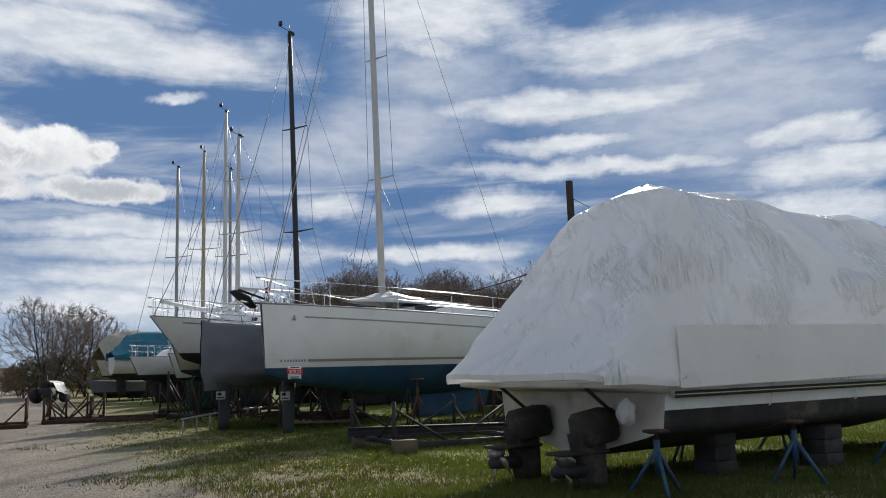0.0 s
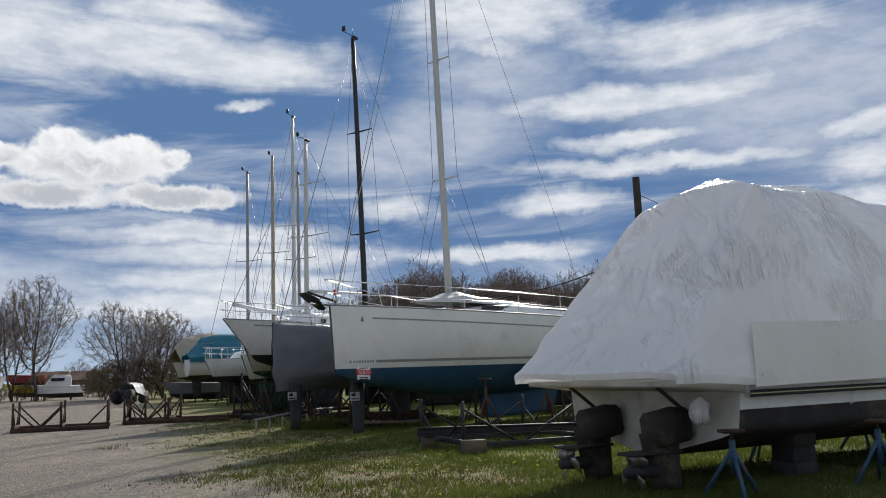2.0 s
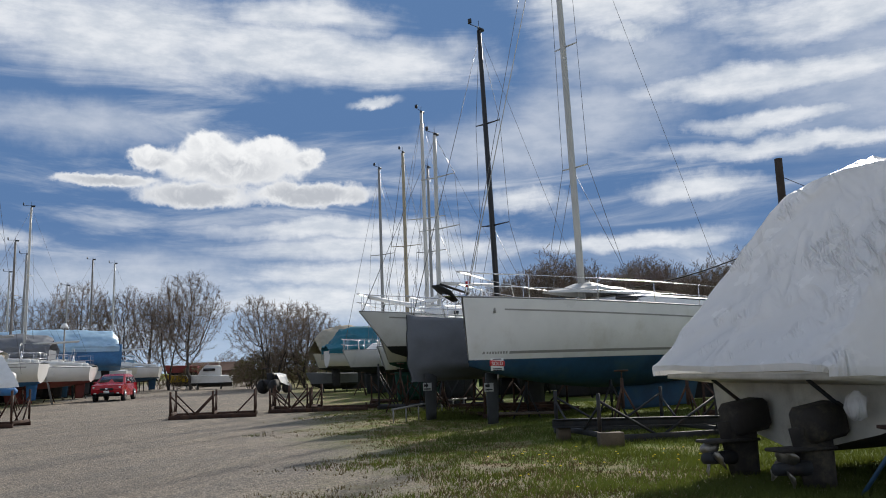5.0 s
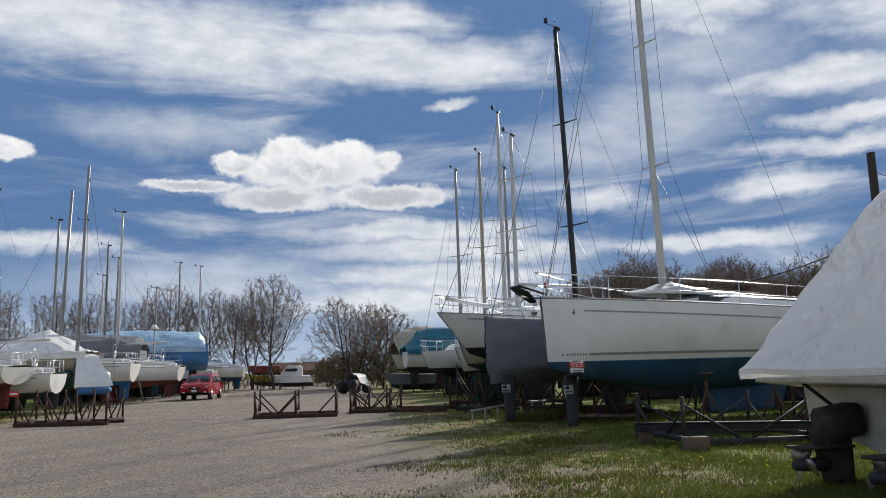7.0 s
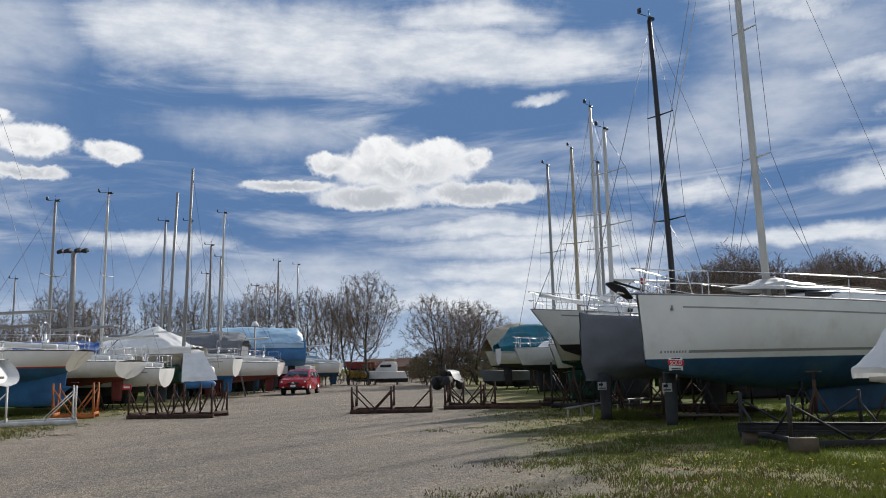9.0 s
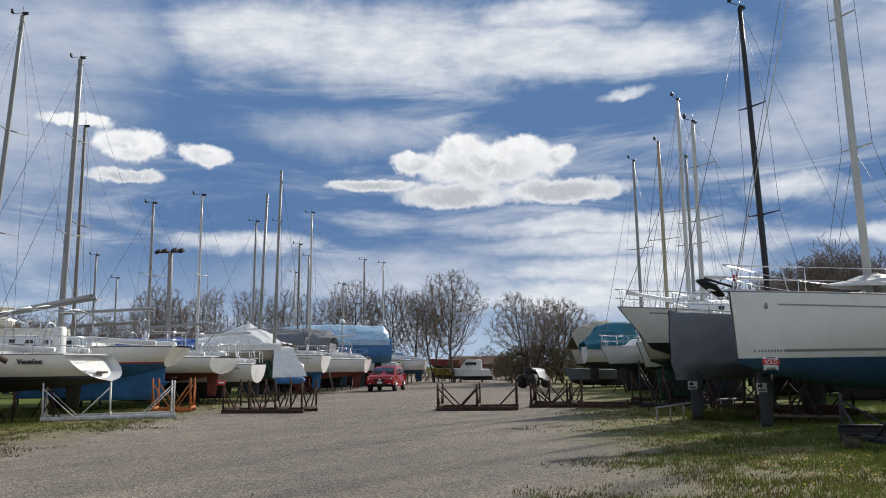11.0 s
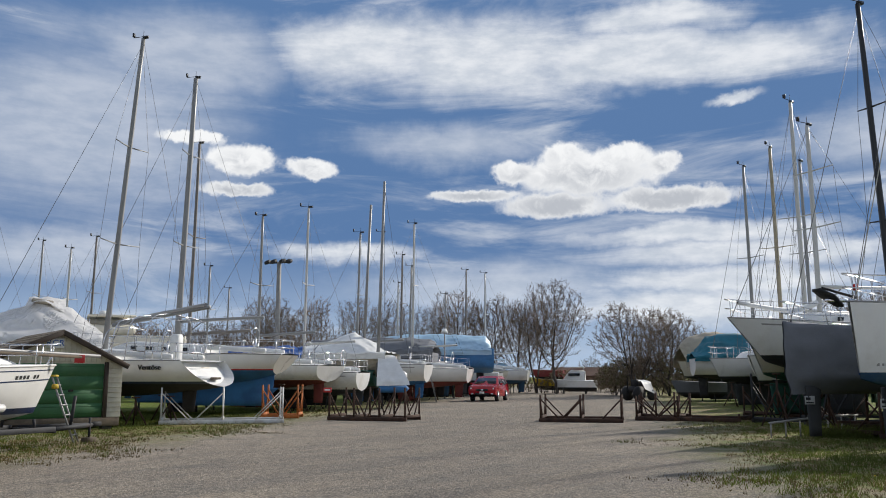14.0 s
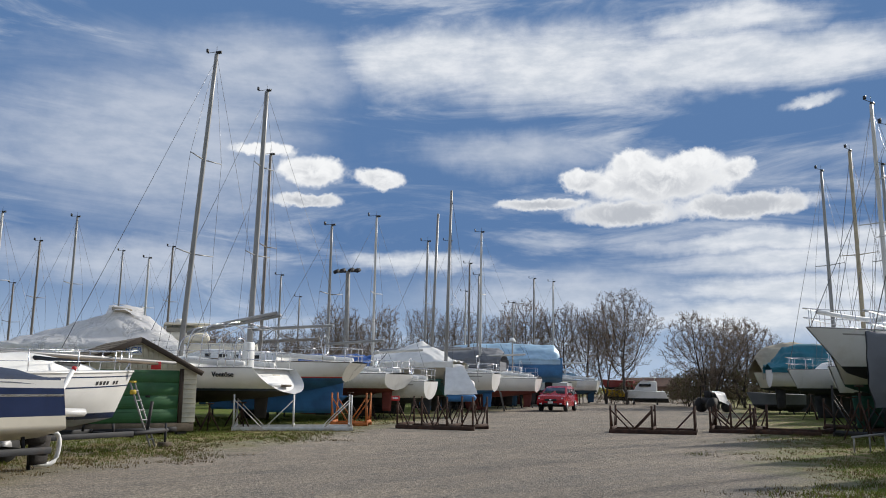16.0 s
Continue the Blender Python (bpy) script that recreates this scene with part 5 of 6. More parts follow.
# aluminium ladder lying on legs in the grass
lad = thing("low_rack", at(-7.1, 22.9, 62), "low aluminium rack on thin legs in the grass", "rack")
for y in (0,):
    part("top_rail", tube([(0, y, 0.38), (2.2, y, 0.52), (3.4, y + 0.1, 0.52)], 0.03, None, 6), ALU, lad)
for k in range(7):
    part("leg", tube([(0.05 + 0.52 * k, 0, 0.0), (0.05 + 0.52 * k, 0, 0.38 + 0.022 * k)], 0.022, None, 5), ALU, lad)

# timber pole with floodlight and wire behind
pole = thing("timber_pole", at(7.3, 44.5, 0), "dark weathered timber utility pole with a floodlight", "utility pole")
part("pole", tube([(0, 0, 0), (-0.1, 0, 11.5)], 0.24, 0.2, 10), mat("dark_pole_timber", (0.05, 0.035, 0.025), 0.9, var=0.3, scale=2.0, bump=0.3), pole)
fl = part("floodlight", box((-0.95, -0.2, 7.7), (0.5, 0.3, 0.4), Euler((0.3, 0, 0.3)).to_matrix(), 0.04), IRON, pole)
part("bracket", tube([(-0.1, 0, 7.6), (-0.8, -0.1, 7.6)], 0.03, None, 6), IRON, fl)
part("junction_box", box((-0.4, -0.25, 7.9), (0.25, 0.2, 0.35)), SIGNWHITE, pole)
wire = thing("overhead_wire", at(0, 0, 0), "thin black sagging overhead wire", "wire")
part("cable", tube(arc([(7.2, 44.5, 7.3), (2.5, 52, 6.4), (-4, 62, 6.3), (-12, 76, 7.2)], 6), 0.035, None, 4), RUBBER, wire)
for p, q in (((7.2, 44.5, 10.6), (14, 50, 8.5)),):
    w2_ = thing("guy_wire", at(0, 0, 0), "thin guy wire of a pole", "wire")
    part("cable", tube([p, q], 0.02, None, 4), RUBBER, w2_)

# ---- boats across the road, sterns to the gravel ----


def stern_at(x, y, L, a):
    """Where the bow lies when the stern stands at a place and the hull runs away from the road."""
    c, s = math.cos(radians(a)), math.sin(radians(a))
    return at(x - L * c, y - L * s, a)


# White yacht with a sugar-scoop stern and a name on its side
b, h = sailboat(stern_at(-25.5, 18.7, 11.0, 22), "white sailing yacht with navy stripe and open scoop stern", 10.75, 3.6, 1.36, 1.05, 0.80, 0.5, 1.2, 14.9, GEL, mat("brown_black_bottom", (0.045, 0.038, 0.034), 0.85, var=0.25, scale=1.3, bump=0.2), NAVY, None, 0.3,
                0.82, -0.95, True, 0.603, 0.11, ALU, False, lean=0.078, spreaders=(0.33, 0.64), boot=0.09, cabin_h=0.4, rx=0.93, scoop=True)
part("boom", tube([(6.8, 0, 3.55), (10.9, 0.05, 4.15)], 0.08, 0.07, 8), ALU, b)
part("flaked_sail", folded([[(6.95 + 0.76 * k, 0.09 * math.cos(a), 3.66 + 0.115 * k + 0.06 * math.sin(a)) for a in [math.tau * j / 8 for j in range(9)]] for k in range(6)], 0.02, 1, 2), FADED, b)
pa, pb = h.at(0.87, 1.95, -1), h.at(0.93, 1.95, -1)
lettering("Ventôse", 0.26, pose((pa.x + pb.x) / 2 - 0.15, min(pa.y, pb.y) - 0.012, 1.86, 90, 0, math.degrees(math.atan2(pb.y - pa.y, pb.x - pa.x))), RUBBER, b, "name_lettering", 0.02)
scoop = h.stern()
bmesh.ops.inset_region(scoop, faces=scoop.faces[:], thickness=0.10, depth=0.0)
hollow = [f for f in scoop.faces if len(f.verts) > 6]
ex = bmesh.ops.extrude_face_region(scoop, geom=hollow)
bmesh.ops.translate(scoop, verts=[v for v in ex["geom"] if isinstance(v, bmesh.types.BMVert)], vec=(-0.42, 0, 0.06))
bmesh.ops.delete(scoop, geom=hollow, context="FACES")
bmesh.ops.translate(scoop, verts=scoop.verts, vec=(0.03, 0, 0))
well = part("scoop_well", scoop, DECK, b, "open white scoop stern", False)
for k, (x, z, w) in enumerate(((10.45, 1.86, 1.5), (10.85, 1.58, 1.3))):
    part("scoop_step", box((x, 0, z), (0.5, w, 0.12), None, 0.04), DECK, well)
part("locker_lid", box((10.5, 0.35, 1.94), (0.3, 0.5, 0.05), None, 0.02), CREAM, well, "cream locker lid")
part("foot_grating", box((11.1, 0.2, 1.56), (0.3, 0.5, 0.08), None, 0.02), WOOD, well, "slatted teak grating")
for x0, hh in ((7.4, 1.25), (7.8, 1.55), (8.4, 1.65), (9.2, 1.7), (9.9, 1.55)):
    part("canopy_hoop", tube(arc([(x0, -1.35, h.sheer(0.8)), (x0 + 0.15, -1.3, h.sheer(0.8) + hh * 0.8), (x0 + 0.2, -0.6, h.sheer(0.8) + hh), (x0 + 0.2, 0.6, h.sheer(0.8) + hh), (x0 + 0.15, 1.3, h.sheer(0.8) + hh * 0.8), (x0, 1.35, h.sheer(0.8))], 4), 0.018, None, 6), STEEL, b)
for sd in (-0.9, 0.9):
    part("canopy_bar", tube([(7.6, sd, h.sheer(0.8) + 1.2), (8.6, sd, h.sheer(0.8) + 1.62), (10.1, sd, h.sheer(0.8) + 1.5)], 0.016, None, 5), STEEL, b)
part("helm_pedestal", box((9.6, 0, h.sheer(0.87) + 0.5), (0.35, 0.4, 1.0), None, 0.06), DECK, b)

# White yacht, teak rail, royal blue keel and rudder
b, h = sailboat(stern_at(-26.7, 23.6, 11.2, 25), "white sailing yacht with teak rail and royal blue underbody", 11.2, 3.3, 1.88, 1.15, 0.62, 0.8, 1.35, 15.0, GEL, ROYAL, SIGNRED, None, 0.5,
         0.55, 0.75, True, 0.53, 0.14, ALU, True, lean=0.028, spreaders=(0.36, 0.70), toe=WOOD, kx=(0.35, 0.96), rudder=False, boot=0.05, cabin_h=0.38, bulb=False)
part("skeg", fin(6.6, 10.55, 1.86, 0.42, 0.0, 0.42, 0.97), ROYAL, b, "royal blue skeg and rudder")
sailboat(stern_at(-28.7, 28.0, 9.6, 12), "white sailing yacht with dull red keel and rudder", 9.6, 3.1, 1.46, 1.1, 0.66, 0.45, 1.3, 9.7, GEL, RED, GEL, None, 0.4, 0.75, 0.3, True, 0.54, 0.085, ALU, True, lean=0.01, rx=0.90, kx=(0.35, 0.6))
sailboat(stern_at(-28.9, 30.4, 7.6, 25), "small grey-white sailing boat with an outboard bracket", 7.6, 2.6, 1.0, 0.95, 0.80, 0.45, 0.95, 10.3, GEL, MATS["grey_bottom_paint"], GEL, GREY, 0.35, 0.82, 0.1, True, 0.58, 0.075, PALE, True, lean=0.01, rx=0.93)

tent = tarp_tent(stern_at(-30.8, 34.6, 9.5, 28), "beige-hulled boat under a peaked white canvas tent", 9.5, 3.4, 2.8, 4.05, SIGNWHITE, BEIGECLOTH, 0.0, 3.0, 0.15, ((0.02, 0.0), (0.12, 0.05), (0.45, 0.35), (0.62, 0.6), (0.78, 1.0), (0.88, 0.6)))
part("mast", tube([(7.9, 0, 2.6), (8.25, 0, 11.3)], 0.09, 0.07, 8), ALU, tent)
tarp_tent(stern_at(-34.2, 31.6, 7.5, 25), "boat with a bright blue cover over its boom", 7.5, 2.4, 2.7, 3.3, SAILBLUE, GEL, 0.0, 9.0)
tarp_tent(stern_at(-31.2, 34.0, 8.0, 28), "dark green boat hull on stands", 8.0, 2.8, 1.8, 2.3, GREEN, GREEN, 0.0, 5.0)
sl = thing("covered_boat", at(-29.2, 33.0, 40), "small boat under a slanting glossy white sheet", "covered boat", "boats laid up in the yard")
part("sheet", folded([[(-0.85 + (xr + 0.85) * q, y, z + 0.04 * q) for q in (0, 0.33, 0.67, 1)]
                      for y, z, xr in ((1.2, 2.72, -0.1), (0.6, 2.6, 0.1), (-0.2, 1.95, 0.45), (-0.9, 1.35, 0.8), (-1.0, 1.15, 0.85))], 0.05, 4, 4), SIGNWHITE, sl)
part("hull", box((0, 0.2, 0.98), (1.55, 2.3, 0.34), None, 0.12), ROYAL, sl)
part("upper_hull", box((0, 0.5, 1.5), (1.4, 1.5, 0.8), None, 0.15), GEL, sl)
for x in (-0.6, 0.6):
    for y in (-0.7, 1.0):
        part("stand", tube([(x, y, 0), (x, y, 0.9)], 0.04, None, 6), IRON, sl)
part("mast", tube([(-0.9, 1.0, 1.6), (-0.6, 1.0, 12.3)], 0.10, 0.07, 8), ALU, sl)
for s in (-0.5, 0.9):
    part("shroud", tube([(s, 1.0, 1.8), (-0.61, 1.0, 12.1)], 0.012, None, 4), WIRE, sl)

for x, y, L, kcol, top, mx, lab in ((-32.8, 40.4, 8.6, ROYAL, 10.8, 0.45, "white sailing boat with a bright blue rudder"), (-35.5, 46.0, 8.8, BLACK, 11.9, 0.42, "white sailing boat with black keel and rails"),
                                    (-37.8, 51.8, 9.0, MATS["grey_bottom_paint"], 10.2, 0.45, "white sailing boat with a dark grey keel")):
    sailboat(stern_at(x, y, L, 26), lab, L, 2.9, 1.35, 1.1, 0.98, 0.45, 1.25, top, GEL, kcol, GEL, GREY, 0.35, 0.8, 0.15, True, mx, 0.085, ALU, True, lean=0.02, rx=0.9, ports=2)
tarp_tent(stern_at(-36.0, 45.0, 9.5, 30), "boat under a dull grey tarpaulin with a flat ridge", 9.5, 3.6, 3.3, 4.3, GREYTARP, GREYTARP, 0.2, 7.0, 0.9)
big = tarp_tent(stern_at(-37.9, 54.2, 9.5, 38), "large boat wrapped in bright blue tarpaulin with its sunlit top painted paler", 9.5, 4.0, 3.6, 4.9, SKYCLOTH, BLUECLOTH, 0.1, 8.0, 0.95)
part("lower_wrap", folded([[(9.5 * s, 1.95 * sd * (0.4 + 0.6 * min(1, s * 3)), z) for sd, z in ((1, 3.75), (1.02, 3.1), (0.9, 2.3), (0.0, 1.9), (-0.9, 2.3), (-1.02, 3.1), (-1, 3.75))] for s in (0.03, 0.3, 0.7, 0.97, 1.03)], 0.06, 2, 4), BLUECLOTH, big, "deep blue lower wrap")

# rows further off, whose masts stand over the rest
for k, (x, y, top, L) in enumerate(((-50.6, 21.8, 11.7, 9), (-56.0, 21.8, 10.8, 9), (-47.4, 16.4, 10.7, 8), (-63.0, 30.9, 12.0, 9), (-52.5, 29.4, 11.0, 9), (-53.1, 28.0, 10.1, 8), (-48.4, 35.7, 9.3, 8),
                                    (-39.2, 45.7, 10.4, 8), (-36.0, 43.2, 12.0, 8.6), (-44.4, 60.6, 11.2, 8.5), (-43.0, 61.6, 10.9, 8), (-45.9, 59.5, 9.0, 8), (-32.6, 23.2, 12.6, 8.5), (-49.0, 56.5, 10.0, 8), (-57.0, 44.0, 9.0, 8), (-66.0, 24.0, 9.0, 8), (-60.0, 17.0, 10.0, 8))):
    c = (GEL, CREAM, GEL, NAVY)[k % 4]
    sailboat(stern_at(x + 3.6 * 0.9, y + 3.6 * 0.42, L, 25), ("white", "cream", "white", "navy blue")[k % 4] + " sailing boat laid up in a back row", L, 2.8, 1.3, 1.0, 0.8, 0.45, 1.25, top, c, (BLACK, BLUE, RED)[k % 3], c, None, 0.35, 0.75, 0.2,
             True, 1 - 4.0 / L, 0.09, (ALU, mat("weathered_mast", (0.22, 0.20, 0.18), 0.6, 0.3), PALE)[(k + (k > 8)) % 3], k % 2 == 0, lean=0.012, railing=False, ports=0, spreaders=(0.55,), boot=0.05)

# white shrink-wrapped boat and cream flybridge cruiser behind the shed
tw = tarp_tent(at(-39.9, 13.2, 66), "boat in torn white shrink wrap with an exposed frame", 8.4, 3.4, 3.2, 5.0, WRAPFILM, GEL, 0.3, 2.0, 0.3, ((0.02, 0.0), (0.1, 0.12), (0.3, 0.4), (0.5, 0.72), (0.66, 1.0), (0.82, 0.85)))
part("torn_frame", box((5.7, 0, 5.0), (0.9, 0.8, 0.22), Euler((0.1, 0.1, 0)).to_matrix(), 0.05), BEIGECLOTH, tw)
part("torn_flap", folded([[(5.0 + 0.4 * k, -0.6, 4.7 + 0.3 * math.sin(k)), (5.1 + 0.4 * k, 0, 5.15), (5.0 + 0.4 * k, 0.6, 4.8)] for k in range(5)], 0.12, 5, 3), WRAPFILM, tw)
fb = thing("flybridge_cruiser", at(-38.4, 21.6, 62), "cream flybridge motor cruiser with a windowed tower", "motor boat", "boats laid up in the yard")
part("hull", Hull(7.5, 3.2, 1.0, 1.6, 1.2, 0.5, 0.3, 0.9).band(lambda s: 2.6 - 0.3 * s, 0.55, k=8), CREAM, fb)
for x in (2.0, 5.5):
    for y in (1.2, -1.2):
        part("stand", tube([(x, y, 0), (x, y * 0.7, 0.8)], 0.05, None, 6), IRON, fb)
part("cabin", folded([[(x, w, 2.3), (x, w * 0.95, z), (x, -w * 0.95, z), (x, -w, 2.3)] for x, w, z in ((-1.0, 0.9, 2.5), (0.2, 1.2, 3.3), (1.0, 1.3, 3.6), (4.0, 1.3, 3.6), (4.2, 1.3, 2.5))], 0.0, 0, 3), CREAM, fb)
ft = part("flybridge", box((0.6, 0, 3.85), (2.2, 2.3, 0.5), None, 0.15), CREAM, fb)
part("windscreen", box((0.3, 0, 4.2), (1.7, 2.0, 0.28), None, 0.05), mat("smoked_clear_plastic", (0.25, 0.23, 0.18), 0.25, var=0.1), ft)
part("hard_top", box((0.6, 0, 4.52), (2.2, 2.3, 0.12), None, 0.05), CREAM, ft)
for x in (-0.4, 1.5):
    for y in (-1.0, 1.0):
        part("top_post", tube([(x, y, 4.0), (x, y, 4.5)], 0.03, None, 6), STEEL, ft)
part("radar_dome", tube([(0.2, -0.4, 4.58), (0.2, -0.4, 4.8)], 0.22, 0.14, 10), SIGNWHITE, ft)

# ---- shed ----
BOARD = mat("cream_clapboard", (0.62, 0.57, 0.44), 0.7, var=0.12, scale=2.0, bump=0.1, dirt=(0.42, 0.36, 0.26))
DOORGREEN = mat("green_door_paint", (0.045, 0.15, 0.055), 0.55, var=0.12, scale=2.0, bump=0.06, dirt=(0.07, 0.15, 0.07))
SHINGLE = mat("tan_roof_shingle", (0.24, 0.185, 0.125), 0.9, var=0.25, scale=3.0, bump=0.3)
BROWN = mat("dark_brown_trim", (0.055, 0.035, 0.022), 0.7, var=0.2, scale=3.0, bump=0.1)
shed = thing("shed", at(-25.0, 12.9, 76), "cream clapboard boat shed with a green panel door", "shed")
LW, RW, EAVE, APEX, DEEP, BASE = 2.2, 1.84, 2.0, 2.95, 5.0, 0.38
DL, DR, DT = -1.35, 1.32, 2.06
for x0, x1, z0, z1 in ((-LW + 0.02, DL, BASE, EAVE), (DR, RW - 0.02, BASE, EAVE)):
    part("front_wall", box(((x0 + x1) / 2, 0.08, (z0 + z1) / 2), (x1 - x0, 0.12, z1 - z0)), BOARD, shed, "", False)
g = bmesh.new()
tri = [(-LW, EAVE), (RW, EAVE), (0, APEX)]
f0 = [g.verts.new((x, 0.02, z)) for x, z in tri]
f1 = [g.verts.new((x, 0.14, z)) for x, z in tri]
g.faces.new(f0)
g.faces.new(f1[::-1])
for i in range(3):
    g.faces.new((f0[i], f1[i], f1[(i + 1) % 3], f0[(i + 1) % 3]))
part("gable", g, BOARD, shed, "", False)
for x, nm in ((-LW, "side_wall"), (RW - 0.12, "side_wall")):
    part(nm, box((x + 0.06, DEEP / 2 + 0.14, (BASE + EAVE) / 2), (0.12, DEEP - 0.1, EAVE - BASE)), BOARD, shed)
part("back_wall", box(((RW - LW) / 2, DEEP + 0.1, 1.2), (LW + RW, 0.12, 1.6)), BOARD, shed)
sill = part("sill_beam", box(((RW - LW) / 2, 0.15, 0.24), (LW + RW, 0.3, 0.28), None, 0.02), WOOD, shed, "rotting grey timber sill")
for x in (-1.9, -0.3, 1.5):
    part("pier", box((x, 0.2, 0.06), (0.3, 0.3, 0.14)), CONCRETE, sill)
for k in range(11):   # clapboards beside the door and down the near side
    z = BASE + 0.075 + k * 0.15
    for x0, x1 in ((-LW, DL - 0.12), (DR + 0.12, RW + 0.02)):
        part("board", box(((x0 + x1) / 2, -0.005, z), (x1 - x0, 0.03, 0.15), Euler((-0.24, 0, 0)).to_matrix(), 0.004), BOARD, shed, "", False)
    part("board", box((-LW - 0.012, DEEP / 2, z), (0.03, DEEP, 0.15), Euler((0, 0.24, 0)).to_matrix(), 0.004), BOARD, shed, "", False)
for k in range(26):   # upright boards in the gable
    x = -LW + 0.1 + k * (LW + RW - 0.2) / 25
    top = APEX - (APEX - EAVE) * (abs(x) / (RW if x > 0 else LW)) - 0.02
    part("gable_board", box((x, 0.002, (DT + 0.02 + top) / 2), (0.145, 0.03, max(0.05, top - DT - 0.02)), None, 0.004), BOARD, shed, "", False)
for s, w in ((-1, LW), (1, RW)):
    over = 0.17
    ang = math.atan2(APEX - EAVE, w)
    ln = math.hypot(w, APEX - EAVE) + over
    c = Vector((s * math.cos(ang) * ln / 2, DEEP / 2 - 0.05, APEX + 0.05 - math.sin(ang) * ln / 2))
    rf = part("roof_slope", box(c, (ln, DEEP + 0.3, 0.06), Euler((0, s * ang, 0)).to_matrix(), 0.01), SHINGLE, shed)
    part("barge_board", box((c.x, -0.22, c.z - 0.05), (ln, 0.035, 0.16), Euler((0, s * ang, 0)).to_matrix(), 0.006), BROWN, shed)
    for k in range(8):
        q = (k + 0.5) / 8
        part("shingle_course", box((s * math.cos(ang) * ln * q, DEEP / 2 - 0.05, APEX + 0.087 - math.sin(ang) * ln * q), (ln / 8 + 0.02, DEEP + 0.3, 0.014), Euler((0, s * (ang - 0.05), 0)).to_matrix(), 0.003), SHINGLE, rf, "", False)
door = part("garage_door", box(((DL + DR) / 2, 0.07, (BASE + DT) / 2), (DR - DL, 0.04, DT - BASE)), DOORGREEN, shed, "green sectional garage door")
for k in range(4):
    z = BASE + 0.03 + (DT - BASE - 0.05) * (k + 0.5) / 4
    for j in range(1):
        pn = part("door_panel", box(((DL + DR) / 2, 0.035, z), (DR - DL - 0.03, 0.04, (DT - BASE) / 4 - 0.035), None, 0.012), DOORGREEN, door)
        for q in (-0.1, 0.1):
            part("groove", box(((DL + DR) / 2, 0.014, z + q), (DR - DL - 0.1, 0.008, 0.012)), DOORGREEN, pn)
part("door_handle", box((0.35, 0.0, 1.2), (0.14, 0.04, 0.06), None, 0.01), IRON, door)
for x in (DL - 0.06, DR + 0.06):
    part("door_jamb", box((x, 0.0, (BASE + DT) / 2), (0.12, 0.08, DT - BASE + 0.04)), BROWN, shed)
sg = part("sign", box((-0.18, -0.04, 2.64), (0.50, 0.025, 0.32), None, 0.008), SIGNWHITE, shed, "small white sign with blue letters")
lettering("RCR", 0.27, pose(-0.18, -0.056, 2.545, 90, 0, 0), SAILBLUE, sg, "lettering")

# ---- boats on trailers beside the shed ----
mat("grey_post_dark", (0.26, 0.26, 0.26), 0.5, 0.5)
nb = thing("trailer_sailer", at(-20.45, 10.4, -78), "small white cabin sailboat with navy stripes on a trailer", "sailboat", "boats laid up in the yard")
h = Hull(7.0, 2.5, 0.82, 1.08, 0.95, 0.34, 0.2, 0.85, 0.6)
part("hull_side", h.band(lambda s: h.sheer(s), 0.9), GEL, nb)
part("wide_stripe", h.band(0.9, 0.76), NAVY, nb, "navy blue waterline stripe")
part("bottom", h.band(0.76, lambda s: h.low(s), k=6), mat("grey_white_bottom", (0.45, 0.46, 0.47), 0.6, var=0.15, scale=1.5), nb)
part("sheer_stripe", h.band(lambda s: h.sheer(s) - 0.10, lambda s: h.sheer(s) - 0.125, k=1, out=0.005), NAVY, nb)
part("cove_stripe", h.band(lambda s: h.sheer(s) - 0.33, lambda s: h.sheer(s) - 0.36, k=1, out=0.005), NAVY, nb)
for k in range(8):   # registration marks as plain bars
    if k != 2 and k != 7:
        part("registration_bar", h.band(lambda s: h.sheer(s) - 0.215, lambda s: h.sheer(s) - 0.30, k=1, n=2, s0=0.10 + 0.020 * k, s1=0.113 + 0.020 * k, out=0.006), RUBBER, nb)
part("transom", h.stern(), GEL, nb)
part("deck", h.deck(), DECK, nb)
part("cabin_top", trunk(h, 0.16, 0.7, 1.7, 0.4, front=0.5), DECK, nb)
for sd in (1, -1):
    part("cabin_window", box((2.6, 0.66 * sd, h.sheer(0.37) + 0.25), (1.3, 0.06, 0.16), Euler((-0.2 * sd, -0.06, 0.1 * sd)).to_matrix(), 0.03), GLASS, nb)
rails(nb, h, 5, True, False, 0.5)
part("toe_rail", tube([h.at(k / 12, h.sheer(k / 12), 1) for k in range(13)], 0.03, None, 5), GEL, nb)
part("toe_rail", tube([h.at(k / 12, h.sheer(k / 12), -1) for k in range(13)], 0.03, None, 5), GEL, nb)
part("stowed_mast", tube([(-1.2, 0.2, 2.14), (7.5, -0.1, 2.40)], 0.045, None, 8), MATS["grey_post_dark"], nb)
part("stowed_boom", tube([(-0.4, 0.45, 2.10), (6.5, 0.3, 2.28)], 0.035, None, 8), WOOD, nb)
part("mast_crutch", tube([(0.35, 0.15, h.sheer(0.05)), (0.2, 0.2, 2.16)], 0.025, None, 6), STEEL, nb)
part("mast_crutch", tube([(5.5, 0.0, h.sheer(0.8)), (5.5, 0.0, 2.34)], 0.03, None, 6), STEEL, nb)
part("red_flag", box((-0.55, 0.22, 2.06), (0.02, 0.24, 0.2), Euler((0, 0, 0.9)).to_matrix(), 0.004), SIGNRED, nb, "small red cloth flag")
part("bow_eye_cover", box((-0.06, 0, 1.38), (0.16, 0.12, 0.12), None, 0.03), mat("yellow_webbing", (0.6, 0.42, 0.04), 0.7), nb)


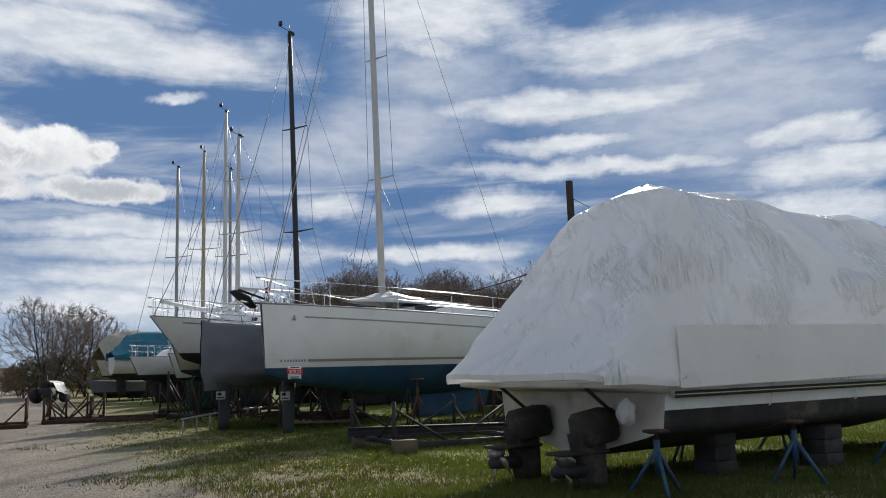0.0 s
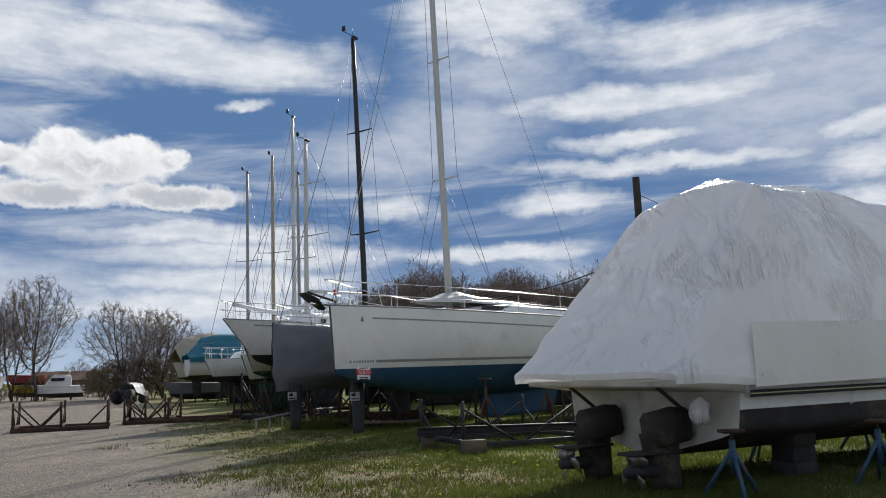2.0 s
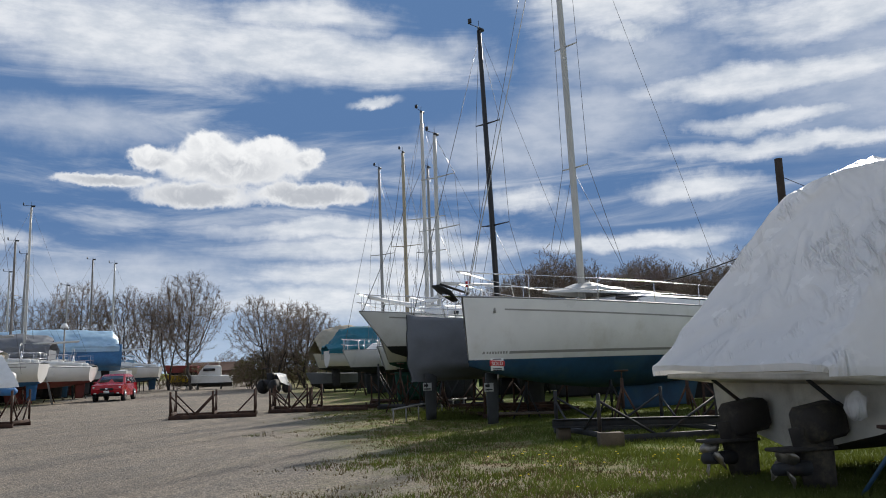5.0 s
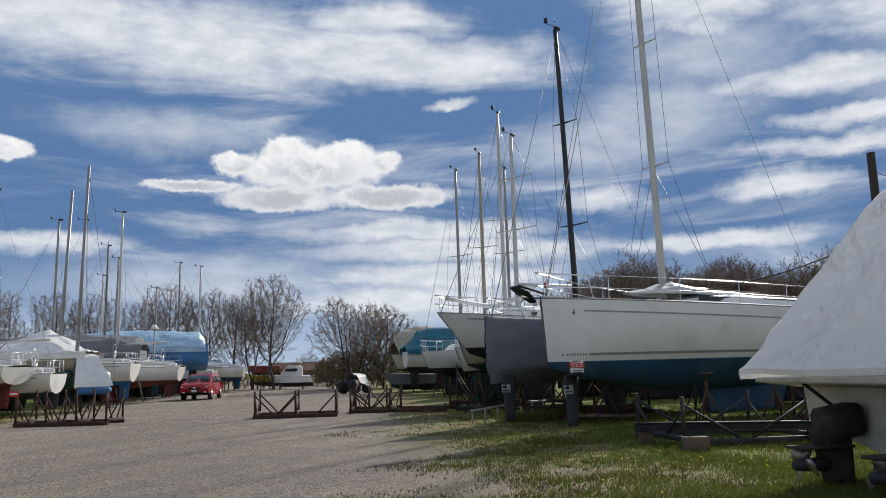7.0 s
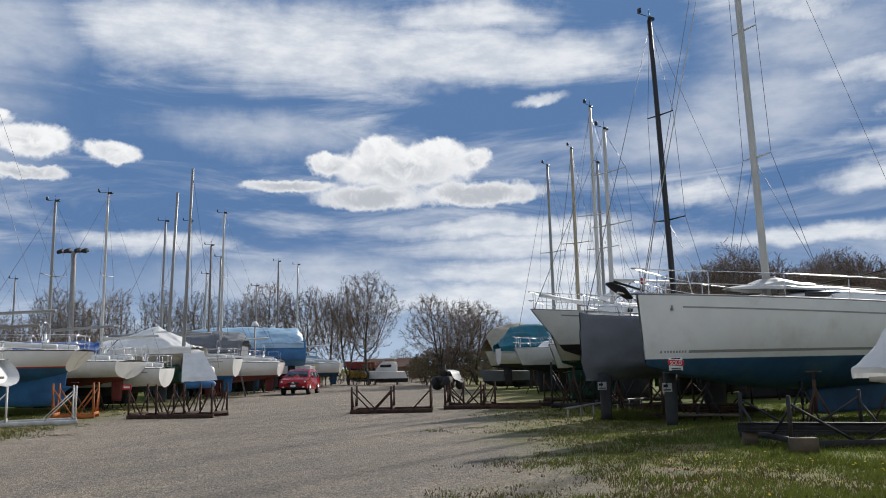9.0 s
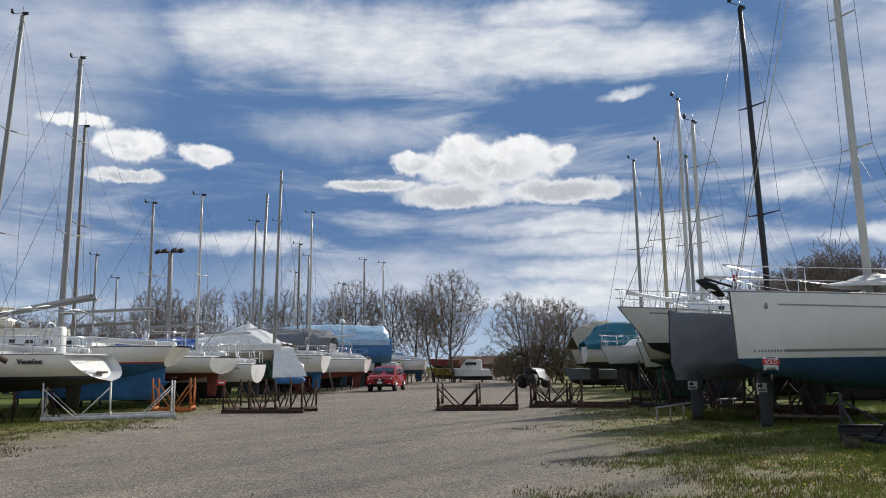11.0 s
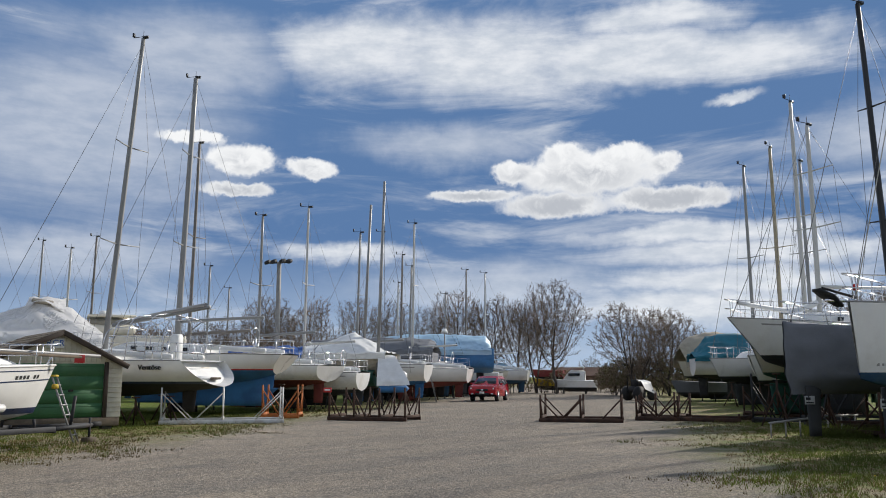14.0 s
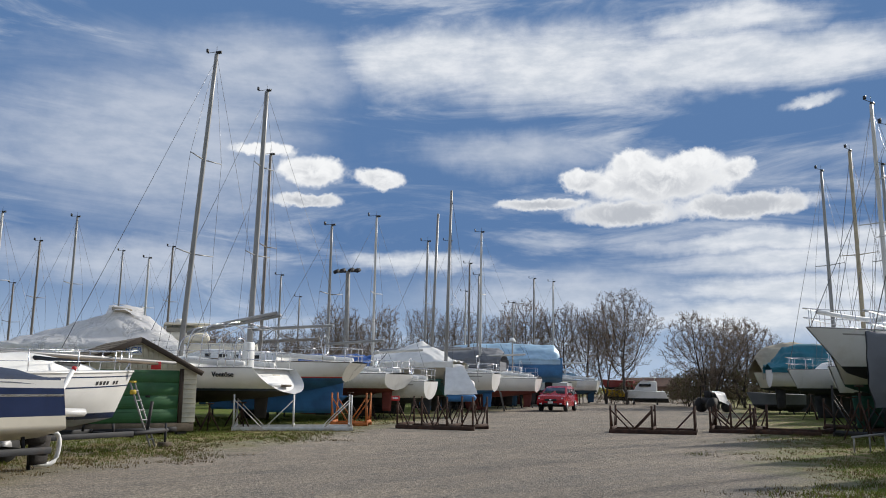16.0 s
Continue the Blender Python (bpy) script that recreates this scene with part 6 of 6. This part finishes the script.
def trailer(m, length, label, jack=True):
    t = thing("boat_trailer", m, label, "boat trailer", "boat trailers")
    for y in (-0.75, 0.75):
        part("side_beam", box((length / 2 + 0.6, y, 0.42), (length - 1.2, 0.09, 0.12)), IRON, t)
        part("drawbar", tube([(1.2, y, 0.42), (-0.5, 0, 0.42)], 0.06, None, 6), IRON, t)
        w = part("wheel", tube([(length * 0.68, y * 1.28, 0.33), (length * 0.68, y * 1.28 + 0.2, 0.33)], 0.33, None, 18), RUBBER, t)
        part("rim", tube([(length * 0.68, y * 1.28 - 0.006, 0.33), (length * 0.68, y * 1.28 + 0.206, 0.33)], 0.16, None, 14), MATS["grey_post_dark"], w)
        part("mudguard", solid(grid([[(length * 0.68 + 0.45 * math.cos(a), y * 1.28 - 0.03 + dy, 0.33 + 0.45 * math.sin(a)) for a in [math.pi * k / 8 for k in range(9)]] for dy in (0, 0.26)]), 0.015), IRON, t)
        for x in (1.6, length * 0.6, length - 0.4):
            part("bunk_post", tube([(x, y * 0.75, 0.45), (x, y * 0.7, 0.66)], 0.035, None, 6), IRON, t)
    for x in (1.2, length * 0.5, length - 0.1):
        part("cross_beam", box((x, 0, 0.38), (0.09, 1.5, 0.1)), IRON, t)
    part("winch_post", tube([(0.15, 0, 0.42), (0.05, 0, 1.15)], 0.045, None, 6), IRON, t)
    part("coupling", box((-0.62, 0, 0.43), (0.3, 0.12, 0.12), None, 0.02), RUBBER, t)
    if jack:
        part("jack_leg", tube([(-0.35, 0.1, 0.04), (-0.35, 0.1, 0.6)], 0.035, None, 6), IRON, t)
        part("jack_foot", box((-0.35, 0.1, 0.06), (0.3, 0.22, 0.12), None, 0.01), WOOD, t)
    return t


trailer(at(-20.2, 10.9, -78), 6.8, "dark steel boat trailer propped on its jack")
lad = thing("step_ladder", at(-20.3, 11.0, 45), "grey aluminium ladder leaning against a bow", "ladder")
for y in (-0.19, 0.19):
    part("rail", tube([(0.0, y, 0.0), (-0.62, y * 0.9, 1.62)], 0.026, None, 6), ALU, lad)
for k in range(6):
    q = 0.12 + 0.15 * k
    part("tread", box((-0.62 * q, 0, 1.62 * q), (0.09, 0.37, 0.03)), ALU, lad)
part("top_cap", box((-0.63, 0, 1.64), (0.12, 0.38, 0.05), None, 0.01), mat("yellow_plastic", (0.55, 0.40, 0.03), 0.5), lad)

br = thing("bow_rider", at(-15.0, -0.1, 102), "navy and white bowrider motor boat on a trailer", "motor boat", "boats laid up in the yard")
h = Hull(6.5, 2.3, 0.98, 0.95, 0.66, 0.42, 0.3, 0.95, 0.62, -0.2, 0.45, 0.6, 0.78)
part("hull_side", h.band(lambda s: h.sheer(s) - 0.14, 1.02), NAVY, br, "glossy navy topside band")
part("upper_band", h.band(lambda s: h.sheer(s), lambda s: h.sheer(s) - 0.14, k=2), GEL, br)
part("bottom", h.band(1.02, lambda s: h.low(s), k=6), CREAM, br, "cream bottom with dirty streaks")
part("accent_line", h.band(1.40, 1.36, k=1, out=0.006), STEEL, br)
part("transom", h.stern(), CREAM, br)
part("cover", folded([[(6.5 * s, w, z - 0.12), (6.5 * s, w * 0.95, z), (6.5 * s, w * 0.4, z + hh), (6.5 * s, -w * 0.4, z + hh), (6.5 * s, -w * 0.95, z), (6.5 * s, -w, z - 0.12)]
                      for s, w, z, hh in ((0.1, 0.6, 1.85, 0.08), (0.35, 1.1, 1.8, 0.25), (0.6, 1.17, 1.74, 0.22), (0.85, 1.13, 1.72, 0.18), (1.0, 1.08, 1.66, 0.05))], 0.03, 3, 4), mat("navy_canvas", (0.02, 0.035, 0.075), 0.8, var=0.15, bump=0.2), br)
part("swim_platform", box((6.75, 0, 1.06), (0.75, 2.0, 0.14), None, 0.05), GEL, br)
od = part("outdrive", box((6.75, 0, 0.72), (0.4, 0.3, 0.5), None, 0.06), SCUM, br)
part("drive_leg", fin(6.65, 7.1, 0.6, 0.1, 0.05, 0.14), SCUM, od)
part("prop_guard", tube(arc([(6.9, 0.15, 0.75), (7.35, 0.15, 0.6), (7.3, 0.15, 0.12), (6.9, 0.15, 0.08)], 5), 0.045, None, 7), SIGNWHITE, od)
part("canopy_bow", tube(arc([(3.6, 1.05, 1.85), (4.0, 1.0, 2.75), (4.0, 0.0, 2.95), (4.0, -1.0, 2.75), (3.6, -1.05, 1.85)], 4), 0.02, None, 6), STEEL, br)
part("folded_canopy", folded([[(4.0 + 0.16 * math.cos(a), y, 2.85 - 0.1 * abs(y) + 0.14 * math.sin(a)) for a in [math.tau * j / 8 for j in range(9)]] for y in (-1.1, -0.5, 0, 0.5, 1.1)], 0.03, 1, 3), MATS["navy_canvas"], br)
trailer(at(-15.0, 0.6, 102), 5.8, "dark trailer carrying a bowrider", False)
gp = thing("guide_post", at(-16.55, 6.75, 0), "white plastic trailer guide post with a red tip", "guide post")
part("pipe", tube([(0, -0.25, 0.45), (-0.25, 0.55, 1.85)], 0.045, None, 8), SIGNWHITE, gp)
part("tip", tube([(-0.25, 0.55, 1.85), (-0.26, 0.585, 1.91)], 0.048, None, 8), SIGNRED, gp)
part("bracket", tube([(0, -0.25, 0.0), (0, -0.25, 0.5)], 0.04, None, 6), IRON, gp)

# ---- cradles, stands ----
steel_cradle(at(-16.4, 26.7, 25), 2.95, 1.7, 0.95, 3, RUST, "black rusty cradle standing empty on the gravel")
steel_cradle(at(-14.0, 29.6, 20), 1.6, 1.4, 0.9, 2, RUST, "rusty cradle frame lying at the gravel's edge")
steel_cradle(at(-13.7, 29.9, 50), 1.5, 1.2, 1.0, 2, RUST, "tilted rusty frame piled on another")
steel_cradle(at(-12.6, 30.4, 5), 2.4, 1.8, 0.3, 2, RUST, "low rusty cradle in the grass edge", False)
steel_cradle(at(-23.3, 23.0, 18), 3.2, 1.4, 1.2, 4, RUST, "rusty cradle with uprights and a small red notice")
nt = thing("notice", at(-22.98, 22.2, 18, 1.12), "small red and white notice on a cradle post", "notice", "notices on boats")
part("plate", box((0, 0, 0), (0.34, 0.02, 0.18), None, 0.004), SIGNRED, nt)
part("text_bar", box((0, -0.013, 0), (0.24, 0.006, 0.06), None, 0.002), SIGNWHITE, nt)
steel_cradle(at(-26.1, 17.2, 52), 4.2, 1.6, 1.25, 3, CRADLEWHITE, "white painted steel cradle with tripod posts", slim=0.7)
steel_cradle(at(-26.6, 22.2, 40), 1.5, 1.3, 1.3, 2, ORANGE, "orange primed steel cradle under a blue keel")
for x, y, hgt in ((-26.2, 17.6, 0.95), (-27.6, 18.2, 0.95), (-27.4, 16.3, 0.95), (-29.2, 16.2, 0.95), (-25.6, 15.9, 0.95), (-30.0, 27.4, 1.2), (-31.2, 29.4, 0.9), (-28.2, 24.5, 1.3), (-29.5, 33.0, 1.0), (-34.0, 40.2, 1.1), (-36.8, 46.0, 1.1), (-39.2, 52.0, 1.1), (-30.6, 35.6, 1.2)):
    jack_stand(at(x, y, x * 37), hgt, IRON if int(-x * 10) % 2 else RUST)
lad = thing("boarding_ladder", at(-34.6, 42.6, 30), "grey boarding ladder leaning against a hull", "ladder")
for y in (-0.2, 0.2):
    part("rail", tube([(0.5, y, 0), (0, y, 2.3)], 0.03, None, 6), ALU, lad)
for k in range(7):
    part("rung", tube([(0.5 - 0.065 * (k + 1), -0.2, 0.3 * (k + 1)), (0.5 - 0.065 * (k + 1), 0.2, 0.3 * (k + 1))], 0.018, None, 5), ALU, lad)

# ---- red car ----
CARRED = mat("red_car_paint", (0.36, 0.012, 0.022), 0.22, 0.15, var=0.05, scale=1.0, bump=0.0)
LAMP = mat("headlight_glass", (0.7, 0.7, 0.72), 0.1, 0.3, var=0.03)


def suv(m):
    c = thing("car", m, "red compact sport utility car parked on gravel", "car")
    prof = [(-2.15, 0.45), (-2.2, 0.7), (-2.12, 0.95), (-1.3, 1.08), (-0.55, 1.5), (-0.2, 1.6), (1.2, 1.62), (1.75, 1.5), (2.1, 1.0), (2.15, 0.6), (2.1, 0.4)]
    rows = []
    for x, z in prof:
        tuck = 0.0 if z < 1.05 else (z - 1.05) * 0.42
        rows.append([(x, -0.90 + tuck, z), (x, -0.80 + tuck, z + 0.025), (x, 0, z + 0.045), (x, 0.80 - tuck, z + 0.025), (x, 0.90 - tuck, z)])
    top = grid(rows)
    for sd in (1, -1):
        ring = [top.verts.new((x, sd * (0.90 - (0 if z < 1.05 else (z - 1.05) * 0.42)), z)) for x, z in prof] + [top.verts.new((x, sd * 0.88, 0.32)) for x in (1.6, -1.6)]
        top.faces.new(ring if sd > 0 else ring[::-1])
    bmesh.ops.remove_doubles(top, verts=top.verts, dist=0.003)
    part("body", top, CARRED, c, "", False)
    part("windscreen", solid(grid([[(-1.24, -0.74, 1.13), (-1.24, 0.74, 1.13)], [(-0.58, -0.62, 1.51), (-0.58, 0.62, 1.51)]]), 0.02), GLASS, c)
    for sd in (1, -1):
        for x0, x1 in ((-0.95, 0.15), (0.22, 1.15), (1.22, 1.72)):
            xa = x0 + (0.45 if x0 < -0.5 else 0.05)
            part("side_window", solid(grid([[(x0, 0.885 * sd, 1.10), (x1, 0.885 * sd, 1.10)], [(xa, 0.735 * sd, 1.46), (x1 - 0.05, 0.735 * sd, 1.46)]]), 0.02), GLASS, c)
        part("headlight", box((-2.08, 0.66 * sd, 0.83), (0.14, 0.36, 0.16), Euler((0, 0.2, 0.25 * sd)).to_matrix(), 0.04), LAMP, c)
        part("fog_light", box((-2.18, 0.66 * sd, 0.5), (0.06, 0.16, 0.08), None, 0.02), LAMP, c)
        part("mirror", box((-0.85, 1.0 * sd, 1.13), (0.14, 0.2, 0.14), None, 0.04), CARRED, c)
        for x in (-1.35, 1.3):
            w = part("wheel", tube([(x, 0.72 * sd, 0.34), (x, 0.93 * sd, 0.34)], 0.34, None, 20), RUBBER, c)
            part("rim", tube([(x, 0.9 * sd, 0.34), (x, 0.945 * sd, 0.34)], 0.22, None, 16), STEEL, w)
    part("grille", box((-2.17, 0, 0.74), (0.08, 0.8, 0.14), None, 0.02), RUBBER, c)
    part("lower_grille", box((-2.19, 0, 0.48), (0.06, 0.9, 0.14), None, 0.02), RUBBER, c)
    part("badge", box((-2.22, 0, 0.76), (0.02, 0.14, 0.1), None, 0.01), STEEL, c)
    part("number_plate", box((-2.23, 0, 0.58), (0.015, 0.32, 0.14), None, 0.004), SIGNWHITE, c)
    part("sill_trim", box((0, 0, 0.36), (3.2, 1.72, 0.12), None, 0.02), RUBBER, c)
    return c


suv(at(-32.8, 46.9, 112))

# ---- end of the road ----
def motor_boat(m, label, L, skin, top, z=0.9, cabin=True):
    b = thing("motor_boat", m, label, "motor boat", "boats laid up in the yard")
    h = Hull(L, L * 0.36, z, 0.75, 0.6, 0.4, 0.3, 0.92, 0.62, 0.0, 0.5, 0.6, z - 0.12)
    part("hull_side", h.band(lambda s: h.sheer(s), z), skin, b)
    part("bottom", h.band(z, lambda s: h.low(s), k=6), BLACK, b)
    part("transom", h.stern(), skin, b)
    part("deck", h.deck(), top, b)
    if cabin:
        c = part("cabin", trunk(h, 0.25, 0.75, L * 0.28, 0.85, front=0.35), top, b)
        for sd in (1, -1):
            part("cabin_window", box((L * 0.5, L * 0.128 * sd, h.sheer(0.5) + 0.55), (L * 0.26, 0.08, 0.26), None, 0.03), GLASS, c)
        part("roof", box((L * 0.58, 0, h.sheer(0.5) + 1.25), (L * 0.3, L * 0.27, 0.07), None, 0.03), top, c)
        for x in (0.46, 0.7):
            part("roof_post", tube([(L * x, L * 0.12, h.sheer(0.5) + 0.7), (L * x, L * 0.12, h.sheer(0.5) + 1.25)], 0.03, None, 6), STEEL, c)
    for x in (0.25, 0.75):
        for sd in (1, -1):
            part("stand", tube([(L * x, L * 0.16 * sd, 0), (L * x, L * 0.12 * sd, z - 0.05)], 0.05, None, 6), IRON, b)
    return b


motor_boat(at(-41.3, 69.6, 25), "white cabin cruiser with dark windows on stands", 4.2, GEL, GEL, 0.6)
motor_boat(at(-45.2, 72.0, 10), "small boat with a dark red hull raised on stands", 3.6, mat("dark_red_hull", (0.25, 0.03, 0.03), 0.4, var=0.1), RED, 1.6, False)
motor_boat(at(-44.8, 71.5, 10), "small bright yellow boat stacked below another", 3.2, mat("yellow_hull", (0.65, 0.42, 0.02), 0.4, var=0.08), CREAM, 0.7, False)
for k, (x, y) in enumerate(((-40.5, 58.6), (-42.3, 62.0), (-43.5, 66.5), (-44.8, 69.5))):
    motor_boat(at(x - 5, y - 2, 22), ("white open boat with rails", "white boat under a pale cover", "white boat with a grey sheet", "white boat beside the trees")[k] + " on stands", 6.0, GEL, (DECK, SIGNWHITE, SKYCLOTH, DECK)[k], 1.3, k % 2 == 0)
trk = thing("lawn_tractor", at(-24.9, 53.4, 70), "black lawn tractor with a white sheet over it", "tractor")
part("body", box((0, 0, 0.75), (1.5, 0.7, 0.4), None, 0.08), IRON, trk)
part("hood", box((0.55, 0, 1.05), (0.7, 0.6, 0.35), None, 0.1), RUBBER, trk)
part("seat", box((-0.4, 0, 1.15), (0.4, 0.5, 0.5), None, 0.08), RUBBER, trk)
part("roll_bar", tube([(-0.7, -0.4, 0.8), (-0.7, -0.4, 1.7), (-0.7, 0.4, 1.7), (-0.7, 0.4, 0.8)], 0.035, None, 6), IRON, trk)
for x, r in ((-0.55, 0.48), (0.65, 0.36)):
    for sd in (1, -1):
        part("wheel", tube([(x, 0.4 * sd, r), (x, 0.68 * sd, r)], r, None, 16), RUBBER, trk)
part("sheet", folded([[(0.3 * k - 0.2, -0.75, 0.75 - 0.1 * k), (0.3 * k - 0.2, -0.45, 1.25), (0.3 * k - 0.2, 0.2, 1.38)] for k in range(4)], 0.08, 3, 4), SIGNWHITE, trk)
van = motor_boat(at(-21.6, 51.0, 62), "grey open dinghy on stands", 4.0, GREYTARP, GREYTARP, 0.6, False)
hs = thing("house", at(-61.0, 112.0, 30), "low far house with a brown roof", "house")
part("wall", box((0, 0, 0.9), (9, 6, 1.8)), mat("tan_brick", (0.22, 0.13, 0.09), 0.9, var=0.15), hs)
rfb = bmesh.new()
for x in (-4.8, 4.8):
    for y, z in ((-3.4, 1.75), (0, 3.0), (3.4, 1.75)):
        rfb.verts.new((x, y, z))
rfb.verts.ensure_lookup_table()
v = rfb.verts
for f in ((0, 1, 4, 3), (1, 2, 5, 4), (0, 2, 1), (3, 4, 5), (0, 3, 5, 2)):
    rfb.faces.new([v[i] for i in f])
part("roof", rfb, mat("brown_roof", (0.12, 0.06, 0.04), 0.9, var=0.2), hs, "", False)

# ---- lamp posts ----
lp = thing("street_lamp", at(-38.05, 32.65, 20), "grey yard lamp post with four floodlight heads", "street lamp", "yard lamps")
part("post", tube([(0, 0, 0), (0, 0, 8.4)], 0.17, 0.13, 10), mat("grey_post", (0.30, 0.29, 0.27), 0.6, 0.2), lp)
part("cross_arm", tube([(-0.65, 0, 8.35), (0.65, 0, 8.35)], 0.05, None, 6), IRON, lp)
for x in (-0.72, -0.3, 0.3, 0.72):
    part("lamp_head", box((x, -0.12, 8.45 - 0.08 * abs(x)), (0.3, 0.4, 0.2), Euler((0.4, 0.3 * x, 0)).to_matrix(), 0.05), IRON, lp)
lp = thing("street_lamp", at(-38.2, 48.9, 0), "small grey lamp post with a domed head", "street lamp", "yard lamps")
part("post", tube([(0, 0, 0), (0, 0, 4.9)], 0.06, 0.05, 8), MATS["grey_post"], lp)
part("lamp_head", tube([(0, 0, 4.85), (0, 0, 5.0), (0, 0, 5.15)], 0.3, 0.12, 12), SIGNWHITE, lp)
